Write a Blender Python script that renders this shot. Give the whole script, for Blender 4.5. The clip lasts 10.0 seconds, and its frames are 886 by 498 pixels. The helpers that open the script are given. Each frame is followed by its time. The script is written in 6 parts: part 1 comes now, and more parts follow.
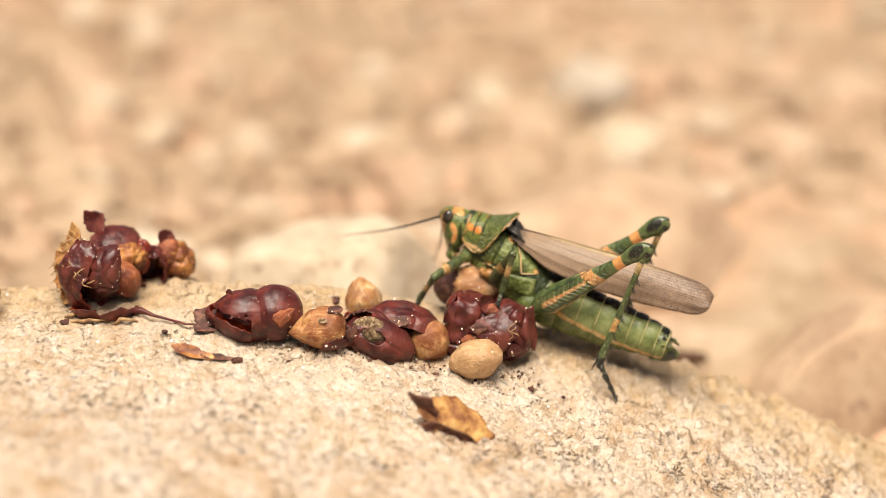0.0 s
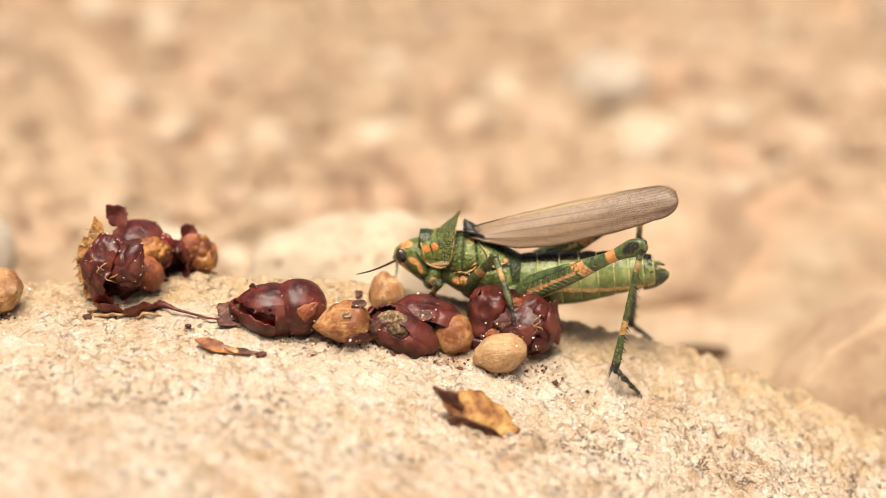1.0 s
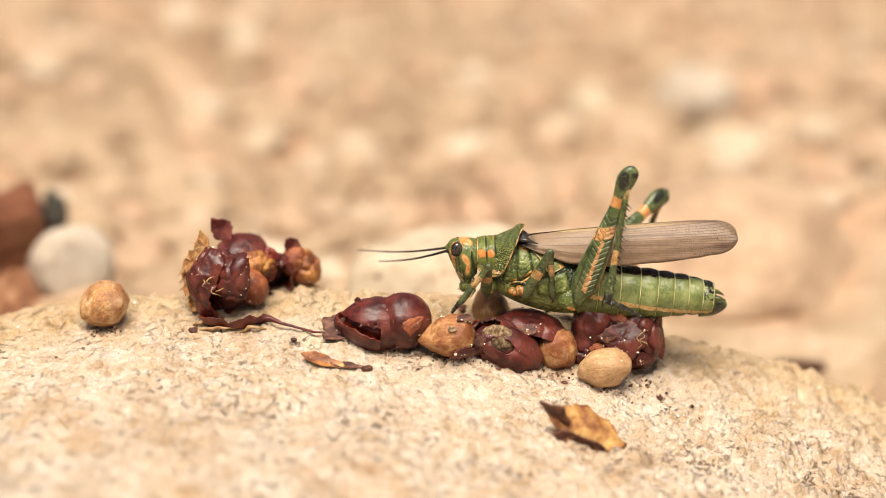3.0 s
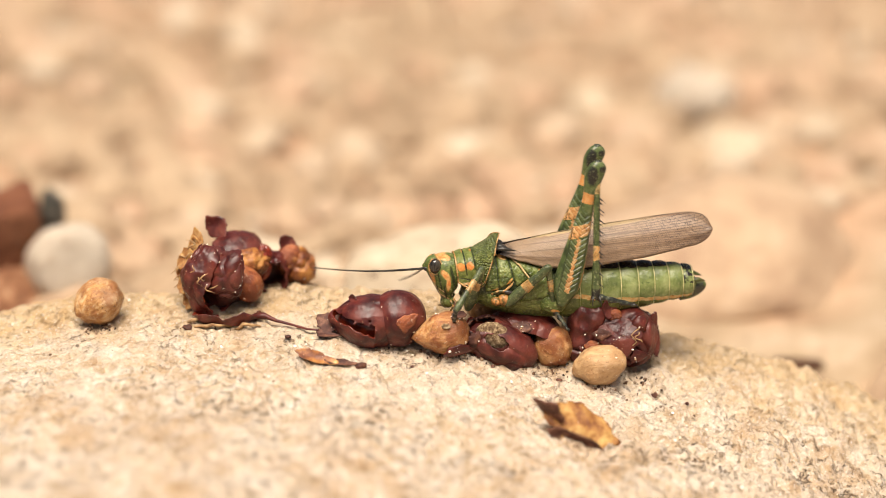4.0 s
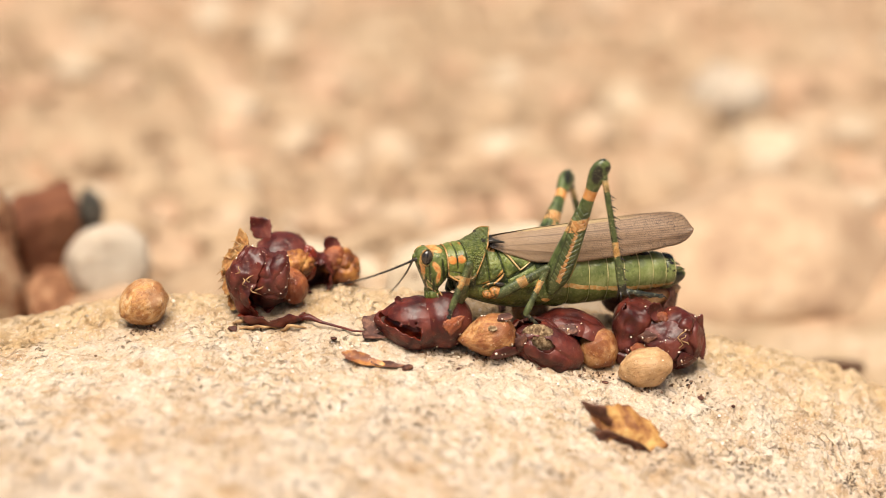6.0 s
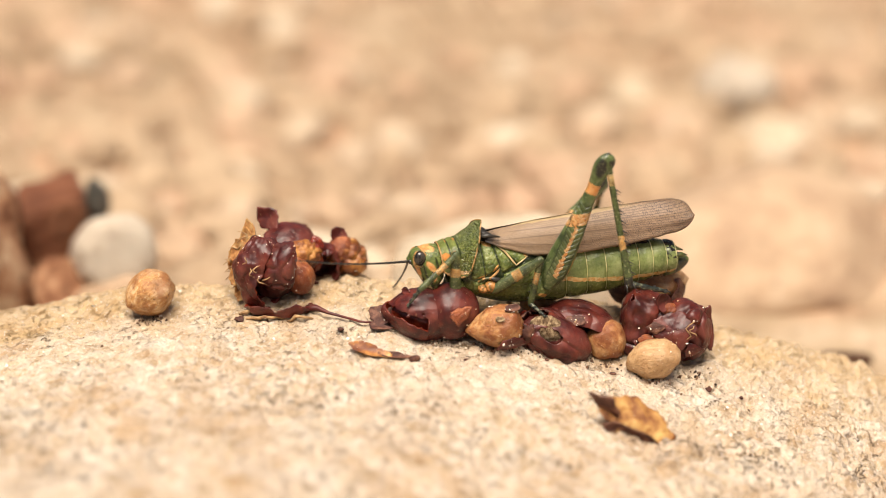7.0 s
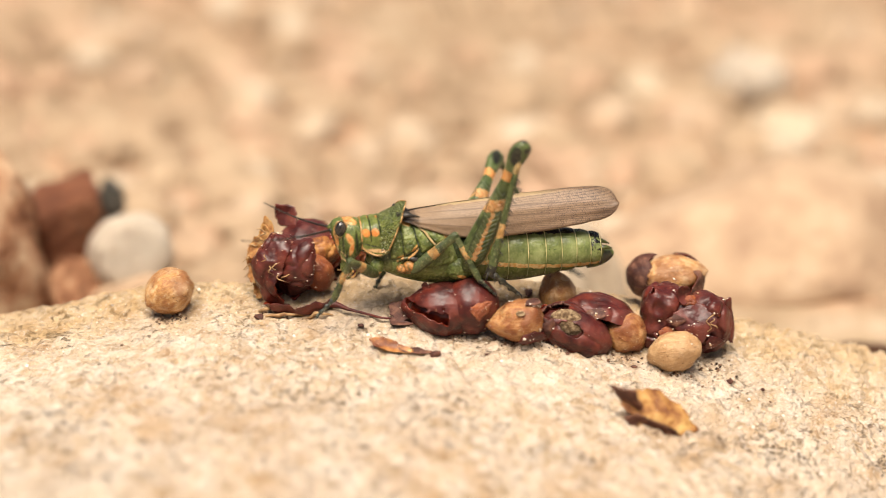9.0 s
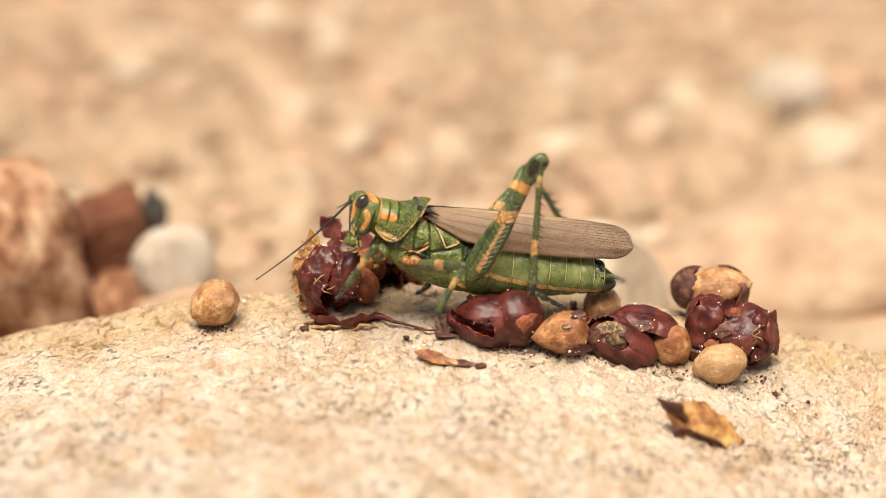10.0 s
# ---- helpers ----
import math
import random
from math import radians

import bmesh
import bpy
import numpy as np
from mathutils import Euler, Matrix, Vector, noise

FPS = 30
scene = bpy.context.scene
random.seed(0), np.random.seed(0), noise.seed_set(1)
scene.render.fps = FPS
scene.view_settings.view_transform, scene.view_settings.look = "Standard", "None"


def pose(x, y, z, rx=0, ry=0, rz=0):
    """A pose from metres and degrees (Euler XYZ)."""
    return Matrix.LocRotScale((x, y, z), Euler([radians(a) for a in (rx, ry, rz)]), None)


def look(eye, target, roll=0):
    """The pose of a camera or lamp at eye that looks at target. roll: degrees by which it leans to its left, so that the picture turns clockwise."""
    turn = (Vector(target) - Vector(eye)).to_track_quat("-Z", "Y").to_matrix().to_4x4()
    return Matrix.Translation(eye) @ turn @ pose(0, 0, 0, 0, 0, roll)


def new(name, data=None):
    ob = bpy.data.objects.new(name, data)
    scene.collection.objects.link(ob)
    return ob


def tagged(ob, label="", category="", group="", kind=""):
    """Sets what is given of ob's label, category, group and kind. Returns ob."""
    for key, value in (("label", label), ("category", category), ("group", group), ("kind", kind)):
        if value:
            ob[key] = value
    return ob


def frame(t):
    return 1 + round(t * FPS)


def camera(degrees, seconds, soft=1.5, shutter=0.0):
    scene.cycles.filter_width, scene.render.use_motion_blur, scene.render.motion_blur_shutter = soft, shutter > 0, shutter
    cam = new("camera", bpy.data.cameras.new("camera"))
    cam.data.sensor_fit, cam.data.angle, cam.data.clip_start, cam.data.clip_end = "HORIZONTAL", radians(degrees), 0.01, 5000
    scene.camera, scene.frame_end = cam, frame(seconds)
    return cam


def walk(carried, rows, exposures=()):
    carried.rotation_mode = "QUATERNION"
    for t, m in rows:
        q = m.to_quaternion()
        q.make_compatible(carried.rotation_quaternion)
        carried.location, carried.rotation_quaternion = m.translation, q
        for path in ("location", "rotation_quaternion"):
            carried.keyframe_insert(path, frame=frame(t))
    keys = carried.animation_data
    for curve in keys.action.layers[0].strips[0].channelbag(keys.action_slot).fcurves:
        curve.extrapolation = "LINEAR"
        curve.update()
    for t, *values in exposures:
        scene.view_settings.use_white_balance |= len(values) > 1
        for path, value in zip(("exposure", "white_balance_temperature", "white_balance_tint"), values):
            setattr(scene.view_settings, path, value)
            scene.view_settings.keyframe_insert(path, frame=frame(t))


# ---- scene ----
MM = 0.001
cam = camera(22.0, 10.0, soft=0.7, shutter=0.4)
cam.data.dof.use_dof = True
cam.data.dof.focus_distance = 0.388
cam.data.dof.aperture_fstop = 6.8
PATH = [
    (0.0, 0.01191, -0.35859, 0.14710, 69.831, -0.473, -1.598),
    (0.5, 0.01160, -0.35791, 0.14657, 70.002, -0.403, -1.736),
    (1.0, 0.00786, -0.35773, 0.14613, 69.769, -0.422, -1.616),
    (1.5, 0.00507, -0.35713, 0.14784, 69.574, -0.513, -1.377),
    (2.0, 0.00546, -0.35784, 0.14748, 69.741, -0.218, -1.113),
    (2.5, 0.00363, -0.35809, 0.14772, 69.911, -0.117, -0.671),
    (3.0, -0.00045, -0.35758, 0.14718, 69.972, -0.039, -0.252),
    (4.5, 0.00291, -0.35756, 0.14563, 70.107, 0.047, -0.025),
    (5.0, 0.00000, -0.35737, 0.14626, 70.000, -0.001, 0.000),
    (5.5, -0.00299, -0.35706, 0.14674, 70.051, 0.020, 0.110),
    (7.0, -0.00460, -0.35528, 0.14583, 69.779, -0.032, 0.376),
    (7.5, -0.00438, -0.35517, 0.14629, 69.813, 0.061, 0.325),
    (8.0, -0.00142, -0.35479, 0.14536, 69.843, 0.377, -0.017),
    (8.5, -0.00314, -0.35499, 0.14510, 69.742, 0.543, -0.152),
    (9.0, -0.00734, -0.35480, 0.14531, 69.703, 0.633, 0.215),
    (9.5, -0.01102, -0.35547, 0.14558, 69.930, 0.680, 0.640),
    (10.0, -0.01025, -0.35521, 0.14573, 69.984, 0.841, 0.888),
]
walk(cam, [(t, pose(*r)) for t, *r in PATH], exposures=[(0.0, 0.62, 7050, 13), (10.0, 0.62, 7050, 13)])

# light: bright hazy daylight, the sun spread wide by thin cloud, almost overhead
SUN_UP, SUN_ROUND = 69.0, 190.0
world = bpy.data.worlds.new("sky")
scene.world = world
world.use_nodes = True
sky = world.node_tree.nodes.new("ShaderNodeTexSky")
sky.sky_type, sky.sun_disc = "NISHITA", False
sky.sun_elevation, sky.sun_rotation = radians(SUN_UP), radians(SUN_ROUND)
sky.dust_density, sky.air_density, sky.ozone_density = 6.0, 0.9, 0.7
world.node_tree.nodes["Background"].inputs["Strength"].default_value = 0.051
world.node_tree.links.new(sky.outputs[0], world.node_tree.nodes["Background"].inputs["Color"])
sun = new("sun", bpy.data.lights.new("sun", "SUN"))
sun.data.energy, sun.data.angle, sun.data.color = 4.35, radians(40), (1.0, 0.96, 0.88)
away = Vector((math.sin(radians(SUN_ROUND)) * math.cos(radians(SUN_UP)), math.cos(radians(SUN_ROUND)) * math.cos(radians(SUN_UP)), math.sin(radians(SUN_UP))))
sun.matrix_world = look(away, (0, 0, 0))


# ---- materials ----
class Mat:
    """A node material with a principled shader; the methods return sockets."""

    def __init__(self, name, rough=0.6, spec=0.5, sheen=0.0, sub=0.0):
        self.m = bpy.data.materials.new(name)
        self.m.use_nodes = True
        self.n, self.l = self.m.node_tree.nodes, self.m.node_tree.links
        self.b = self.n["Principled BSDF"]
        self.b.inputs["Roughness"].default_value = rough
        self.b.inputs["Specular IOR Level"].default_value = spec
        self.b.inputs["Subsurface Weight"].default_value = sub
        self.b.inputs["Subsurface Radius"].default_value = (0.002, 0.001, 0.0005)
        self.b.inputs["Subsurface Scale"].default_value = 1.0
        self.co = self.n.new("ShaderNodeTexCoord").outputs["Object"]

    def put(self, node, slot, value):
        if isinstance(value, bpy.types.NodeSocket):
            self.l.new(value, node.inputs[slot])
        else:
            node.inputs[slot].default_value = value

    def noise(self, size, detail=3.0, rough=0.6, squash=(1, 1, 1), warp=0.0):
        """Noise with features of that size in millimetres."""
        mp = self.n.new("ShaderNodeMapping")
        self.l.new(self.co, mp.inputs["Vector"])
        mp.inputs["Scale"].default_value = [1000.0 / size * q for q in squash]
        t = self.n.new("ShaderNodeTexNoise")
        self.l.new(mp.outputs[0], t.inputs["Vector"])
        t.inputs["Scale"].default_value, t.inputs["Detail"].default_value, t.inputs["Roughness"].default_value = 1.0, detail, rough
        t.inputs["Distortion"].default_value = warp
        return t.outputs["Fac"]

    def cells(self, size, feature="F1", squash=(1, 1, 1), warp=0.0):
        mp = self.n.new("ShaderNodeMapping")
        src = self.co
        if warp:
            t = self.n.new("ShaderNodeTexNoise")
            self.l.new(self.co, t.inputs["Vector"])
            t.inputs["Scale"].default_value, t.inputs["Detail"].default_value = 1600.0 / size, 3.0
            s = self.n.new("ShaderNodeVectorMath")
            s.operation = "MULTIPLY_ADD"
            self.l.new(t.outputs["Color"], s.inputs[0])
            s.inputs[1].default_value = [warp * size * MM] * 3
            self.l.new(self.co, s.inputs[2])
            src = s.outputs[0]
        self.l.new(src, mp.inputs["Vector"])
        mp.inputs["Scale"].default_value = [1000.0 / size * q for q in squash]
        t = self.n.new("ShaderNodeTexVoronoi")
        t.feature = feature
        self.l.new(mp.outputs[0], t.inputs["Vector"])
        t.inputs["Scale"].default_value = 1.0
        return t.outputs

    def ramp(self, fac, *stops):
        r = self.n.new("ShaderNodeValToRGB")
        self.l.new(fac, r.inputs[0])
        e = r.color_ramp.elements
        while len(e) < len(stops):
            e.new(0.5)
        for k, (p, c) in zip(e, stops):
            k.position, k.color = p, (*c, 1.0) if isinstance(c, tuple) else (c, c, c, 1.0)
        return r.outputs["Color"]

    def mix(self, fac, a, b, mode="MIX"):
        x = self.n.new("ShaderNodeMix")
        x.data_type, x.blend_type = "RGBA", mode
        for slot, v in ((0, fac), (6, a), (7, b)):
            if isinstance(v, tuple):
                v = (*v, 1.0)
            self.put(x, slot, v)
        return x.outputs[2]

    def maths(self, op, a, b=0.0):
        x = self.n.new("ShaderNodeMath")
        x.operation = op
        self.put(x, 0, a)
        self.put(x, 1, b)
        return x.outputs[0]

    def axis(self, name):
        s = self.n.new("ShaderNodeSeparateXYZ")
        self.l.new(self.co, s.inputs[0])
        return s.outputs[name]

    def island(self):
        return self.n.new("ShaderNodeNewGeometry").outputs["Random Per Island"]

    def object_random(self):
        return self.n.new("ShaderNodeObjectInfo").outputs["Random"]

    def done(self, colour, bump=None, depth=0.05, rough=None):
        self.put(self.b, "Base Color", (*colour, 1.0) if isinstance(colour, tuple) else colour)
        if rough is not None:
            self.put(self.b, "Roughness", rough)
        if bump is not None:
            k = self.n.new("ShaderNodeBump")
            k.inputs["Distance"].default_value = depth * MM
            k.inputs["Strength"].default_value = 1.0
            self.l.new(bump, k.inputs["Height"])
            self.l.new(k.outputs[0], self.b.inputs["Normal"])
        return self.m


def granite():
    k = Mat("granite", 0.75, 0.35)
    base = k.ramp(k.noise(2.6, 6, 0.72), (0.28, (0.360, 0.245, 0.155)), (0.40, (0.565, 0.425, 0.295)), (0.50, (0.690, 0.560, 0.425)), (0.64, (0.770, 0.672, 0.565)))
    grains = k.cells(1.25, "F1", (1, 1, 1), 1.0)
    tone = k.ramp(grains["Color"], (0.10, (0.425, 0.279, 0.155)), (0.25, (0.628, 0.468, 0.292)), (0.45, (0.715, 0.593, 0.455)), (0.7, (0.775, 0.692, 0.598)), (0.9, (0.680, 0.510, 0.335)))
    c = k.mix(0.5, base, tone)
    patch = k.ramp(k.noise(13, 5, 0.65), (0.46, 0.0), (0.60, 1.0))
    c = k.mix(patch, c, k.mix(0.55, c, (0.500, 0.315, 0.165)))
    pale = k.ramp(k.noise(24, 4, 0.6), (0.44, 0.0), (0.58, 0.85))
    c = k.mix(pale, c, k.mix(0.5, c, (0.777, 0.684, 0.575)))
    joints = k.ramp(k.cells(1.9, "DISTANCE_TO_EDGE", (1, 1, 1), 1.4)["Distance"], (0.0, 1.0), (0.05, 0.0))
    joints = k.maths("MULTIPLY", joints, k.ramp(k.noise(5.2, 4), (0.50, 0.0), (0.66, 0.4)))
    c = k.mix(joints, c, (0.24, 0.145, 0.08))
    where = k.ramp(k.noise(9.5, 4, 0.65), (0.45, 0.08), (0.61, 1.0))
    pits = k.maths("MULTIPLY", k.ramp(k.noise(1.5, 5, 0.75, (1, 1, 1), 0.6), (0.55, 0.0), (0.61, 1.0)), where)
    c = k.mix(k.maths("MULTIPLY", pits, 0.85), c, k.ramp(k.noise(1.1), (0.4, (0.074, 0.045, 0.029)), (0.6, (0.258, 0.157, 0.090))))
    back = k.maths("ADD", k.maths("MULTIPLY", k.axis("Y"), 30.0), k.noise(9, 4, 0.6))
    c = k.mix(k.ramp(back, (0.55, 0.0), (0.90, 0.85)), c, k.mix(0.6, c, (0.56, 0.36, 0.14)))
    rust = k.ramp(k.noise(6.5, 5, 0.7), (0.56, 0.0), (0.70, 0.5))
    c = k.mix(rust, c, k.mix(0.5, c, (0.46, 0.25, 0.10)))
    c = k.mix(1.0, c, k.ramp(k.noise(4.6, 5, 0.7), (0.34, (0.76, 0.67, 0.56)), (0.44, (0.97, 0.93, 0.87)), (0.58, (1.07, 1.07, 1.07))), "MULTIPLY")
    grit = k.ramp(k.noise(0.55, 2, 0.6), (0.62, 0.0), (0.69, 0.7))
    c = k.mix(grit, c, (0.786, 0.728, 0.667))
    height = k.maths("ADD", k.noise(0.8, 5, 0.72), k.maths("MULTIPLY", grains["Distance"], -0.7))
    height = k.maths("SUBTRACT", height, k.maths("MULTIPLY", k.maths("MAXIMUM", pits, joints), 0.6))
    return k.done(c, height, 1.0)


def soil():
    k = Mat("sandy_soil", 0.9, 0.2)
    c = k.ramp(k.noise(16, 5, 0.62), (0.3, (0.225, 0.152, 0.093)), (0.5, (0.33, 0.242, 0.155)), (0.68, (0.425, 0.325, 0.23)))
    c = k.mix(k.ramp(k.noise(55, 3), (0.42, 0.0), (0.65, 0.7)), c, (0.50, 0.29, 0.18))
    c = k.mix(k.ramp(k.noise(6, 3), (0.62, 0.0), (0.72, 0.8)), c, (0.16, 0.10, 0.06))
    return k.done(c, k.noise(3, 5, 0.7), 0.8)


def gravel_mat():
    k = Mat("gravel", 0.85, 0.25)
    c = k.ramp(k.island(), (0.0, (0.24, 0.162, 0.10)), (0.3, (0.325, 0.225, 0.142)), (0.55, (0.365, 0.265, 0.172)), (0.8, (0.41, 0.25, 0.165)), (0.93, (0.44, 0.35, 0.255)), (1.0, (0.58, 0.50, 0.39)))
    c = k.mix(0.35, c, k.ramp(k.noise(4, 4), (0.3, (0.22, 0.15, 0.09)), (0.7, (0.50, 0.38, 0.26))))
    return k.done(c, k.noise(1.5, 4), 0.3)


def stone_mat(name, dark, mid, light, size=7.0, fleck=(0.1, 0.06, 0.04), spread=0.2):
    k = Mat(name, 0.85, 0.25)
    c = k.ramp(k.noise(size, 5, 0.65), (0.5 - spread, dark), (0.5, mid), (0.5 + spread, light))
    c = k.mix(k.ramp(k.noise(size * 0.4, 3), (0.6, 0.0), (0.72, 0.7)), c, fleck)
    return k.done(c, k.noise(1.2, 5, 0.7), 0.5)


def skin():
    k = Mat("dried_berry_skin", 0.4, 0.4)
    c = k.ramp(k.noise(3.2, 5, 0.65), (0.3, (0.020, 0.004, 0.004)), (0.48, (0.062, 0.009, 0.007)), (0.7, (0.150, 0.024, 0.013)))
    bloom = k.ramp(k.noise(5.0, 4, 0.6), (0.44, 0.0), (0.64, 0.5))
    c = k.mix(bloom, c, (0.145, 0.045, 0.034))
    c = k.mix(k.ramp(k.noise(1.3, 4, 0.7), (0.6, 0.0), (0.7, 0.4)), c, (0.17, 0.034, 0.016))
    c = k.mix(k.ramp(k.noise(0.5, 2), (0.66, 0.0), (0.72, 0.5)), c, (0.26, 0.13, 0.075))
    return k.done(c, k.noise(1.3, 5, 0.65), 0.16, k.ramp(k.noise(2.2), (0.35, 0.28), (0.7, 0.52)))


def husk():
    k = Mat("papery_husk", 0.6, 0.35)
    c = k.ramp(k.noise(1.8, 5, 0.68), (0.32, (0.030, 0.009, 0.007)), (0.5, (0.080, 0.028, 0.018)), (0.68, (0.22, 0.10, 0.06)))
    return k.done(c, k.noise(0.7, 5, 0.7, (0.3, 1, 1)), 0.25)


def pulp():
    k = Mat("berry_pulp", 0.3, 0.5)
    c = k.ramp(k.noise(1.6, 4, 0.65), (0.3, (0.045, 0.005, 0.003)), (0.5, (0.15, 0.016, 0.006)), (0.74, (0.32, 0.060, 0.018)))
    return k.done(c, k.noise(0.7, 4), 0.15)


def mould():
    k = Mat("grey_mould", 0.9, 0.2)
    c = k.ramp(k.noise(0.6, 5, 0.7), (0.36, (0.05, 0.026, 0.014)), (0.50, (0.17, 0.11, 0.06)), (0.66, (0.40, 0.30, 0.18)))
    return k.done(c, k.noise(0.4, 4, 0.7), 0.2)


def seed_mat(name, deep, mid, light, worn=0.85):
    k = Mat(name, 0.42, 0.45)
    c = k.ramp(k.noise(1.3, 5, 0.65, (0.4, 1, 1), 0.4), (0.30, deep), (0.46, mid), (0.64, light))
    c = k.mix(k.ramp(k.noise(4.2, 5, 0.65), (0.41, 0.0), (0.56, worn)), c, deep)
    c = k.mix(k.ramp(k.noise(2.4, 5, 0.7), (0.60, 0.0), (0.68, 0.7 * worn)), c, k.mix(0.6, deep, (0.03, 0.010, 0.005)))
    c = k.mix(k.ramp(k.noise(0.5, 4, 0.7, (0.10, 1, 1)), (0.56, 0.0), (0.68, 0.22)), c, k.mix(0.5, deep, (0.05, 0.02, 0.01)))
    c = k.mix(k.ramp(k.noise(0.45, 3), (0.62, 0.0), (0.70, 0.7)), c, (0.12, 0.05, 0.02))
    c = k.mix(k.ramp(k.noise(0.6, 3, 0.7), (0.63, 0.0), (0.69, 0.5)), c, (0.62, 0.48, 0.32))
    return k.done(c, k.maths("ADD", k.noise(0.6, 4, 0.65, (0.12, 1, 1)), k.noise(0.5, 4, 0.7)), 0.22)


def dry_leaf():
    k = Mat("dry_leaf", 0.6, 0.35)
    c = k.ramp(k.noise(3.4, 5, 0.65), (0.33, (0.09, 0.028, 0.012)), (0.44, (0.22, 0.085, 0.025)), (0.54, (0.37, 0.185, 0.055)), (0.69, (0.54, 0.36, 0.13)))
    return k.done(c, k.noise(0.7, 4, 0.7), 0.2)


def dry_flesh():
    k = Mat("dry_flesh", 0.4, 0.45)
    c = k.ramp(k.noise(2.4, 5, 0.65), (0.34, (0.080, 0.020, 0.009)), (0.48, (0.20, 0.062, 0.018)), (0.6, (0.38, 0.16, 0.04)), (0.74, (0.55, 0.33, 0.12)))
    return k.done(c, k.noise(0.7, 4, 0.7), 0.2)


def fuzz_mat():
    k = Mat("dry_fuzz", 0.8, 0.2, 0.0, 0.3)
    return k.done(k.ramp(k.noise(1.4, 4, 0.7), (0.32, (0.15, 0.055, 0.020)), (0.5, (0.34, 0.16, 0.055)), (0.7, (0.52, 0.32, 0.14))), k.noise(0.5, 4, 0.7), 0.25)


def fibre_mat():
    k = Mat("dry_fibre", 0.8, 0.2)
    return k.done(k.ramp(k.noise(1.0, 3), (0.3, (0.16, 0.075, 0.035)), (0.7, (0.46, 0.30, 0.15))))


GRANITE, SOIL, GRAVEL = granite(), soil(), gravel_mat()
STONE_PALE = stone_mat("pale_stone", (0.36, 0.27, 0.185), (0.50, 0.405, 0.29), (0.60, 0.51, 0.39))
STONE_WHITE = stone_mat("white_stone", (0.34, 0.275, 0.21), (0.46, 0.39, 0.31), (0.54, 0.48, 0.39), 9, (0.36, 0.28, 0.2))
STONE_BROWN = stone_mat("brown_stone", (0.07, 0.024, 0.012), (0.145, 0.053, 0.026), (0.22, 0.095, 0.05), 14)
# very dark brown that stands in for the shade of a gap
GAP_SHADE = stone_mat("gap_shade_brown", (0.035, 0.015, 0.008), (0.065, 0.030, 0.016), (0.11, 0.055, 0.03), 8)
STONE_RED = stone_mat("reddish_stone", (0.15, 0.058, 0.028), (0.36, 0.185, 0.10), (0.56, 0.39, 0.25), 8, (0.07, 0.03, 0.018), 0.13)
STONE_TAN = stone_mat("tan_stone", (0.31, 0.20, 0.13), (0.43, 0.30, 0.195), (0.50, 0.37, 0.255), 11)
STONE_DARK = stone_mat("dark_stone", (0.03, 0.028, 0.022), (0.06, 0.055, 0.045), (0.12, 0.10, 0.08), 9)
SKIN, PULP, MOULD, LEAF, FIBRE, HUSK, FLESH, FUZZ = skin(), pulp(), mould(), dry_leaf(), fibre_mat(), husk(), dry_flesh(), fuzz_mat()
SEED_PALE = seed_mat("pale_seed", (0.31, 0.16, 0.066), (0.45, 0.27, 0.125), (0.55, 0.365, 0.195), 0.45)
SEED_TAN = seed_mat("tan_seed", (0.19, 0.05, 0.016), (0.42, 0.19, 0.062), (0.56, 0.34, 0.16))
SEED_MOTTLED = seed_mat("mottled_seed", (0.24, 0.085, 0.028), (0.50, 0.26, 0.09), (0.66, 0.48, 0.28), 0.75)
SEED_RED = seed_mat("red_seed", (0.14, 0.030, 0.012), (0.30, 0.080, 0.026), (0.42, 0.15, 0.05))
k = Mat("sand_grain", 0.5, 0.5)
SAND = k.done(k.ramp(k.island(), (0.0, (0.14, 0.08, 0.045)), (0.10, (0.30, 0.18, 0.10)), (0.14, (0.62, 0.48, 0.30)), (0.7, (0.78, 0.70, 0.58)), (1.0, (0.85, 0.82, 0.76))))
k = Mat("dark_debris", 0.7, 0.4)
DEBRIS = k.done(k.ramp(k.island(), (0.0, (0.03, 0.016, 0.010)), (0.4, (0.09, 0.045, 0.024)), (0.7, (0.17, 0.09, 0.05)), (1.0, (0.24, 0.17, 0.11))), k.noise(0.3, 3), 0.1)
k = Mat("salt_grit", 0.5, 0.5)
GRIT = k.done(k.ramp(k.island(), (0.0, (0.45, 0.28, 0.15)), (0.35, (0.66, 0.52, 0.36)), (1.0, (0.82, 0.76, 0.66))))


# ---- builders ----
def part(name, bm, material, parent=None, label="", at=None, smooth=True):
    """Links a bmesh as one mesh object, under a thing or a part or on its own."""
    me = bpy.data.meshes.new(name)
    bm.to_mesh(me)
    bm.free()
    for m in material if isinstance(material, (list, tuple)) else [material]:
        me.materials.append(m)
    me.polygons.foreach_set("use_smooth", [smooth] * len(me.polygons))
    ob = new(name, me)
    if parent:
        ob.parent = parent
    if at is not None:
        ob.matrix_basis = at
    return tagged(ob, label) if label else ob


def thing(name, at, label, category, group=""):
    """An empty at the base of a thing, which its parts hang on."""
    ob = new(name)
    ob.empty_display_size = 0.005
    ob.matrix_basis = at
    return tagged(ob, label, category, group)


def fbm(p, size, octaves=3):
    """Noise of about -1 to 1; p in millimetres."""
    v, a, s = 0.0, 1.0, 1.0 / size
    for _ in range(octaves):
        v += a * noise.noise(Vector(p) * s)
        a, s = a * 0.5, s * 2.1
    return v


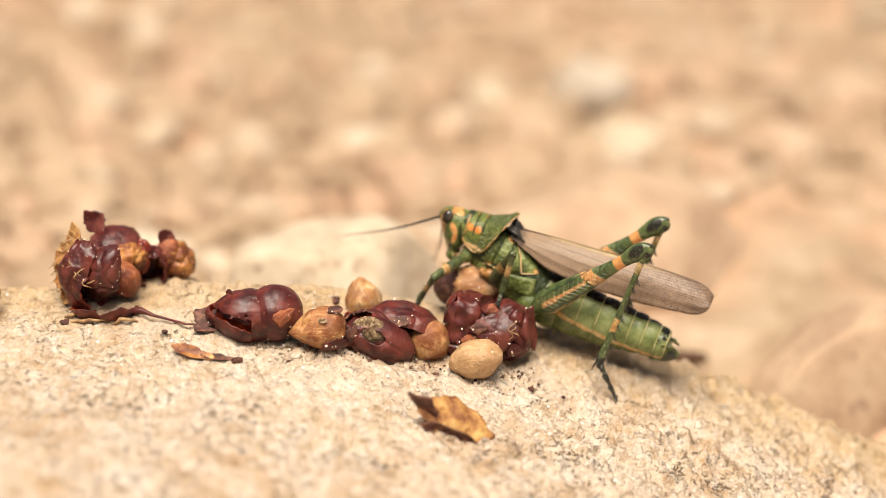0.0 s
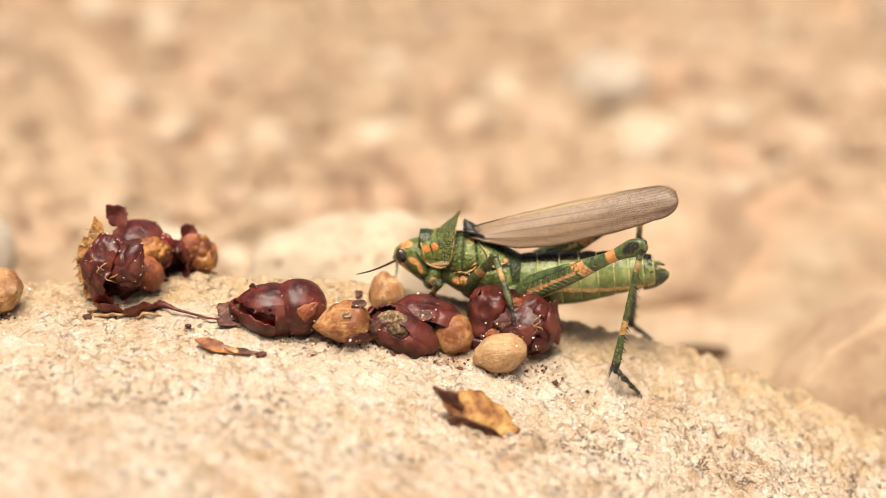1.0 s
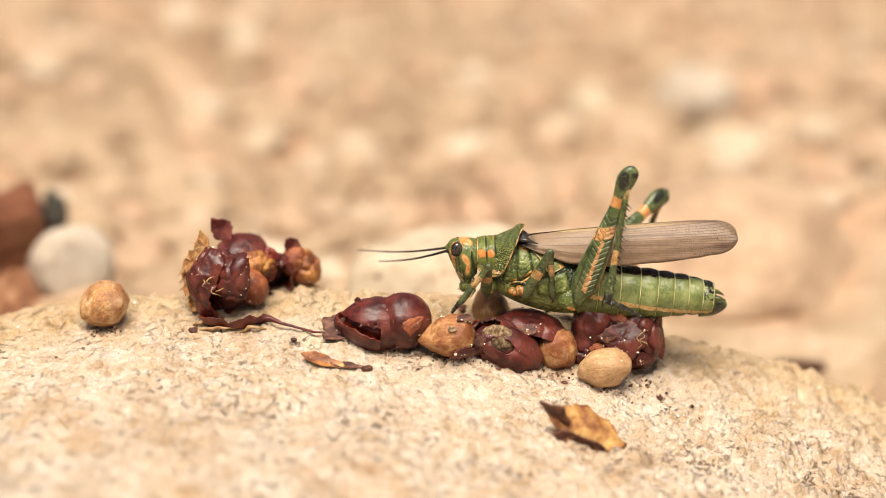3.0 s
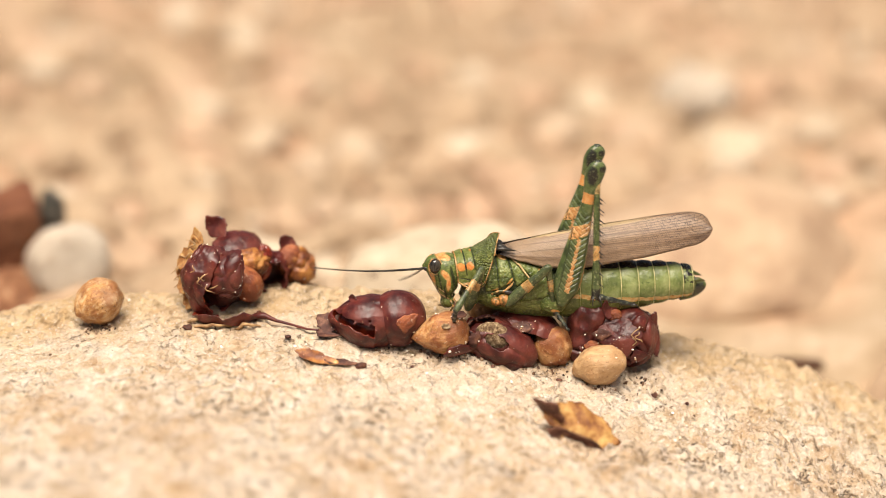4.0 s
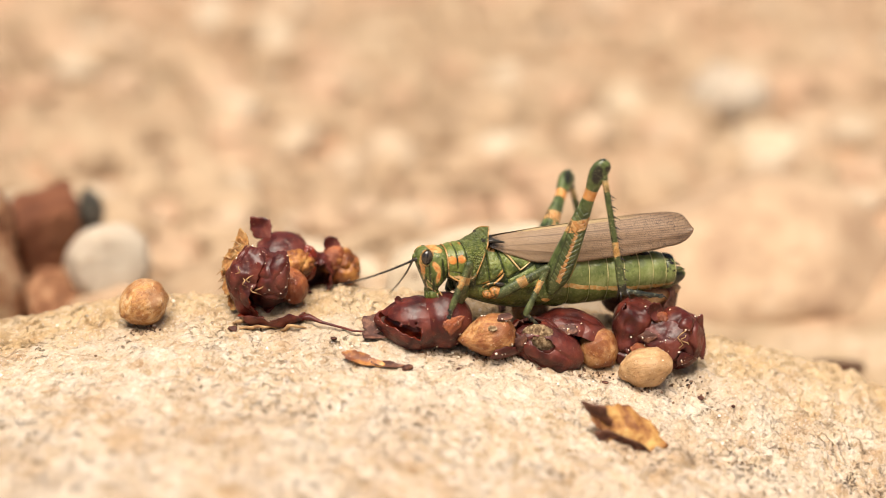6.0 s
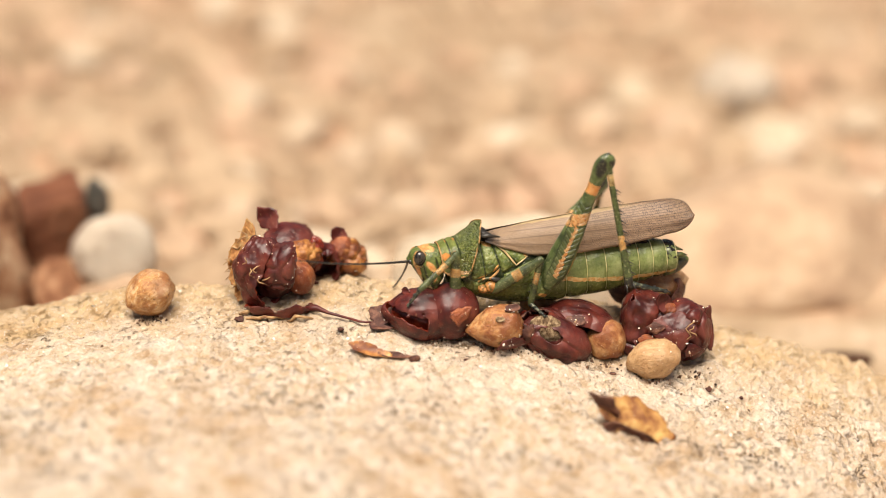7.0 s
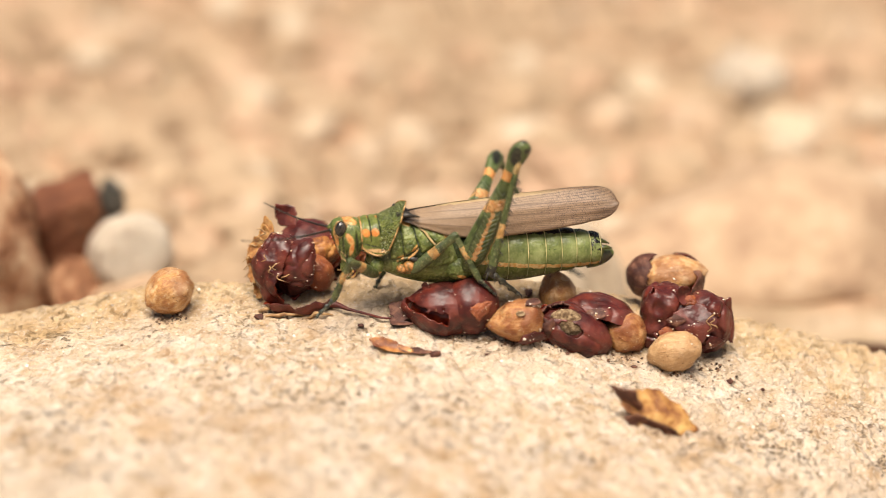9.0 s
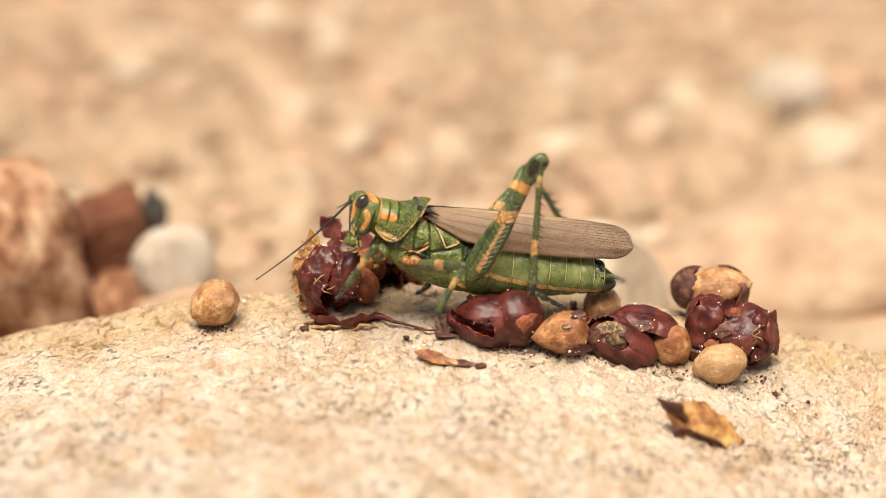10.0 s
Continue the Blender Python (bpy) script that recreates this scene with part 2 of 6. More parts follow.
def rough_ball(radii, seed=0, rough=0.1, size=4.0, sub=4, shape=None, octaves=3):
    """A lumpy ball with its radii in millimetres; shape bends a unit vector."""
    bm = bmesh.new()
    bmesh.ops.create_icosphere(bm, subdivisions=sub, radius=1.0)
    off = Vector((seed * 17.3, seed * 5.1, seed * 9.7))
    for v in bm.verts:
        u = v.co.normalized()
        p = shape(u.copy()) if shape else u.copy()
        q = Vector((p.x * radii[0], p.y * radii[1], p.z * radii[2]))
        v.co = (q * (1 + rough * fbm(q + off, size, octaves))) * MM
    return bm


def boulder(radii, seed=0, cuts=9, rough=0.06, sub=4):
    """A stone with a few broken, flattened faces."""
    rnd = random.Random(seed)
    planes = []
    for _ in range(cuts):
        n = Vector((rnd.gauss(0, 1), rnd.gauss(0, 1), rnd.gauss(0, 1))).normalized()
        planes.append((n, rnd.uniform(0.62, 0.88)))

    def shape(u):
        for n, d in planes:
            h = u.dot(n)
            if h > d:
                u = u - n * (h - d) * 0.9
        return u

    return rough_ball(radii, seed, rough, max(radii) * 0.6, sub, shape, 4)


def shell(radii, seed=0, cut=100.0, jag=18.0, thick=0.35, flare=0.0, dent=0.1, size=3.5, rows=20, cols=56):
    """A torn husk: part of a ball round +z, out to the angle cut with a ragged rim, with an inner face."""
    bm = bmesh.new()
    off = Vector((seed * 7.7, seed * 3.1, seed * 5.9))
    outer, inner = [], []
    for i in range(rows + 1):
        ro, ri = [], []
        for j in range(cols):
            a = 2 * math.pi * j / cols
            c = (math.cos(a), math.sin(a))
            lim = cut + jag * (noise.noise(Vector((c[0] * 1.6, c[1] * 1.6, seed * 3.3))) * 1.2 + 0.7 * noise.noise(Vector((c[0] * 5, c[1] * 5, seed * 2.2))))
            th = radians(max(12.0, lim) * i / rows)
            u = Vector((math.sin(th) * c[0], math.sin(th) * c[1], math.cos(th)))
            q = Vector((u.x * radii[0], u.y * radii[1], u.z * radii[2]))
            s = 1 + dent * fbm(q + off, size, 3) + flare * max(0.0, (i / rows - 0.7) / 0.3) ** 2
            ro.append(bm.verts.new(q * s * MM))
            t = thick * (1 - 0.6 * i / rows)
            ri.append(bm.verts.new((q * s - u * t) * MM))
        outer.append(ro)
        inner.append(ri)
    for i in range(rows):
        for j in range(cols):
            k2 = (j + 1) % cols
            bm.faces.new((outer[i][j], outer[i + 1][j], outer[i + 1][k2], outer[i][k2]))
            f = bm.faces.new((inner[i][k2], inner[i + 1][k2], inner[i + 1][j], inner[i][j]))
            f.material_index = 1
    for j in range(cols):
        k2 = (j + 1) % cols
        f = bm.faces.new((outer[rows][j], inner[rows][j], inner[rows][k2], outer[rows][k2]))
        f.material_index = 1
    bmesh.ops.remove_doubles(bm, verts=bm.verts, dist=1e-6)
    bmesh.ops.recalc_face_normals(bm, faces=[f for f in bm.faces if f.material_index == 0])
    return bm


def thicken(bm, thick):
    """Gives an open skin an inner face and a rim, of the second material."""
    loose = [v for v in bm.verts if not v.link_faces]
    bmesh.ops.delete(bm, geom=loose, context="VERTS")
    bm.normal_update()
    outer = list(bm.faces)
    rim = [(e.verts[0], e.verts[1]) if e.link_loops[0].vert is e.verts[0] else (e.verts[1], e.verts[0]) for e in bm.edges if e.is_boundary]
    twin = {v: bm.verts.new(v.co - v.normal * thick * MM) for v in list(bm.verts)}
    for f in outer:
        bm.faces.new([twin[v] for v in reversed(f.verts)]).material_index = 1
    for p, q in rim:
        bm.faces.new((q, p, twin[p], twin[q])).material_index = 1
    return bm


def torn_ball(radii, seed, hole, thick=0.4, rough=0.08, size=4.0, sub=5, shape=None):
    """A skin with a ragged hole: faces where hole(u) > 0 are torn away, and the rest gets an inner face."""
    bm = rough_ball(radii, seed, rough, size, sub, shape, 4)
    gone = []
    for f in bm.faces:
        p = f.calc_center_median() / MM
        u = Vector((p.x / radii[0], p.y / radii[1], p.z / radii[2])).normalized()
        rag = 0.16 * noise.noise(u * 3.1 + Vector((seed, 0, 0))) + 0.10 * noise.noise(u * 9.0 + Vector((0, seed, 0)))
        if hole(u) + rag > 0:
            gone.append(f)
    bmesh.ops.delete(bm, geom=gone, context="FACES")
    return thicken(bm, thick)


def tube(points, radii, sides=8, flat=1.0):
    """A tapering tube along points in metres, radii in millimetres."""
    bm = bmesh.new()
    pts = [Vector(p) for p in points]
    rings = []
    ref = Vector((0.03, 1.0, 0.05))
    for i, p in enumerate(pts):
        d = (pts[min(i + 1, len(pts) - 1)] - pts[max(i - 1, 0)]).normalized()
        s = d.cross(ref)
        s = s.normalized() if s.length > 1e-6 else Vector((1, 0, 0))
        n = s.cross(d).normalized()
        r = radii[i] * MM
        rings.append([bm.verts.new(p + r * (math.cos(2 * math.pi * j / sides) * s + flat * math.sin(2 * math.pi * j / sides) * n)) for j in range(sides)])
    for a, b in zip(rings, rings[1:]):
        for j in range(sides):
            bm.faces.new((a[j], a[(j + 1) % sides], b[(j + 1) % sides], b[j]))
    bm.faces.new(rings[0][::-1])
    bm.faces.new(rings[-1])
    bmesh.ops.recalc_face_normals(bm, faces=bm.faces)
    return bm


def merge(bms):
    """One bmesh out of several."""
    out = bmesh.new()
    for b in bms:
        me = bpy.data.meshes.new("tmp")
        b.to_mesh(me)
        b.free()
        out.from_mesh(me)
        bpy.data.meshes.remove(me)
    return out


def moved(bm, m):
    bmesh.ops.transform(bm, matrix=m, verts=bm.verts)
    return bm


def crumbs(ob, count, seed, low=0.045, high=0.24):
    """Salt-like grit that clings to the upper side of a part, as one mesh."""
    rnd = random.Random(seed)
    me = ob.data
    faces = [p for p in me.polygons if p.normal.z > -0.2 or p.normal.y < -0.2]
    bms = []
    for _ in range(count):
        p = rnd.choice(faces)
        r = low + (high - low) * rnd.random() ** 2.2
        b = bmesh.new()
        bmesh.ops.create_icosphere(b, subdivisions=1, radius=r * MM)
        for v in b.verts:
            v.co *= rnd.uniform(0.35, 1.3)
        bms.append(moved(b, Matrix.Translation(p.center + p.normal * r * MM * 0.3)))
    return tagged(part("grit", merge(bms), GRIT, ob, "white salt-like grit", smooth=False), kind="stuff")


# ---- the rock, the ground and the stones behind ----
def rock_height(x, y):
    """Height of the rock's top in millimetres."""
    e = max(min(y, 22.0), -20.0)
    z = -3.13 - 0.1383 * x + 0.1579 * e - 0.001928 * x * x + 0.001394 * x * e + 0.0015 * e * e
    if y < -20:
        z += (y + 20) * (0.098 + 0.001394 * x)
    d = max(0.0, y - 17.0 - 2.0 * noise.noise(Vector((x / 17.0, 3.1, 0.4))))
    return z - 0.05 * d * d


def rock_top(x, y):
    """The same with its bumps and grains."""
    p = Vector((x, y, 0.0))
    z = rock_height(x, y)
    right = max(0.0, min(1.0, (x - 25) / 30))
    z += 1.1 * max(0.0, min(1.0, (x - 42) / 22))
    z += 0.9 * noise.noise(p / 14.0) + (0.55 + 0.9 * right) * noise.noise(p / 5.0 + Vector((3, 1, 0)))
    z += (0.3 + 0.9 * right) * noise.noise(p / 3.3 + Vector((2, 8, 3)))
    z += 0.45 * noise.noise(p / 1.9 + Vector((7, 2, 1))) + 0.22 * noise.noise(p / 0.9)
    d = noise.voronoi(p / 1.8 + 0.45 * noise.noise_vector(p / 1.5))[0]
    z += (0.42 + 0.5 * right) * min(1.0, (d[1] - d[0]) * 2.5) - 0.25
    pit = noise.noise(p / 3.1 + Vector((1, 9, 4)))
    if pit > 0.35:
        z -= 1.6 * (pit - 0.35)
    return z


def build_rock():
    xs = list(np.concatenate([np.arange(-150, -96, 3.0), np.arange(-96, -66, 0.8), np.arange(-66, 92, 0.42), np.arange(92, 100, 0.8), np.arange(100, 150, 3.0)]))
    ys = list(np.concatenate([np.arange(-130, -66, 4.0), np.arange(-66, -22, 0.7), np.arange(-22, 24, 0.42), np.arange(24, 30, 0.62), np.arange(30, 46, 1.5)]))
    verts, faces, nx = [], [], len(xs)
    for y in ys:
        for x in xs:
            z = max(rock_top(x, y), -46.0)
            verts.append((x * MM, y * MM, z * MM))
    for j in range(len(ys) - 1):
        for i in range(nx - 1):
            a = j * nx + i
            faces.append((a, a + 1, a + nx + 1, a + nx))
    # skirt down to the ground
    ring = [i for i in range(nx)] + [j * nx + nx - 1 for j in range(1, len(ys))] + [(len(ys) - 1) * nx + i for i in range(nx - 2, -1, -1)] + [j * nx for j in range(len(ys) - 2, 0, -1)]
    base = len(verts)
    for i in ring:
        verts.append((verts[i][0], verts[i][1], -0.06))
    for k2 in range(len(ring)):
        n2 = (k2 + 1) % len(ring)
        faces.append((ring[k2], base + k2, base + n2, ring[n2]))
    me = bpy.data.meshes.new("boulder")
    me.from_pydata(verts, [], faces)
    me.polygons.foreach_set("use_smooth", [True] * len(me.polygons))
    me.materials.append(GRANITE)
    tagged(new("boulder", me), "weathered pale granite boulder with a rough, speckled, sloping top", "rock")


GROUND_Z = -30.0


def ground_height(x, y):
    p = Vector((x, y, 0.0))
    near = max(0.0, 1.0 - max(abs(x), abs(y - 300)) / 1400.0)
    sunk = 18.0 * max(0.0, min(1.0, (75.0 - y) / 45.0)) if abs(x) < 420 else 0.0
    return GROUND_Z - sunk + near * (3.5 * noise.noise(p / 60.0) + 1.6 * noise.noise(p / 17.0))


def build_ground():
    def steps(lo, hi, step):
        inner = list(np.arange(lo, hi + 1, step))
        out = [3.0 * 1.9 ** n * 100 for n in range(9)]
        return [lo - o for o in out[::-1]] + inner + [hi + o for o in out]

    xs, ys = steps(-400, 400, 8.0), steps(20, 1000, 8.0)
    bm_v = [(x * MM, y * MM, ground_height(x, y) * MM) for y in ys for x in xs]
    nx = len(xs)
    fs = [(j * nx + i, j * nx + i + 1, (j + 1) * nx + i + 1, (j + 1) * nx + i) for j in range(len(ys) - 1) for i in range(nx - 1)]
    me = bpy.data.meshes.new("ground")
    me.from_pydata(bm_v, [], fs)
    me.polygons.foreach_set("use_smooth", [True] * len(me.polygons))
    me.materials.append(SOIL)
    tagged(new("ground", me), "dry sandy tan soil scattered with gravel", "ground", kind="structure")


def build_gravel():
    rnd = random.Random(4)
    kinds = []
    for s in range(6):
        b = boulder((1, rnd.uniform(0.7, 0.95), rnd.uniform(0.5, 0.75)), s + 40, 7, 0.08, 2)
        b.verts.ensure_lookup_table()
        kinds.append(([v.co / MM for v in b.verts], [[v.index for v in f.verts] for f in b.faces]))
        b.free()
    verts, faces = [], []
    for _ in range(4800):
        y = 55 + 780 * rnd.random() ** 1.25
        x = rnd.uniform(-1, 1) * (110 + 0.26 * y)
        r = 2.0 + 8.5 * rnd.random() ** 3.0
        if y < 150 and 30 < x < 140:
            continue
        m = Matrix.Translation((x, y, ground_height(x, y) + 0.15 * r)) @ Euler((rnd.uniform(-0.5, 0.5), rnd.uniform(-0.5, 0.5), rnd.uniform(0, 6.28))).to_matrix().to_4x4()
        vs, fs = rnd.choice(kinds)
        n = len(verts)
        verts += [(m @ (v * r)) * MM for v in vs]
        faces += [[n + i for i in f] for f in fs]
    me = bpy.data.meshes.new("gravel")
    me.from_pydata([tuple(v) for v in verts], [], faces)
    me.polygons.foreach_set("use_smooth", [True] * len(me.polygons))
    me.materials.append(GRAVEL)
    tagged(new("gravel", me), "loose tan and reddish gravel on sandy soil", "gravel", kind="stuff")


def build_sand():
    """Loose grains of quartz, mica and husk that lie on the rock."""
    rnd = random.Random(9)
    b = boulder((1, 0.85, 0.7), 61, 6, 0.1, 1)
    b.verts.ensure_lookup_table()
    vs, fs = [v.co / MM for v in b.verts], [[v.index for v in f.verts] for f in b.faces]
    b.free()
    verts, faces = [], []
    for _ in range(620):
        x, y = (rnd.gauss(10, 34), rnd.gauss(-4, 11)) if rnd.random() < 0.7 else (rnd.uniform(-85, 85), rnd.uniform(-45, 18))
        r = 0.10 + 0.30 * rnd.random() ** 3
        m = Matrix.Translation((x, y, rock_top(x, y) + 0.3 * r)) @ Euler((rnd.uniform(0, 6), rnd.uniform(0, 6), rnd.uniform(0, 6))).to_matrix().to_4x4()
        n = len(verts)
        verts += [tuple((m @ (v * r)) * MM) for v in vs]
        faces += [[n + i for i in f] for f in fs]
    me = bpy.data.meshes.new("sand_grains")
    me.from_pydata(verts, [], faces)
    me.materials.append(SAND)
    tagged(new("sand_grains", me), "loose pale and dark sand grains on granite", "sand", kind="stuff")


def build_debris():
    """Dark crumbs of husk and soil gathered where the berries touch the rock."""
    rnd = random.Random(23)
    b = boulder((1, 0.8, 0.6), 71, 6, 0.15, 1)
    b.verts.ensure_lookup_table()
    vs, fs = [v.co / MM for v in b.verts], [[v.index for v in f.verts] for f in b.faces]
    b.free()
    feet = ((-8.0, 1.2, 6.0, 1.6), (2.6, 0.2, 3.5, 1.4), (12.0, 0.8, 6.0, 1.5), (20.0, 2.6, 4.0, 1.5), (29.0, 0.2, 5.0, 1.5), (35.5, 4.0, 4.5, 2.0), (-37.0, 6.5, 6.0, 1.6), (-57.0, 8.0, 2.5, 1.2), (24.0, -18.5, 4.0, 1.2))
    verts, faces = [], []
    for _ in range(440):
        fx, fy, wx, wy = rnd.choice(feet)
        x, y = fx + rnd.gauss(0, wx * 0.55), fy + rnd.gauss(0, wy * 0.45)
        r = 0.10 + 0.40 * rnd.random() ** 3
        m = Matrix.Translation((x, y, rock_top(x, y) + 0.2 * r)) @ Euler((rnd.uniform(0, 6), rnd.uniform(0, 6), rnd.uniform(0, 6))).to_matrix().to_4x4()
        n = len(verts)
        verts += [tuple((m @ (v * r)) * MM) for v in vs]
        faces += [[n + i for i in f] for f in fs]
    me = bpy.data.meshes.new("debris")
    me.from_pydata(verts, [], faces)
    me.materials.append(DEBRIS)
    tagged(new("debris", me), "dark crumbs of husk and soil round the berries", "debris", kind="stuff")


def stone(x, y, z, radii, seed, mat, label, turn=(0, 0, 0), cuts=9, rough=0.06):
    ob = part("stone", boulder(radii, seed, cuts, rough), mat, at=pose(x * MM, y * MM, z * MM, *turn))
    return tagged(ob, label, "stone")


def blocky_stone(x, y, z, radii, seed, mat, label, turn=(0, 0, 0), taper=0.2, rough=0.05):
    """A broken stone with flat faces and blunt corners, narrower below."""
    def shape(u):
        n = (abs(u.x) ** 6 + abs(u.y) ** 6 + abs(u.z) ** 6) ** (1 / 6)
        v = u / n
        w = 1 + taper * v.z
        return Vector((v.x * w, v.y * w, v.z))
    ob = part("stone", rough_ball(radii, seed, rough, max(radii) * 0.7, 5, shape, 4), mat, at=pose(x * MM, y * MM, z * MM, *turn))
    return tagged(ob, label, "stone")


build_rock()
build_ground()
build_gravel()
build_sand()
build_debris()
stone(-74.3, 80, -15.5, (9.0, 9, 8.4), 3, STONE_WHITE, "rounded off-white pebble behind the boulder", (0, 0, 20), 4)
blocky_stone(-87.6, 85, -13, (7.4, 7, 9.6), 12, STONE_BROWN, "dark reddish-brown broken stone standing upright", (0, -16, 18), 0.25, 0.10)
stone(-80.6, 100, -12, (2.8, 3, 7), 8, STONE_DARK, "small dark grey-green stone in the shade")
stone(-112, 70, -14, (22, 18, 26), 21, STONE_RED, "coarse reddish tan stone with pitted face", (0, 0, 0), 9, 0.16)
stone(-85, 76, -27, (10, 8, 11.5), 24, STONE_RED, "reddish rubble stone under a brown stone", (0, 0, 40), 8, 0.1)
stone(-71, 73, -28, (12, 8, 11.5), 25, STONE_TAN, "tan rubble stone under a pale pebble", (0, 10, 0), 8, 0.1)
stone(3, 66, -23, (25, 20, 22), 5, STONE_PALE, "large smooth pale sandstone behind the boulder", (0, 0, 0), 4)
stone(58, 122, -44, (56, 42, 33), 6, STONE_TAN, "broad flat tan sandstone block behind the boulder")
stone(104, 60, -38, (22, 20, 20), 9, STONE_TAN, "tan stone beside a dark gap")
stone(70, 232, -24, (11, 10, 9), 14, STONE_WHITE, "off-white stone lying on gravel", (0, 0, 0), 5)
stone(43, 226, -28, (9, 8, 8), 15, STONE_PALE, "pale yellowish stone lying on gravel")
stone(77, 203, -32, (10, 9, 8), 16, STONE_PALE, "greyish white stone lying on gravel", (0, 0, 0), 5)
# added lump, coloured dark to pass for a shaded hole between stones
stone(74, 70, -36.4, (6.5, 5, 5.0), 18, GAP_SHADE, "dark brown filler that stands in for the shade of a gap between stones")


# ---- dried berries, seeds and husks on the boulder ----
def aim(x, y, z, way):
    """A pose at millimetres whose +z points along way."""
    return Matrix.Translation(Vector((x, y, z)) * MM) @ Vector(way).to_track_quat("Z", "Y").to_matrix().to_4x4()


def flake(w, h, curl=0.3, seed=0, thick=0.25, rings=9, cols=40, point=0.0, sides=0):
    """A ragged, curled flake of about w by h millimetres lying in xy, with two faces and a rim."""
    bm = bmesh.new()
    off = Vector((seed * 4.3, seed * 8.1, seed * 2.7))
    tops, lows = [], []
    for i in range(rings + 1):
        a, b = [], []
        for j in range(cols):
            th = 2 * math.pi * j / cols
            r = i / rings
            edge = 1 + 0.28 * noise.noise(Vector((math.cos(th) * 1.7, math.sin(th) * 1.7, seed))) + 0.12 * noise.noise(Vector((math.cos(th) * 6, math.sin(th) * 6, seed + 3))) + point * max(0.0, math.cos(th)) ** 5
            if sides:
                q = (th % (2 * math.pi / sides)) - math.pi / sides
                edge *= 0.35 + 0.75 * math.cos(math.pi / sides) / math.cos(q)
            x, y = r * edge * w / 2 * math.cos(th), r * edge * h / 2 * math.sin(th)
            z = curl * (y / (h / 2)) ** 2 * h * 0.4 + 0.3 * curl * (x / (w / 2)) ** 2 * w * 0.3 + 0.22 * min(w, h) / 4 * fbm(Vector((x, y, 0)) + off, 3.4, 3)
            a.append(bm.verts.new(Vector((x, y, z + thick / 2)) * MM))
            b.append(bm.verts.new(Vector((x, y, z - thick / 2)) * MM))
        tops.append(a)
        lows.append(b)
    for i in range(rings):
        for j in range(cols):
            n2 = (j + 1) % cols
            bm.faces.new((tops[i][j], tops[i + 1][j], tops[i + 1][n2], tops[i][n2]))
            bm.faces.new((lows[i][n2], lows[i + 1][n2], lows[i + 1][j], lows[i][j]))
    for j in range(cols):
        n2 = (j + 1) % cols
        bm.faces.new((tops[rings][j], lows[rings][j], lows[rings][n2], tops[rings][n2]))
    bmesh.ops.remove_doubles(bm, verts=bm.verts, dist=1e-6)
    return bm


def seed_shape(tip):
    def f(u):
        s = max(0.0, -u.x)
        return Vector((u.x * (1 + tip * s ** 6), u.y * (1 - 0.12 * s * s), u.z * (1 - 0.12 * s * s)))
    return f


def seed(x, y, z, radii, turn, mat, label, tip=0.25, num=1, grit=16, parent=None):
    bm = rough_ball(radii, num, 0.085, 2.2, 4, seed_shape(tip))
    groove = [v for v in bm.verts if abs(v.co.y / MM) < 0.35 and v.co.z < 0]
    for v in groove:
        v.co *= 0.95
    at = pose(x * MM, y * MM, z * MM, *turn)
    if parent:
        ob = part("seed", bm, mat, parent, label, parent.matrix_basis.inverted() @ at)
    else:
        ob = tagged(part("seed", bm, mat, at=at), label, "seed", "loose seeds")
    crumbs(ob, grit, num + 50)
    return ob


def lay(parent, name, bm, mat, at, label="", grit=0, num=0):
    """A part whose pose is given in the world's millimetres."""
    ob = part(name, bm, mat, parent, label, parent.matrix_basis.inverted() @ at)
    if grit:
        crumbs(ob, grit, num)
    return ob


def two_lobes(a, b, dip):
    """A waist between two lobes along x."""
    def f(u):
        w = 1 - dip * math.exp(-((u.x - a) / b) ** 2) * (0.35 + 0.65 * max(0.0, u.z))
        return Vector((u.x, u.y * w, u.z * w))
    return f


def crumple(radii, seed, rough=0.08, deep=0.5, size=3.0, sub=5, shape=None):
    """A shrunken, creased skin: a ball whose surface folds in along sharp creases, deep in millimetres."""
    bm = rough_ball(radii, seed, rough, 5.0, sub, shape, 3)
    off = Vector((seed * 3.7, seed * 9.1, seed * 1.3))
    bm.normal_update()
    out = []
    for v in bm.verts:
        p = v.co / MM + off
        w = p + 0.8 * noise.noise_vector(p / (size * 1.3))
        fold = 1.0 - min(1.0, abs(noise.noise(w / size)) * 3.2)
        fine = 1.0 - min(1.0, abs(noise.noise(w / (size * 0.42) + Vector((5, 1, 2)))) * 2.6)
        out.append(v.co - v.normal * (deep * fold ** 1.6 + 0.12 * deep * fine) * MM)
    for v, c in zip(bm.verts, out):
        v.co = c
    return bm


def tear_away(bm, radii, seed, hole, thick=0.35):
    """Takes the faces where hole(u) > 0 from a skin, with a ragged rim, and gives the rest an inner face."""
    gone = []
    for f in bm.faces:
        p = f.calc_center_median() / MM
        u = Vector((p.x / radii[0], p.y / radii[1], p.z / radii[2]))
        rag = 0.10 * noise.noise(u * 2.6 + Vector((seed, 0, 0))) + 0.06 * noise.noise(u * 8.0 + Vector((0, seed, 0)))
        if hole(u) + rag > 0:
            gone.append(f)
    bmesh.ops.delete(bm, geom=gone, context="FACES")
    for _ in range(2):
        rim = [v for v in bm.verts if v.is_boundary]
        bmesh.ops.smooth_vert(bm, verts=rim, factor=0.5, use_axis_x=True, use_axis_y=True, use_axis_z=True)
    return thicken(bm, thick)


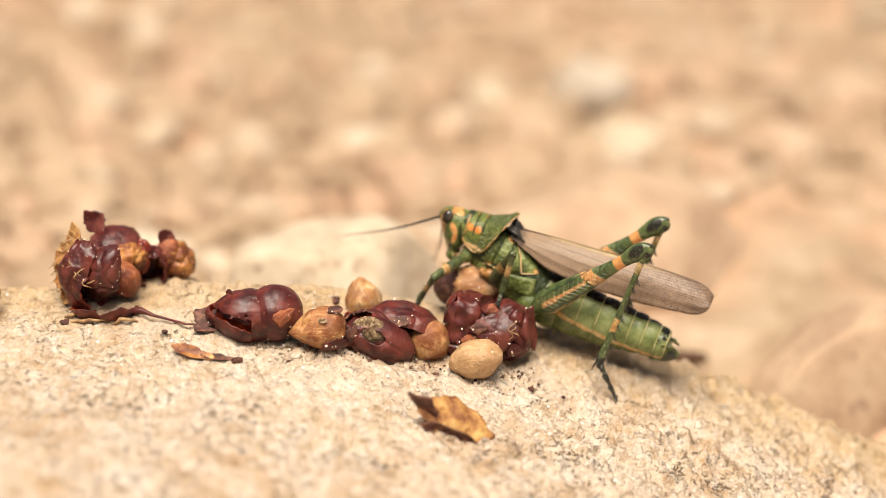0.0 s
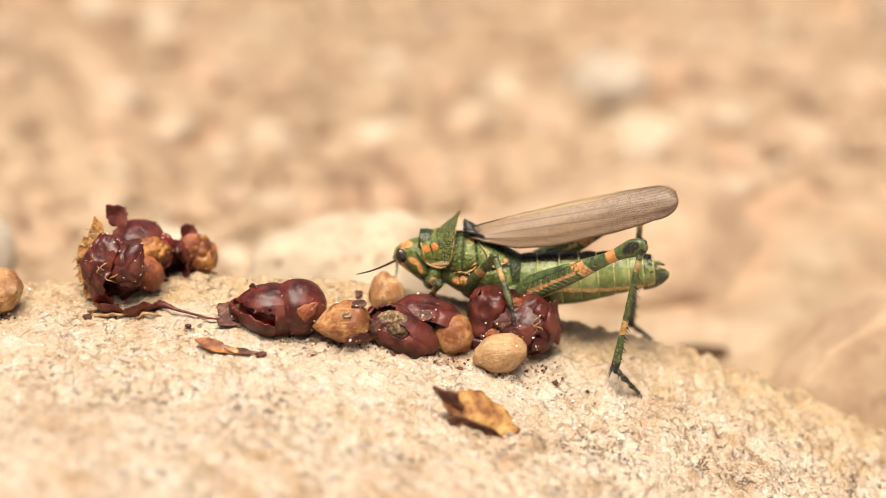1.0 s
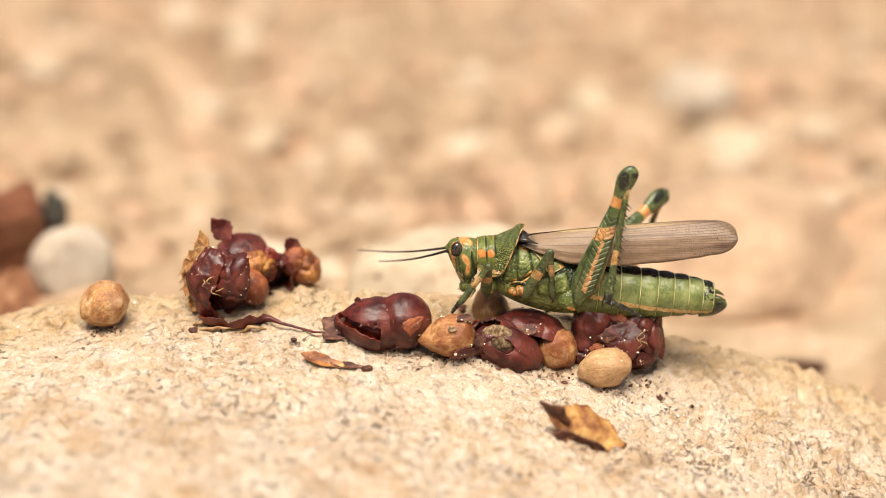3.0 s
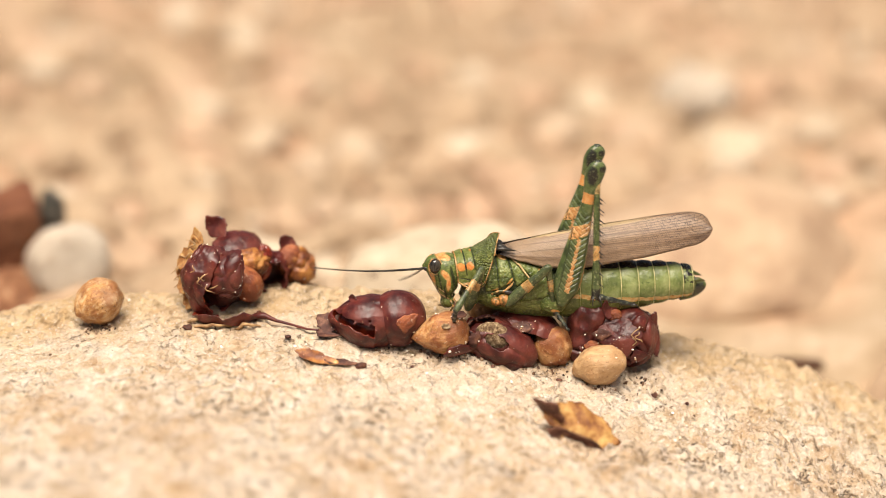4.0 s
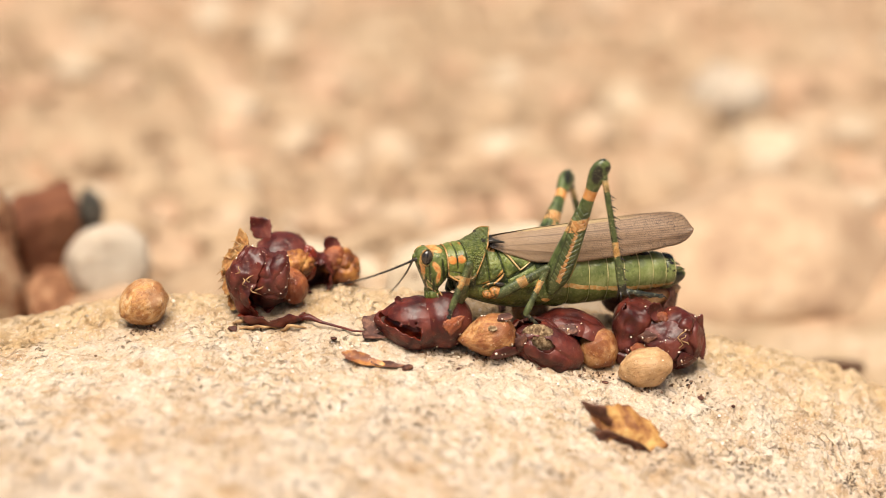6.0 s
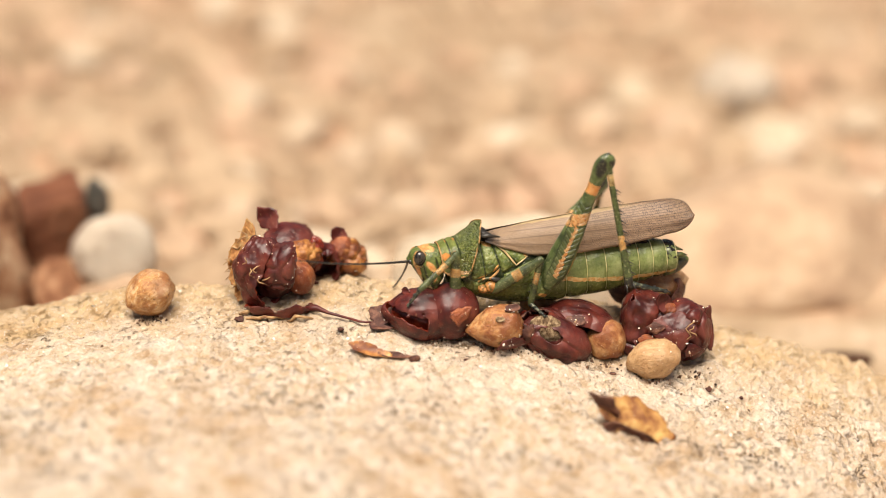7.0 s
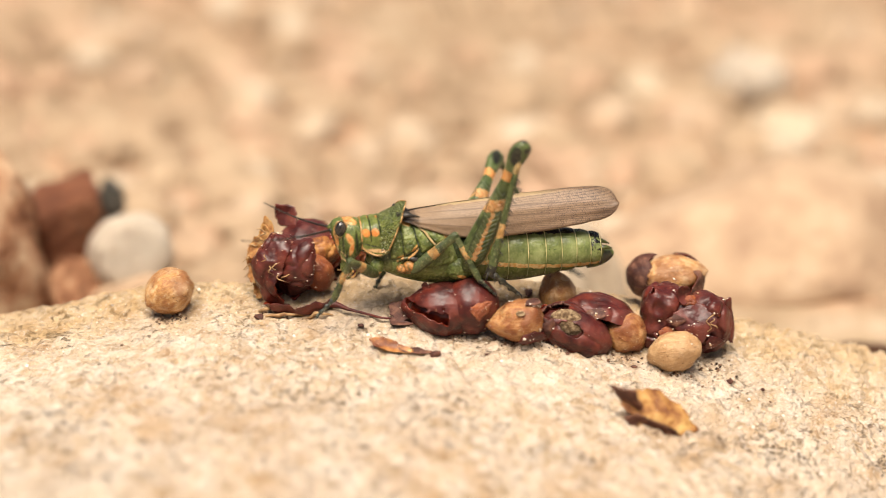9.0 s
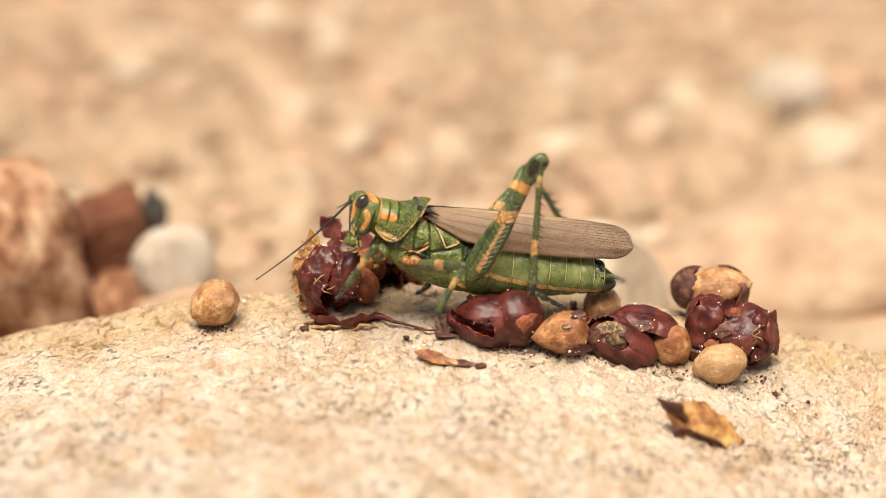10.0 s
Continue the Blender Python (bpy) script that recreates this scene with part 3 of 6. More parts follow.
def berry_split():
    b = thing("dried_berry", pose(-8.3 * MM, 3 * MM, -2.4 * MM), "dark maroon dried berry, split open, on granite", "berry", "dried berries in a row")
    lay(b, "skin", crumple((4.9, 5.0, 5.0), 2, 0.04, 0.12, 4.5, 5), SKIN, pose(-5.5 * MM, 4.2 * MM, 2.3 * MM, 0, 5, 0), "smooth dark maroon lobe", 34, 3)
    radii = (6.2, 4.8, 4.6)

    def snout(u):
        k = max(0.0, -u.x)
        w = 1.0 - 0.34 * k ** 4
        lip = 1.10 if u.z < 0.10 - 0.22 * u.x and u.x < 0.1 else 1.0
        return Vector((u.x * (1.0 + 0.10 * k ** 4) * (lip if u.x < 0 else 1.0), u.y * w * lip, u.z * w + 0.05 * k))

    def slit(u):
        if u.y > 0.35 or u.x > 0.06:
            return -1.0
        gape = 0.19 + 0.09 * u.x + 0.06 * noise.noise(u * 5.0) - abs(u.z - (0.02 - 0.24 * u.x)) if u.x > -1.05 else -1.0
        crack = 0.10 - abs(u.x + 0.04 + 0.3 * (u.z - 0.2)) - 0.2 * max(0.0, u.z) if -0.05 < u.z < 0.45 else -1.0
        return max(gape, crack)
    lay(b, "torn_lobe", tear_away(crumple(radii, 5, 0.04, 0.14, 4.0, 6, snout), radii, 5, slit, 0.3), [SKIN, PULP], pose(-10.0 * MM, 4.0 * MM, 1.8 * MM, 0, 4, 4), "torn lobe with a jagged red slit", 40, 4)
    lay(b, "pulp", rough_ball((5.0, 3.7, 3.2), 7, 0.08, 2.2, 4, snout), PULP, pose(-9.6 * MM, 4.6 * MM, 1.7 * MM), "dark red inner pulp")
    lay(b, "bare_patch", flake(4.6, 3.0, -0.22, 3, 0.16, 6, 36, 0.0, 3), SEED_RED, aim(-3.9, -0.62, 3.4, (0.22, -0.95, 0.22)) @ pose(0, 0, 0, 0, 0, 30), "orange patch where the skin has peeled")
    lay(b, "calyx", flake(7.4, 4.6, 0.1, 9, 0.2, 9, 48, 0.0, 3), HUSK, pose(-16.6 * MM, 4.2 * MM, 1.4 * MM, 34, -10, 14), "withered papery calyx", 5, 6)
    lay(b, "calyx", flake(4.4, 1.7, 0.2, 10, 0.2, 7, 36, 0.2, 3), HUSK, pose(-17.8 * MM, 2.0 * MM, 0.2 * MM, 22, 6, -8), "withered papery calyx")
    lay(b, "shred", flake(1.6, 1.2, 0.5, 19, 0.2, 5, 18, 0.4), SKIN, aim(-13.2, 4.0, 5.9, (-0.5, -0.6, 0.4)), "small upturned shred of skin")


def berry_mouldy():
    b = thing("dried_berry", pose(11.9 * MM, 3.5 * MM, -6 * MM), "wrinkled maroon dried berry with a grey mouldy scar", "berry", "dried berries in a row")
    radii = (7.2, 4.9, 4.2)
    scar = lambda u: 0.24 - math.hypot((u.x + 0.20) * 0.8, u.z - 0.34) if u.y < 0 else -1.0
    end = lambda u: max(-u.x * 0.75 + u.z * 0.45 - u.y * 0.1 - 0.74, scar(u))
    lay(b, "skin", tear_away(crumple(radii, 12, 0.05, 0.32, 4.2, 6), radii, 12, end, 0.4), [SKIN, HUSK], pose(12.1 * MM, 4.0 * MM, -2.4 * MM, 0, 27, 0), "dark purple-brown skin", 44, 8)
    lay(b, "pulp", rough_ball((5.0, 3.6, 3.2), 14, 0.18, 2.0), SKIN, pose(11.8 * MM, 4.2 * MM, -2.4 * MM, 0, 27, 0))
    lay(b, "collar", torn_ball((3.6, 3.4, 3.4), 17, lambda u: max(-u.x, u.z * 0.8) - 0.35, 0.3, 0.14, 2.4, 5), [HUSK, PULP], pose(7.4 * MM, 3.6 * MM, -0.2 * MM, 0, 25, 0), "peeled husk curling over the seed", 12, 9)
    lay(b, "scar", rough_ball((3.3, 1.5, 2.5), 4, 0.08, 1.6, 5), MOULD, pose(11.0 * MM, 1.9 * MM, -0.3 * MM, 0, 27, 0), "grey-brown mouldy scar", 6, 19)


def berry_with_seed():
    b = thing("dried_berry", pose(17 * MM, 7 * MM, -5 * MM), "open maroon husk with a tan seed pushing out", "berry", "dried berries in a row")
    radii = (7.0, 5.2, 4.3)

    def mouth(u):
        crack = 0.05 - abs(u.x + 0.42 - 0.5 * (0.5 - u.z)) if u.y < 0 and -0.2 < u.z < 0.45 else -1.0
        return max(u.x * 0.8 - u.z * 0.75 - u.y * 0.25 - 0.42, -u.z - 0.1 - 0.5 * u.y, crack)
    lay(b, "husk", tear_away(crumple(radii, 23, 0.05, 0.28, 3.6, 6), radii, 23, mouth, 0.3), [SKIN, PULP], pose(16.4 * MM, 7.4 * MM, -1.6 * MM, 0, 14, 0), "cracked maroon husk", 46, 11)
    lay(b, "lower_husk", shell((5.0, 4.4, 3.4), 24, 86, 20, 0.35, 0.06, 0.08), [SKIN, PULP], aim(16.4, 8.0, -3.0, (-0.2, 0.2, -0.9)), "dark lower husk", 4, 12)
    lay(b, "pale_stain", flake(3.4, 2.0, -0.15, 37, 0.12, 6, 30), HUSK, aim(15.6, 3.2, 0.9, (-0.1, -0.75, 0.65)), "pale papery stain", 10, 37)
    seed(20.9, 5.5, -3.5, (3.6, 3.2, 3.7), (0, -40, 160), SEED_TAN, "tan seed with brown veins", 0.1, 13, 14, b)


def berry_lobed():
    b = thing("dried_berry", pose(31 * MM, 8 * MM, -8.4 * MM), "large crumpled reddish berry husk in two lobes", "berry", "dried berries in a row")
    radii = (4.9, 5.0, 5.7)

    def flat(u):
        return Vector((u.x, max(u.y, -0.74) + 0.12 * min(0.0, u.y + 0.74), u.z))
    rim = lambda u: 0.9 * (-u.x * 0.9 + u.z * 0.25 - 0.8)
    lay(b, "skin", tear_away(crumple(radii, 31, 0.10, 0.6, 5.0, 6, flat), radii, 31, rim, 0.4), [SKIN, PULP], pose(34.6 * MM, 8.8 * MM, -3.0 * MM, 0, 8, 0), "dark maroon rounded lobe", 34, 14)
    tall = (4.2, 4.4, 6.4)
    crown = lambda u: max(u.z * 0.9 - u.x * 0.3 - 0.95, 0.9 * (u.x - u.z * 0.2 - 0.8))

    def column(u):
        n = (abs(u.x) ** 3.4 + abs(u.y) ** 3.4 + abs(u.z) ** 3.4) ** (1 / 3.4)
        return u / n * 0.94
    lay(b, "upright_husk", tear_away(crumple(tall, 33, 0.14, 0.7, 4.6, 6, column), tall, 33, crown, 0.4), [SKIN, SKIN], pose(27.6 * MM, 8.6 * MM, -1.9 * MM, -6, 4, 0), "upright crumpled husk lobe", 34, 15)
    lay(b, "torn_skin", flake(8.2, 6.2, -0.22, 6, 0.3, 14, 64, 0.0, 5), SKIN, aim(32.4, 4.0, -1.2, (0.05, -0.9, 0.42)), "loose peeling sheet of skin", 24, 16)
    lay(b, "torn_skin", flake(3.4, 3.0, -0.3, 41, 0.25, 10, 48, 0.0, 3), SKIN, aim(35.6, 4.0, -4.8, (0.25, -0.95, -0.1)), "loose peeling sheet of skin", 6, 27)
    lay(b, "rim", flake(2.4, 7.6, 0.16, 45, 0.3, 9, 48, 0.0, 0), SKIN, aim(38.7, 8.8, -2.8, (0.6, -0.8, 0.15)), "thin torn rim of skin", 6, 45)
    lay(b, "bare_flesh", flake(3.0, 2.4, -0.2, 26, 0.25, 7, 30), SEED_RED, aim(28.0, 4.0, -3.2, (-0.1, -0.95, 0.2)), "pinkish bare flesh", 4, 26)
    lay(b, "bare_flesh", flake(2.8, 2.0, -0.2, 46, 0.25, 7, 30, 0.2, 4), HUSK, aim(29.2, 3.7, -0.6, (-0.05, -0.93, 0.3)), "dull brown scab", 5, 46)
    lay(b, "pulp", rough_ball((4.4, 3.4, 4.4), 36, 0.2, 2.0), SKIN, pose(31.2 * MM, 7.8 * MM, -2.4 * MM), "ragged brown pulp")
    lay(b, "wet_flesh", rough_ball((1.5, 1.2, 1.0), 38, 0.3, 1.2), SEED_RED, pose(31.6 * MM, 6.8 * MM, 1.6 * MM), "orange flesh in the notch")
    lay(b, "crest", flake(2.6, 3.2, 0.5, 8, 0.3, 6, 24, 0.4), SKIN, aim(30.4, 6.4, 3.0, (0.5, -0.8, 0.2)), "small upturned shred of skin")
    for n, (x0, z0, up) in enumerate(((34.6, -2.6, 0.62), (35.2, -0.2, -0.35))):
        lay(b, "thread", tube([Vector((x0 + 0.6 * math.sin(i * 1.5 + n) + 0.12 * i, 3.42 + 0.07 * i * (1 - n), z0 + i * up)) * MM for i in range(6)], [0.11] * 6, 5), FIBRE, Matrix(), "pale dried thread")
    lay(b, "thread", tube([Vector((25.6 + 0.5 * math.sin(i * 1.1), 4.0, -3.0 - i * 0.75)) * MM for i in range(6)], [0.3, 0.26, 0.36, 0.28, 0.34, 0.4], 6), SKIN, Matrix(), "sticky dark thread", 6, 47)


def berry_behind():
    b = thing("dried_berry", pose(27 * MM, 19 * MM, -4 * MM), "brown husk half shed from a pale orange seed", "berry", "dried berries in a row")
    lay(b, "husk", shell((3.9, 4.0, 4.0), 43, 92, 14, 0.4, 0.0, 0.07), [HUSK, PULP], aim(25.8, 19.6, 1.4, (-0.95, 0.1, 0.1)), "dark brown husk", 8, 17)
    lay(b, "lower_husk", shell((5.6, 4.6, 3.6), 44, 96, 18, 0.4, 0.05, 0.1), [HUSK, PULP], aim(31.4, 20.0, 0.4, (0.8, 0.3, -0.35)), "brown husk under the seed", 6, 18)
    seed(29.6, 18.4, 1.8, (5.6, 3.8, 3.8), (0, 8, 180), SEED_MOTTLED, "pale orange seed", 0.15, 19, 8, b)


def berry_clump():
    b = thing("berry_clump", pose(-35 * MM, 12 * MM, 0.5 * MM), "clump of burst dried berries with husks and dry stalk", "berry clump")
    radii = (5.2, 5.0, 6.4)
    cleft = lambda u: max(0.8 * u.x - 0.6 * u.y - 0.3 * u.z - 0.56, u.z * 0.7 + u.x * 0.3 + u.y * 0.3 - 0.86)
    lay(b, "front_husk", tear_away(crumple(radii, 51, 0.13, 0.7, 5.5, 6), radii, 51, cleft, 0.4), [SKIN, PULP], pose(-38.2 * MM, 11.2 * MM, 6.6 * MM, 0, -6, 0), "wrinkled maroon husk", 70, 20)
    flap = (3.4, 3.8, 5.4)

    def beak(u):
        return Vector((u.x + 0.35 * max(0.0, u.z) ** 2, u.y, u.z * (1.0 - 0.12 * max(0.0, u.x))))
    lay(b, "flap", tear_away(crumple(flap, 53, 0.06, 0.35, 3.0, 6, beak), flap, 53, lambda u: max(0.75 * u.x + u.y * 0.6 - 0.25, -u.z - 0.5), 0.35), [SKIN, PULP], pose(-34.6 * MM, 9.8 * MM, 7.8 * MM, 6, 10, 0), "hooked flap of skin", 30, 21)
    for n in range(5):
        line = [Vector((-41.0 + 0.9 * n + 0.5 * math.sin(i * 1.2 + n) + 0.25 * i, 6.3 + 0.25 * abs(i - 2), 9.6 - 0.8 * n + 0.35 * i * (-1) ** n)) * MM for i in range(5)]
        lay(b, "thread", tube(line, [0.08, 0.12, 0.14, 0.1, 0.05], 5), FIBRE, Matrix(), "pale dried thread")
    lay(b, "pulp", rough_ball((4.2, 3.6, 5.0), 55, 0.22, 2.2), SKIN, pose(-36.2 * MM, 13.6 * MM, 5.6 * MM), "dark red pulp")
    rnd = random.Random(77)
    for n in range(9):
        z = 1.8 + 1.35 * n
        x = -42.6 + 0.07 * (z - 7.0) ** 2 + rnd.uniform(-0.3, 0.3)
        lay(b, "dry_flesh", flake(rnd.uniform(2.4, 3.6), rnd.uniform(3.0, 4.4), 0.35, 80 + n, 0.25, 7, 34, 0.3), FUZZ, aim(x, 12.6 + rnd.uniform(-0.8, 1.6), z, (-0.55, -0.75, rnd.uniform(-0.2, 0.5))), "shaggy light brown dried flesh")
        for i in range(2):
            a = rnd.uniform(0.0, 6.28)
            root = Vector((x, 12.8, z))
            tip = root + Vector((-1.3 - rnd.random(), 0.6 * math.cos(a), 1.4 * math.sin(a)))
            lay(b, "hair", tube([root * MM, (root * 0.4 + tip * 0.6 + Vector((0, 0, 0.3))) * MM, tip * MM], [0.16, 0.12, 0.04], 5), FIBRE, Matrix())
    seed(-31.8, 12.8, 5.2, (3.4, 2.8, 2.6), (0, 70, 0), SEED_RED, "reddish orange seed", 0.1, 61, 6, b)
    lay(b, "top_husk", shell((4.4, 4.0, 2.2), 63, 92, 20, 0.4, 0.1, 0.10), [SKIN, PULP], aim(-33.8, 19.0, 10.0, (0.2, -0.25, 1.0)), "smooth purple-brown cap of husk", 5, 22)
    lay(b, "top_flesh", crumple((4.9, 3.8, 2.8), 64, 0.12, 0.5, 2.4, 5), FLESH, pose(-32.9 * MM, 17.4 * MM, 7.8 * MM), "yellowish dried flesh")
    lay(b, "side_flesh", crumple((2.6, 2.6, 3.6), 65, 0.1, 0.5, 2.4, 5), PULP, pose(-30.2 * MM, 18.8 * MM, 7.0 * MM, 0, 14, 0), "orange wet flesh")
    lay(b, "shard", flake(3.8, 4.8, 0.3, 12, 0.4, 7, 28, 0.1, 4), SKIN, aim(-37.6, 20.0, 13.2, (-0.2, -0.9, 0.3)) @ pose(0, 0, 0, 0, 0, 45), "upright shard of husk")
    hollow = (3.4, 3.6, 4.4)
    lay(b, "rear_husk", tear_away(crumple(hollow, 66, 0.1, 0.5, 2.6, 5), hollow, 66, lambda u: -u.y * 0.8 + u.x * 0.3 - 0.5, 0.4), [SKIN, SKIN], pose(-28.2 * MM, 19.8 * MM, 4.4 * MM, 0, 12, 0), "dark hollow husk", 4, 23)
    lay(b, "rear_flesh", crumple((4.2, 3.4, 3.6), 68, 0.1, 0.6, 2.6, 5), FLESH, pose(-23.9 * MM, 23.0 * MM, 5.0 * MM, 0, 50, 0), "yellowish lumpy flesh", 6, 24)
    lay(b, "rear_seed", rough_ball((2.2, 2.2, 2.8), 69, 0.08, 2.0), SEED_RED, pose(-25.2 * MM, 22.2 * MM, 6.6 * MM, 0, 20, 0), "reddish seed in wet flesh")
    lay(b, "rear_shard", flake(3.0, 3.4, 0.3, 13, 0.4, 6, 24, 0.1, 4), SKIN, aim(-25.4, 22.0, 9.4, (0.2, -0.95, 0.2)) @ pose(0, 0, 0, 0, 0, 45), "torn shard of husk")
    lay(b, "base_husk", shell((5.4, 3.8, 2.0), 70, 96, 26, 0.4, 0.12, 0.14), [SKIN, PULP], aim(-34.8, 8.2, 1.2, (0.0, -0.3, -1.0)), "flattened dark red husk", 10, 25)
    pts = [(-31.5, 7.2, 1.2), (-28.5, 6.8, 1.7), (-26.4, 6.2, 1.0), (-23.6, 5.0, 0.7), (-21.0, 3.8, 0.4), (-18.6, 2.8, 0.6)]
    lay(b, "stalk", tube([Vector(p) * MM for p in pts], [0.45, 0.55, 0.3, 0.22, 0.2, 0.16], 7), SKIN, Matrix(), "thin dark red stalk")
    for n, (x0, x1, y0, h) in enumerate(((-40.5, -34.0, 5.2, 1.0), (-33.5, -29.0, 5.0, 1.4), (-41.8, -38.0, 7.4, 1.2))):
        line = [Vector((x0 + (x1 - x0) * i / 6, y0 + 0.5 * math.sin(i * 1.3 + n), rock_top(x0 + (x1 - x0) * i / 6, y0) + 0.3 + h * math.sin(i / 6 * math.pi) * 0.5)) * MM for i in range(7)]
        lay(b, "fibre", tube(line, [0.2, 0.32, 0.36, 0.3, 0.26, 0.2, 0.12], 6), FIBRE, Matrix())


def leaf_flake():
    x, y = 24.0, -17.0
    z = rock_top(x, y)
    f = thing("leaf_flake", pose(x * MM, y * MM, z * MM), "curled brown and yellow dry leaf flake on granite", "leaf")
    lean = pose(x * MM, y * MM, (z + 2.3) * MM, 0, 26, 0)
    lay(f, "blade", flake(12.6, 7.4, -0.30, 21, 0.3, 14, 72, 0.15, 4), LEAF, lean @ pose(0.3 * MM, 0.6 * MM, 0.4 * MM, 46, 0, 0), "ochre upper face", 6, 31)
    lay(f, "folded_edge", flake(10.4, 3.2, 0.35, 22, 0.3, 9, 48, 0.2), HUSK, lean @ pose(0.4 * MM, -1.0 * MM, -2.0 * MM, 100, 0, 0), "dark red-brown folded edge")
    lay(f, "side_fold", flake(5.4, 4.2, 0.2, 23, 0.3, 8, 36, 0.3, 4), HUSK, lean @ pose(-5.0 * MM, -0.4 * MM, 0.5 * MM, 48, -10, 170), "dark red-brown folded edge")


def husk_shred():
    z = rock_top(-18.4, -5.6)
    f = thing("husk_shred", pose(-18 * MM, -5 * MM, z * MM), "thin curled brown husk shred on granite", "husk")
    lay(f, "curl", flake(6.0, 2.2, 0.5, 25, 0.22, 9, 44, 0.35), FLESH, pose(-19.6 * MM, -5 * MM, (z + 1.1) * MM, 38, 16, -4), "red-brown curl with an ochre edge", 4, 77)
    lay(f, "tail", flake(5.0, 1.1, 0.5, 27, 0.22, 7, 30, 0.4), HUSK, pose(-15.4 * MM, -5.4 * MM, (z + 0.3) * MM, 30, 6, -4), "dark frayed tail")


def bark_crumb(x, y, r, num):
    ob = part("bark_crumb", rough_ball((r * 0.8, r * 0.6, r * 0.45), num, 0.5, 0.9, 3), HUSK, at=pose(x * MM, y * MM, (rock_top(x, y) + 0.3 * r) * MM, 0, 0, num * 40))
    tagged(ob, "small dark crumb of dry bark on granite", "crumb", "crumbs on the rock")


berry_split()
pointed = seed(2.6, 1.4, 0.7, (4.2, 3.7, 3.7), (0, -8, 8), SEED_TAN, "orange-tan seed with a pointed tip among husks", 0.34, 5, 30)
lay(pointed, "skin_scrap", flake(4.6, 2.6, -0.35, 61, 0.2, 8, 40, 0.2), SKIN, aim(4.6, -1.5, -1.7, (0.35, -0.8, -0.45)), "dark red scrap of skin", 8, 61)
lay(pointed, "skin_scrap", flake(2.4, 1.4, 0.4, 62, 0.2, 6, 30, 0.3), HUSK, aim(4.6, 0.4, 4.2, (0.2, -0.6, 0.75)), "dark dry scrap of husk", 5, 62)
lay(pointed, "skin_scrap", flake(1.5, 1.0, 0.3, 63, 0.2, 6, 26, 0.2), MOULD, aim(2.6, -1.6, 3.0, (0.0, -0.75, 0.65)), "dull crust")
berry_mouldy()
berry_with_seed()
berry_lobed()
seed(28.9, 1.6, -5.4, (4.7, 3.5, 3.4), (0, -10, 0), SEED_PALE, "pale beige oval seed beside a reddish husk", 0.02, 6, 22)
seed(9.5, 14.6, 0.5, (3.5, 3.4, 3.3), (0, 82, 20), SEED_MOTTLED, "small yellowish tan seed behind the husks", 0.22, 7, 8)
berry_behind()
seed(-57.3, 10.2, 3.1, (4.25, 4.0, 3.9), (0, -25, 30), SEED_MOTTLED, "round mottled tan seed lying alone on granite", 0.06, 8, 6)
berry_clump()
leaf_flake()
husk_shred()
for x, y, r, n in ((-11.6, -5.6, 1.3, 1), (38.4, 2.0, 1.0, 2), (-41.6, 5.6, 1.1, 3), (-29.4, 8.6, 1.3, 4), (-24.0, 1.0, 0.7, 5), (44.0, 1.0, 0.6, 6), (4.6, 16.2, 1.2, 7), (10.6, -1.6, 0.5, 8), (22.0, 0.6, 0.6, 9), (-3.0, -3.6, 0.4, 10)):
    bark_crumb(x, y, r, n)


# ---- the grasshopper ----
class Coat(Mat):
    """A material with markings laid out in millimetres of the part's own space."""

    def where(self):
        s = self.n.new("ShaderNodeSeparateXYZ")
        v = self.n.new("ShaderNodeVectorMath")
        v.operation = "SCALE"
        v.inputs["Scale"].default_value = 1000.0
        self.l.new(self.co, v.inputs[0])
        self.l.new(v.outputs[0], s.inputs[0])
        wob = self.noise(0.9, 5, 0.75)
        self.wob = self.maths("MULTIPLY", self.maths("SUBTRACT", wob, 0.5), 1.5)
        self.x, self.y, self.z = s.outputs
        return self

    def spot(self, x, z, rx, rz, turn=0.0, soft=0.25):
        """An oval mark in xz."""
        c, s = math.cos(radians(turn)), math.sin(radians(turn))
        dx, dz = self.maths("SUBTRACT", self.x, x), self.maths("SUBTRACT", self.z, z)
        u = self.maths("ADD", self.maths("MULTIPLY", dx, c / rx), self.maths("MULTIPLY", dz, s / rx))
        v = self.maths("ADD", self.maths("MULTIPLY", dx, -s / rz), self.maths("MULTIPLY", dz, c / rz))
        d = self.maths("SQRT", self.maths("ADD", self.maths("MULTIPLY", u, u), self.maths("MULTIPLY", v, v)))
        d = self.maths("ADD", d, self.maths("MULTIPLY", self.wob, 0.55))
        return self.ramp(d, (max(0.0, 1.0 - soft), 1.0), (1.0, 0.0)) if soft < 1 else d

    def line(self, x0, z0, x1, z1, width):
        """A stripe from one place to another in xz."""
        n = math.hypot(x1 - x0, z1 - z0)
        return self.spot((x0 + x1) / 2, (z0 + z1) / 2, n / 2 + width, width, math.degrees(math.atan2(z1 - z0, x1 - x0)), 0.3)

    def band(self, sock, a, b, edge=0.15):
        """1 between a and b along a socket in millimetres."""
        lo = self.maths("GREATER_THAN", self.maths("ADD", sock, self.maths("MULTIPLY", self.wob, 0.6)), a)
        hi = self.maths("LESS_THAN", self.maths("ADD", sock, self.maths("MULTIPLY", self.wob, 0.6)), b)
        return self.maths("MULTIPLY", lo, hi)

    def all_of(self, *masks):
        m = masks[0]
        for k2 in masks[1:]:
            m = self.maths("MAXIMUM", m, k2)
        return m


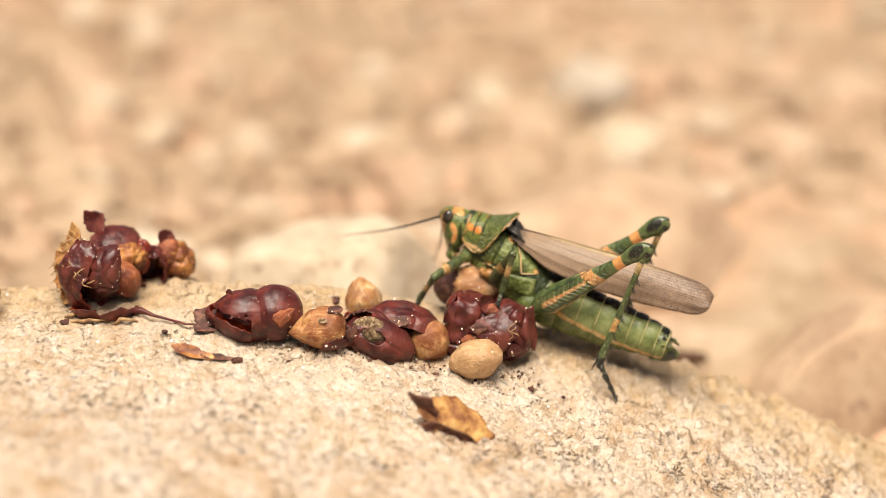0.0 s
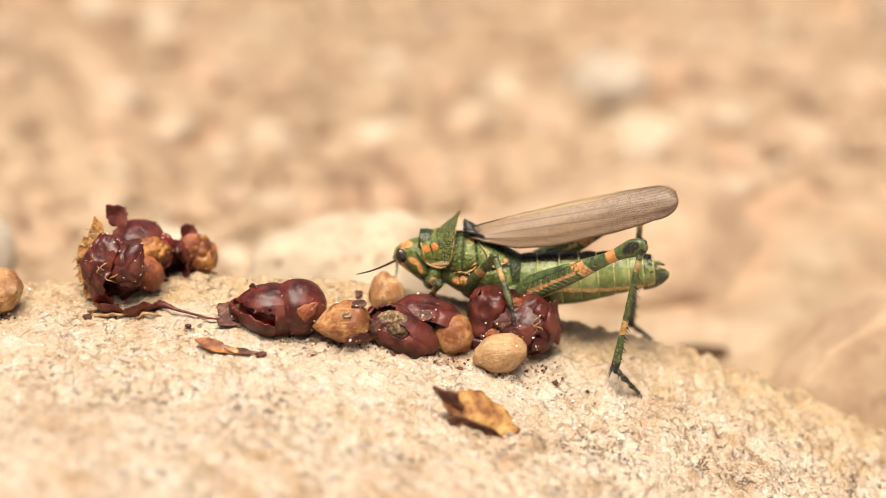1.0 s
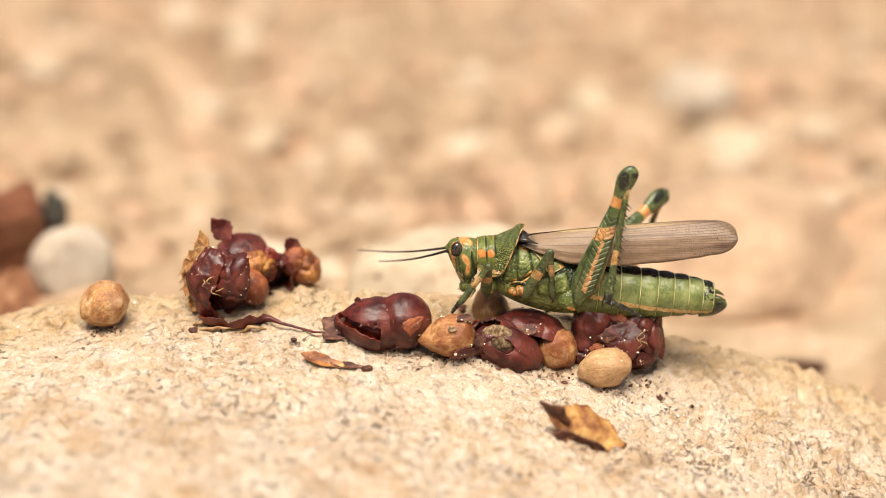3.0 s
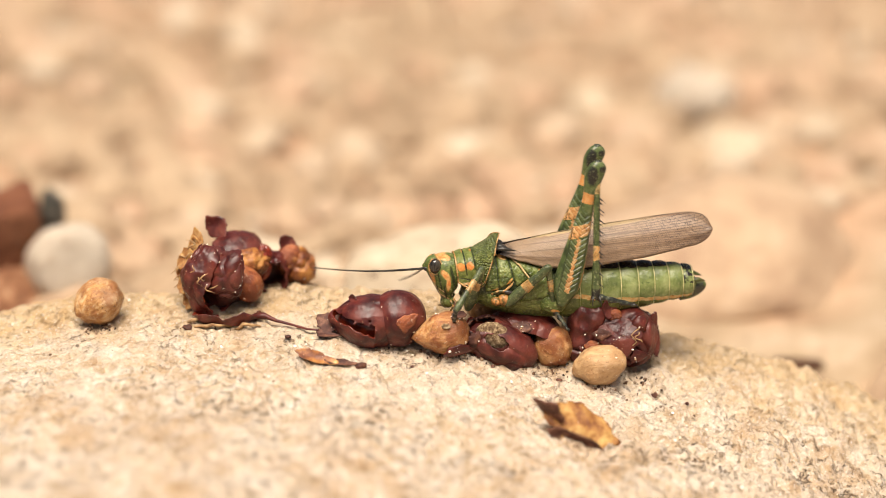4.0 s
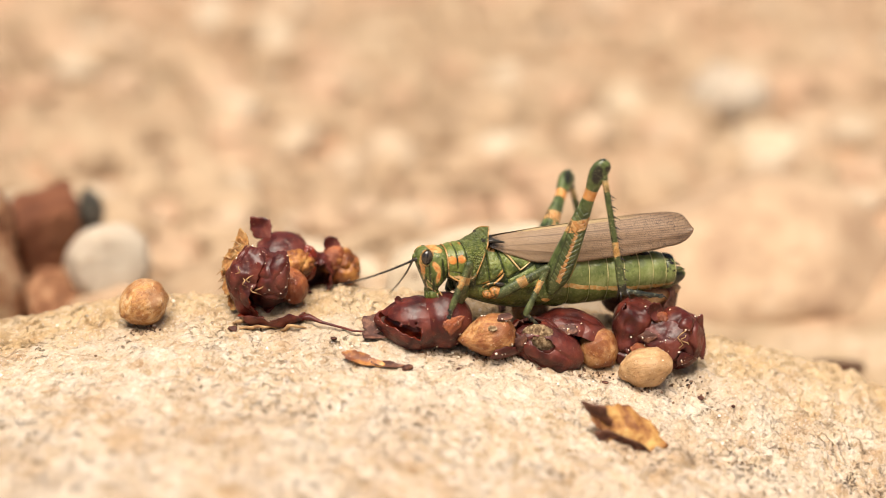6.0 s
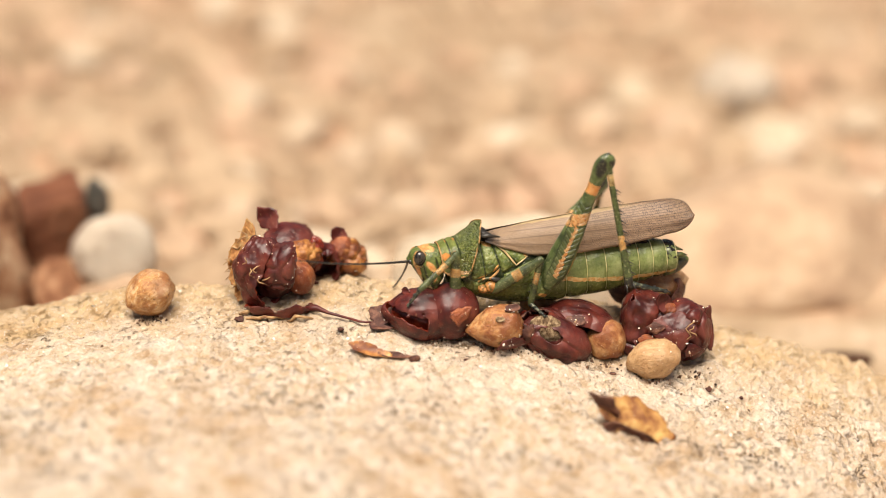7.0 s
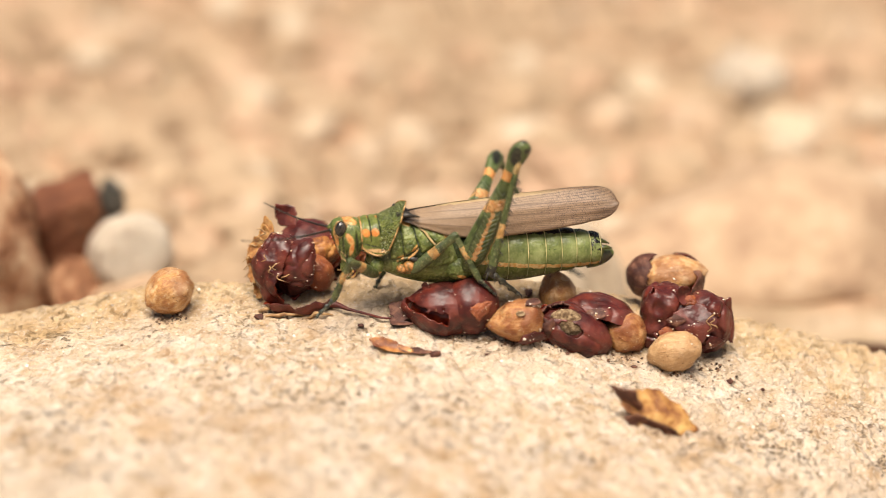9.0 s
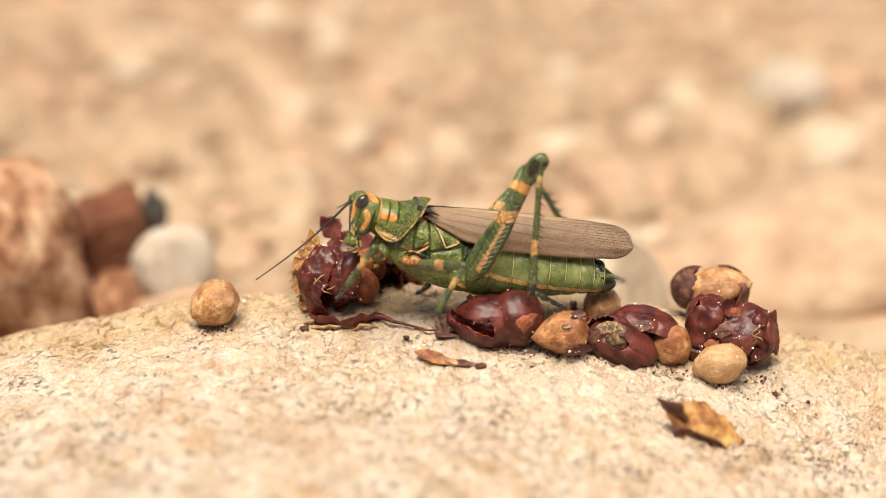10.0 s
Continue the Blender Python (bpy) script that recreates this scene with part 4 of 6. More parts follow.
def weathered(k, c):
    """Dark specks, pale granules and grime over a colour."""
    c = k.mix(k.ramp(k.noise(0.30, 3, 0.7), (0.60, 0.0), (0.67, 0.6)), c, (0.012, 0.016, 0.008))
    c = k.mix(k.ramp(k.noise(0.42, 3, 0.6), (0.57, 0.0), (0.66, 0.55)), c, (0.36, 0.36, 0.18))
    return k.mix(k.ramp(k.noise(2.8, 4, 0.6), (0.54, 0.0), (0.72, 0.45)), c, (0.030, 0.032, 0.014))


ORANGE, CREAM = (0.54, 0.175, 0.04), (0.58, 0.41, 0.21)


def hx(x):
    """Along the head, which is short and upright."""
    return -6.5 + (x + 6.8) * 0.87

BLACK = (0.012, 0.012, 0.010)


def greens(k, dark=(0.028, 0.042, 0.009), mid=(0.092, 0.122, 0.026), light=(0.20, 0.23, 0.062), size=1.8):
    return k.ramp(k.noise(size, 4, 0.6), (0.3, dark), (0.5, mid), (0.72, light))


def head_coat():
    k = Coat("head_green", 0.34, 0.45).where()
    c = greens(k)
    m = k.all_of(k.line(-11.75, -1.9, -11.35, -4.4, 0.42), k.line(-10.3, 0.1, -8.2, -0.6, 0.42), k.line(-9.6, -2.5, -8.9, -3.7, 0.62), k.line(-8.85, -3.6, -9.3, -5.6, 0.45))
    c = k.mix(m, c, k.mix(k.ramp(k.noise(1.0), (0.4, 0.0), (0.6, 1.0)), ORANGE, (0.62, 0.34, 0.12)))
    c = k.mix(k.all_of(k.line(-11.5, -4.2, -10.6, -7.0, 0.16), k.line(-12.5, -2.8, -11.9, -5.6, 0.18), k.line(-10.6, -6.6, -9.4, -7.6, 0.2), k.line(-10.9, -5.2, -9.9, -6.2, 0.15)), c, CREAM)
    seams = k.all_of(k.line(-10.5, -2.3, -10.35, -6.2, 0.13), k.line(-11.1, -5.3, -10.6, -8.4, 0.12), k.line(-10.3, -6.3, -8.9, -6.6, 0.13), k.line(-12.0, -2.4, -11.7, -5.6, 0.2), k.line(-10.9, -4.6, -11.3, -6.8, 0.2), k.line(-9.9, -5.0, -9.8, -7.8, 0.2), k.line(-8.2, -1.6, -8.1, -5.6, 0.25))
    c = k.mix(k.maths("MULTIPLY", seams, 0.85), c, (0.010, 0.016, 0.006))
    return k.done(weathered(k, c), k.maths("ADD", k.noise(0.6, 4, 0.7), k.maths("MULTIPLY", seams, -1.2)), 0.18)


def pronotum_coat():
    k = Coat("pronotum_green", 0.36, 0.45).where()
    c = greens(k, (0.040, 0.055, 0.010), (0.108, 0.132, 0.026), (0.215, 0.23, 0.062), 1.4)
    m = k.all_of(k.spot(-6.55, -2.0, 0.85, 0.75), k.spot(-5.1, -1.9, 0.75, 0.75), k.spot(-5.8, 0.2, 0.55, 0.5), k.spot(-4.6, 0.2, 0.55, 0.45))
    c = k.mix(m, c, k.mix(k.ramp(k.noise(0.8), (0.4, 0.0), (0.6, 1.0)), ORANGE, (0.60, 0.25, 0.06)))
    low = k.line(-6.6, -4.9, -2.6, -5.2, 0.4)
    c = k.mix(low, c, (0.60, 0.38, 0.19))
    seams = k.all_of(k.line(-5.85, 0.6, -5.75, -3.8, 0.14), k.line(-4.3, 0.4, -4.2, -2.4, 0.12), k.line(-6.9, -3.9, -4.6, -4.4, 0.12))
    c = k.mix(seams, c, (0.010, 0.018, 0.006))
    cells = k.cells(0.36)["Distance"]
    rear = k.ramp(k.maths("MULTIPLY", k.maths("ADD", k.x, 10.0), 0.1), (0.55, 0.12), (0.6, 1.0))
    bump = k.maths("ADD", k.maths("MULTIPLY", k.maths("MULTIPLY", cells, rear), -1.5), k.maths("MULTIPLY", k.noise(0.5), 0.3))
    bump = k.maths("SUBTRACT", bump, seams)
    c = k.mix(k.maths("MULTIPLY", k.ramp(cells, (0.12, 1.0), (0.34, 0.0)), k.maths("MULTIPLY", rear, 0.4)), c, (0.27, 0.33, 0.11))
    c = k.mix(k.maths("MULTIPLY", k.ramp(cells, (0.45, 0.0), (0.62, 1.0)), k.maths("MULTIPLY", rear, 0.6)), c, (0.025, 0.040, 0.010))
    return k.done(k.mix(0.6, c, weathered(k, c)), bump, 0.3)


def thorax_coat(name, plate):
    """The hard side plates, or the soft green body between and below them, its dark seams painted in as shade between
    the plates.
    """
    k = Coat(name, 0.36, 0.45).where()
    # above the belly the soft body is coloured dark, as shade in the plate gaps
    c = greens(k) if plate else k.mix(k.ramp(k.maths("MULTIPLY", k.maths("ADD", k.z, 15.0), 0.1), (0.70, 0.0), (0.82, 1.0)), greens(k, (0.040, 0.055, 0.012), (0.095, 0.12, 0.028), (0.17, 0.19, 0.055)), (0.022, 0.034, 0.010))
    if plate:
        m = k.all_of(k.spot(0.2, -1.1, 0.9, 0.4, -20), k.line(0.9, -5.8, 1.7, -4.6, 0.3), k.line(-1.6, -6.6, -0.4, -6.2, 0.25), k.spot(7.0, -3.7, 0.7, 0.35, -30))
        c = k.mix(m, c, (0.58, 0.30, 0.09))
        pale = k.ramp(k.noise(1.8, 3), (0.55, 0.0), (0.68, 0.5))
        c = k.mix(pale, c, (0.27, 0.31, 0.13))
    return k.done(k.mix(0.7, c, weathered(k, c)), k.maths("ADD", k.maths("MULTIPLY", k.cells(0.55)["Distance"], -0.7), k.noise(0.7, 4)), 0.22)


def abdomen_coat():
    k = Coat("abdomen_green", 0.26, 0.5).where()
    c = greens(k, (0.080, 0.110, 0.032), (0.160, 0.198, 0.063), (0.29, 0.33, 0.135), 2.2)
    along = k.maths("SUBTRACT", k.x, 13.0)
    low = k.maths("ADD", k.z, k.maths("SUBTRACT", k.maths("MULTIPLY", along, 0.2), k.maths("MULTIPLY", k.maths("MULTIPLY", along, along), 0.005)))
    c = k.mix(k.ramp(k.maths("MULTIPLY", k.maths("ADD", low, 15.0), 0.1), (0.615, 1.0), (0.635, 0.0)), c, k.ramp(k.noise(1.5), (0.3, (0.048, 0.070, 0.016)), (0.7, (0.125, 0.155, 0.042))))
    c = k.mix(k.maths("MULTIPLY", k.band(low, -8.95, -8.2), 0.92), c, k.mix(k.ramp(k.noise(0.7), (0.4, 0.0), (0.6, 1.0)), (0.48, 0.24, 0.07), (0.56, 0.40, 0.17)))
    c = k.mix(k.maths("MULTIPLY", k.band(low, -8.3, -7.9), k.ramp(k.noise(0.6), (0.62, 0.0), (0.66, 1.0))), c, BLACK)
    c = k.mix(k.ramp(k.noise(0.5, 2), (0.68, 0.0), (0.71, 0.8)), c, (0.03, 0.05, 0.015))
    top = k.maths("ADD", k.z, k.maths("MULTIPLY", k.x, 0.045))
    c = k.mix(k.band(top, -3.75, 3.0), c, (0.022, 0.014, 0.010))
    tip = k.band(k.x, 31.9, 33.9)
    c = k.mix(k.maths("MULTIPLY", k.maths("MULTIPLY", tip, k.band(top, -6.6, -2.0)), k.ramp(k.noise(0.9), (0.45, 0.0), (0.52, 1.0))), c, BLACK)
    return k.done(k.mix(0.4, c, weathered(k, c)), k.noise(0.8, 4, 0.65), 0.2)


def femur_coat():
    k = Coat("femur_green", 0.34, 0.45).where()
    c = greens(k, (0.020, 0.034, 0.012), (0.062, 0.090, 0.028), (0.135, 0.165, 0.062), 1.6)
    row = k.maths("ADD", k.x, k.maths("MULTIPLY", k.maths("ABSOLUTE", k.z), -0.8))
    saw = k.maths("FRACT", k.maths("ADD", k.maths("MULTIPLY", row, 0.95), k.maths("MULTIPLY", k.wob, 0.12)))
    face = k.maths("MULTIPLY", k.ramp(k.maths("MULTIPLY", k.x, 0.05), (0.06, 0.0), (0.10, 1.0), (0.76, 1.0), (0.84, 0.0)), k.band(k.z, -1.5, 1.3))
    ribs = k.maths("MULTIPLY", k.ramp(saw, (0.0, 1.0), (0.08, 1.0), (0.16, 0.0)), face)
    gaps = k.maths("MULTIPLY", k.ramp(saw, (0.20, 0.0), (0.30, 1.0), (0.55, 0.0)), face)
    zig = k.maths("ADD", k.z, k.maths("MULTIPLY", saw, 0.25))
    pale = k.mix(k.ramp(k.noise(0.8, 3), (0.4, 0.0), (0.62, 1.0)), (0.50, 0.20, 0.055), (0.58, 0.36, 0.16))
    c = k.mix(k.maths("MULTIPLY", gaps, 0.3), c, (0.012, 0.022, 0.008))
    c = k.mix(k.maths("MULTIPLY", k.band(zig, -0.15, 0.45), k.band(k.x, 4.4, 11.4)), c, pale)
    c = k.mix(k.maths("MULTIPLY", k.band(k.maths("ADD", k.x, k.maths("MULTIPLY", k.z, -0.5)), 1.6, 4.8), k.band(zig, -0.35, 0.6)), c, pale)
    c = k.mix(k.maths("MULTIPLY", ribs, 0.28), c, (0.36, 0.42, 0.27))
    c = k.mix(k.maths("MULTIPLY", k.band(k.z, -3.2, -2.0), k.band(k.x, 0.0, 14.0)), c, (0.42, 0.24, 0.08))
    c = k.mix(k.maths("MULTIPLY", k.band(k.maths("ADD", k.x, k.maths("MULTIPLY", k.z, 0.5)), 11.6, 13.9), k.ramp(k.noise(0.8, 3), (0.36, 0.0), (0.42, 1.0))), c, pale)
    keel = k.maths("MULTIPLY", k.all_of(k.band(k.z, 1.3, 1.5), k.band(k.z, -1.6, -1.4)), k.band(k.x, 1.5, 13.0))
    c = k.mix(k.maths("MULTIPLY", keel, 0.8), c, (0.012, 0.020, 0.008))
    c = k.mix(k.band(k.x, 17.6, 19.4), c, k.mix(0.5, pale, (0.52, 0.20, 0.045)))
    c = k.mix(k.all_of(k.spot(22.6, 0.5, 2.0, 1.0, 8), k.spot(24.0, -0.9, 0.6, 0.7)), c, BLACK)
    return k.done(k.mix(0.6, c, weathered(k, c)), k.maths("ADD", k.maths("SUBTRACT", ribs, gaps), k.maths("MULTIPLY", k.noise(0.6), 0.3)), 0.09)


def tibia_coat():
    k = Coat("tibia_green", 0.38, 0.5).where()
    c = greens(k, (0.024, 0.038, 0.012), (0.055, 0.080, 0.024), (0.12, 0.145, 0.05), 1.4)
    c = k.mix(k.band(k.x, -1.0, 1.8), c, (0.016, 0.022, 0.012))
    c = k.mix(k.band(k.x, 2.8, 4.8), c, k.ramp(k.noise(0.9, 4, 0.7), (0.34, (0.20, 0.12, 0.04)), (0.48, (0.50, 0.33, 0.13)), (0.66, (0.60, 0.46, 0.25))))
    c = k.mix(k.band(k.x, 13.8, 16.4), c, k.ramp(k.noise(0.9, 4, 0.7), (0.34, (0.20, 0.11, 0.03)), (0.46, (0.48, 0.24, 0.07)), (0.62, (0.58, 0.38, 0.17))))
    c = k.mix(k.band(k.x, 21.4, 26.0), c, BLACK)
    c = k.mix(k.ramp(k.noise(0.9, 4, 0.7), (0.54, 0.0), (0.64, 0.65)), c, (0.016, 0.022, 0.010))
    return k.done(weathered(k, c), k.noise(0.5, 4), 0.16)


def limb_coat(name, a, b):
    k = Coat(name, 0.4, 0.5).where()
    c = greens(k, (0.020, 0.030, 0.011), (0.050, 0.068, 0.022), (0.115, 0.135, 0.05), 1.2)
    c = k.mix(k.band(k.x, a, b), c, k.ramp(k.noise(0.9, 4, 0.7), (0.34, (0.20, 0.11, 0.03)), (0.46, (0.48, 0.24, 0.07)), (0.62, (0.58, 0.38, 0.17))))
    c = k.mix(k.ramp(k.noise(0.9, 4, 0.7), (0.54, 0.0), (0.64, 0.65)), c, (0.016, 0.022, 0.010))
    return k.done(weathered(k, c), k.noise(0.5, 4), 0.16)


def tarsus_coat():
    k = Coat("tarsus_dark", 0.4, 0.5).where()
    return k.done(k.ramp(k.noise(0.7, 3), (0.44, (0.010, 0.012, 0.010)), (0.58, (0.035, 0.042, 0.030)), (0.72, (0.20, 0.20, 0.13))), k.noise(0.4), 0.05)


def wing_coat():
    k = Coat("wing_membrane", 0.42, 0.45).where()
    reach = k.maths("MULTIPLY", k.x, 0.027)
    base = k.ramp(reach, (0.05, (0.245, 0.160, 0.092)), (0.55, (0.27, 0.172, 0.100)), (0.80, (0.20, 0.122, 0.075)), (1.0, (0.11, 0.06, 0.034)))
    tan = k.mix(k.ramp(k.noise(3.0, 4, 0.65, (0.25, 1, 1)), (0.38, 0.0), (0.66, 0.7)), base, (0.345, 0.235, 0.15))
    fan = k.maths("MULTIPLY", k.maths("DIVIDE", k.maths("ADD", k.z, 1.0), k.maths("ADD", k.x, 16.0)), 128.0)
    fan = k.maths("ADD", fan, k.maths("MULTIPLY", k.wob, 0.45))
    rays = k.ramp(k.maths("FRACT", fan), (0.0, 1.0), (0.12, 1.0), (0.26, 0.0))
    stagger = k.maths("MULTIPLY", k.maths("FLOOR", fan), 0.37)
    rungs = k.maths("ADD", k.maths("MULTIPLY", k.x, 2.8), k.maths("ADD", stagger, k.maths("MULTIPLY", k.wob, 2.4)))
    cross = k.ramp(k.maths("FRACT", rungs), (0.0, 1.0), (0.16, 1.0), (0.34, 0.0))
    specks = k.ramp(k.noise(0.42, 3, 0.7), (0.55, 0.0), (0.63, 1.0))
    net = k.maths("MAXIMUM", k.maths("MULTIPLY", rays, 0.8), k.maths("MULTIPLY", cross, k.ramp(k.noise(0.9, 3), (0.40, 0.25), (0.56, 1.0))))
    dense = k.ramp(reach, (0.08, 0.32), (0.40, 0.55), (0.56, 0.78), (0.75, 0.95), (1.0, 1.0))
    c = k.mix(k.maths("MULTIPLY", net, dense), tan, (0.034, 0.019, 0.013))
    c = k.mix(k.maths("MULTIPLY", specks, k.maths("MULTIPLY", dense, 0.45)), c, (0.040, 0.022, 0.015))
    main = k.all_of(k.line(1.0, -0.6, 30.0, -0.9, 0.12), k.line(1.0, -0.9, 20.0, -3.2, 0.11), k.line(2.0, 0.2, 34.0, 0.9, 0.11))
    c = k.mix(k.maths("MULTIPLY", main, 0.65), c, (0.11, 0.066, 0.042))
    hem = k.band(k.maths("SUBTRACT", k.z, k.maths("MULTIPLY", k.x, 0.055)), 0.62, 4.0)
    c = k.mix(k.maths("MULTIPLY", hem, k.ramp(reach, (0.1, 0.75), (0.6, 0.5), (0.75, 0.0))), c, (0.46, 0.34, 0.17))
    c = k.mix(k.maths("MULTIPLY", k.band(k.x, 36.2, 40.0), 0.75), c, (0.13, 0.07, 0.035))
    c = k.mix(k.ramp(k.maths("ADD", k.maths("MULTIPLY", k.x, 0.25), k.wob), (0.25, 1.0), (0.7, 0.0)), c, (0.030, 0.022, 0.020))
    return k.done(c, net, 0.06)


C_HEAD, C_PRON, C_ABD = head_coat(), pronotum_coat(), abdomen_coat()
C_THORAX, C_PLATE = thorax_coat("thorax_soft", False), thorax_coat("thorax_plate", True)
C_FEMUR, C_TIBIA, C_TARSUS, C_WING = femur_coat(), tibia_coat(), tarsus_coat(), wing_coat()
C_LIMB_UP, C_LIMB_LOW = limb_coat("limb_green", 3.6, 5.2), limb_coat("shin_green", 2.2, 4.4)
k = Mat("eye_dark", 0.18, 0.6)
C_EYE = k.done(k.ramp(k.noise(0.5, 2, 0.5, (1, 1, 0.2)), (0.35, (0.010, 0.009, 0.008)), (0.65, (0.055, 0.045, 0.035))))
k = Mat("horn_black", 0.35, 0.5)
C_BLACK = k.done(k.ramp(k.noise(0.8), (0.3, (0.008, 0.008, 0.007)), (0.7, (0.035, 0.030, 0.024))))
k = Mat("mouth_cream", 0.45, 0.5)
C_CREAM = k.done(k.ramp(k.noise(0.8), (0.3, (0.34, 0.20, 0.08)), (0.7, (0.58, 0.44, 0.22))))
k = Mat("rim_orange", 0.4, 0.5)
C_RIM = k.done(k.ramp(k.noise(1.0, 3), (0.38, (0.055, 0.060, 0.016)), (0.50, (0.36, 0.18, 0.055)), (0.68, (0.55, 0.36, 0.17))))
k = Mat("socket_orange", 0.4, 0.5)
C_SOCKET = k.done(k.ramp(k.noise(0.9, 3), (0.38, (0.08, 0.07, 0.02)), (0.52, (0.40, 0.16, 0.042)), (0.70, (0.52, 0.29, 0.11))), k.noise(0.5, 3), 0.15)
k = Coat("band_pale", 0.4, 0.5).where()
c = k.ramp(k.noise(1.3, 4), (0.34, (0.26, 0.28, 0.09)), (0.46, (0.45, 0.42, 0.18)), (0.64, (0.60, 0.53, 0.28)))
k2 = Coat("tail_dark", 0.35, 0.5).where()
C_TAIL = k2.done(k2.mix(k2.ramp(k2.noise(1.6, 4), (0.42, 0.0), (0.58, 1.0)), (0.10, 0.125, 0.032), (0.035, 0.030, 0.018)), k2.noise(0.6, 4), 0.15)
C_BAND = k.done(k.mix(k.ramp(k.maths("MULTIPLY", k.maths("ADD", k.z, 15.0), 0.1), (0.58, 0.8), (0.66, 0.0)), c, (0.13, 0.16, 0.04)))


def loft(stations, sides=28, power=2.3, close=True):
    """A body lofted through stations (x, top, bottom, half width, slant) in millimetres; slant shears the top along x."""
    bm = bmesh.new()
    rings = []
    for x, top, low, half, *slant in stations:
        s = slant[0] if slant else 0.0
        mid, h = (top + low) / 2, (top - low) / 2
        ring = []
        for j in range(sides):
            a = 2 * math.pi * j / sides
            c, d = math.cos(a), math.sin(a)
            yy = math.copysign(abs(c) ** (2 / power), c) * half
            zz = math.copysign(abs(d) ** (2 / power), d) * h
            ring.append(bm.verts.new(Vector((x + s * zz / max(h, 0.1), yy, mid + zz)) * MM))
        rings.append(ring)
    for a, b in zip(rings, rings[1:]):
        for j in range(sides):
            bm.faces.new((a[j], a[(j + 1) % sides], b[(j + 1) % sides], b[j]))
    if close:
        bm.faces.new(rings[0][::-1])
        bm.faces.new(rings[-1])
    bmesh.ops.recalc_face_normals(bm, faces=bm.faces)
    return bm


def smooth_stations(rows, n):
    """More stations by interpolation along x."""
    xs = [r[0] for r in rows]
    out = []
    for i in range(n + 1):
        f = i / n * (len(rows) - 1)
        j = min(int(f), len(rows) - 2)
        u = f - j
        p0, p1, p2, p3 = rows[max(j - 1, 0)], rows[j], rows[j + 1], rows[min(j + 2, len(rows) - 1)]
        out.append(tuple(0.5 * (2 * b + (c - a) * u + (2 * a - 5 * b + 4 * c - d) * u * u + (3 * b - a - 3 * c + d) * u ** 3) for a, b, c, d in zip(p0, p1, p2, p3)))
    return out


def wing_mesh(side):
    """A long rounded wing lying along the flank, slightly bowed, with thickness."""
    bm = bmesh.new()
    nx, nz = 60, 14
    top = [(0, 0.2), (3, 0.7), (10, 1.4), (20, 2.1), (28, 2.5), (32, 2.6), (37.2, 2.6)]
    low = [(0, -0.5), (3, -1.9), (8, -3.7), (14, -4.3), (24, -3.8), (30, -3.1), (32, -2.7), (37.2, -2.6)]

    def at(tab, x):
        for (a, u), (b, v) in zip(tab, tab[1:]):
            if x <= b:
                f = (x - a) / (b - a)
                return u + (v - u) * (f * f * (3 - 2 * f) * 0.4 + f * 0.6)
        return tab[-1][1]

    faces = []
    for off in (0.06, -0.06):
        grid = []
        for i in range(nx + 1):
            x = 36.6 * (1 - (1 - i / nx) ** 1.8)
            a, b = at(low, x), at(top, x)
            if x > 32.0:
                mid, r = 0.3, max(0.0, 1 - ((x - 32.0) / 4.6) ** 2.3) ** 0.5
                a, b = mid + (a - mid) * r, mid + (b - mid) * r
            row = []
            for j in range(nz + 1):
                f = j / nz
                z = a + (b - a) * f
                y = side * (2.9 + 0.9 * math.sin(min(1.0, x / 12) * math.pi / 2) - (2.6 + 0.9 * min(1.0, x / 8)) * f ** 2.4 - 0.02 * x * (1 - f) + 0.12 * math.sin(f * 22) * (1 - f)) + off
                row.append(bm.verts.new(Vector((x, y, z)) * MM))
            grid.append(row)
        faces.append(grid)
    for n, grid in enumerate(faces):
        for i in range(nx):
            for j in range(nz):
                q = (grid[i][j], grid[i + 1][j], grid[i + 1][j + 1], grid[i][j + 1])
                bm.faces.new(q if n else q[::-1])
    rim = [(i, 0) for i in range(nx)] + [(nx, j) for j in range(nz)] + [(i, nz) for i in range(nx, 0, -1)] + [(0, j) for j in range(nz, 0, -1)]
    a, b = faces
    for (i, j), (i2, j2) in zip(rim, rim[1:] + rim[:1]):
        bm.faces.new((a[i][j], a[i2][j2], b[i2][j2], b[i][j]))
    bmesh.ops.remove_doubles(bm, verts=bm.verts, dist=2e-6)
    bmesh.ops.recalc_face_normals(bm, faces=bm.faces)
    return bm


def spine_mesh(length):
    bm = bmesh.new()
    bmesh.ops.create_cone(bm, segments=6, radius1=0.17 * MM, radius2=0.02 * MM, depth=length * MM)
    return moved(bm, Matrix.Translation((0, 0, length * MM / 2)))


PARTS = {}
hopper = thing("grasshopper", pose(0, 0, 0.015), "green and orange banded grasshopper with brown folded wings", "grasshopper")


THORAX = smooth_stations([(-5.4, -2.0, -9.0, 2.4), (-3.2, -1.0, -10.2, 3.3), (0.0, -0.6, -11.6, 3.9), (4.0, -1.4, -12.7, 4.15), (8.0, -2.8, -13.1, 4.0), (11.0, -4.0, -12.9, 3.7), (13.0, -4.6, -12.5, 3.2)], 26)


def thorax_side(x, z):
    """Half width of the thorax at that place."""
    for p, q in zip(THORAX, THORAX[1:]):
        if p[0] <= x <= q[0]:
            f = (x - p[0]) / (q[0] - p[0])
            top, low, half = (u + (v - u) * f for u, v in zip(p[1:4], q[1:4]))
            d = min(1.0, abs(z - (top + low) / 2) / ((top - low) / 2))
            return half * (1 - d ** 2.3) ** (1 / 2.3)
    return 3.0


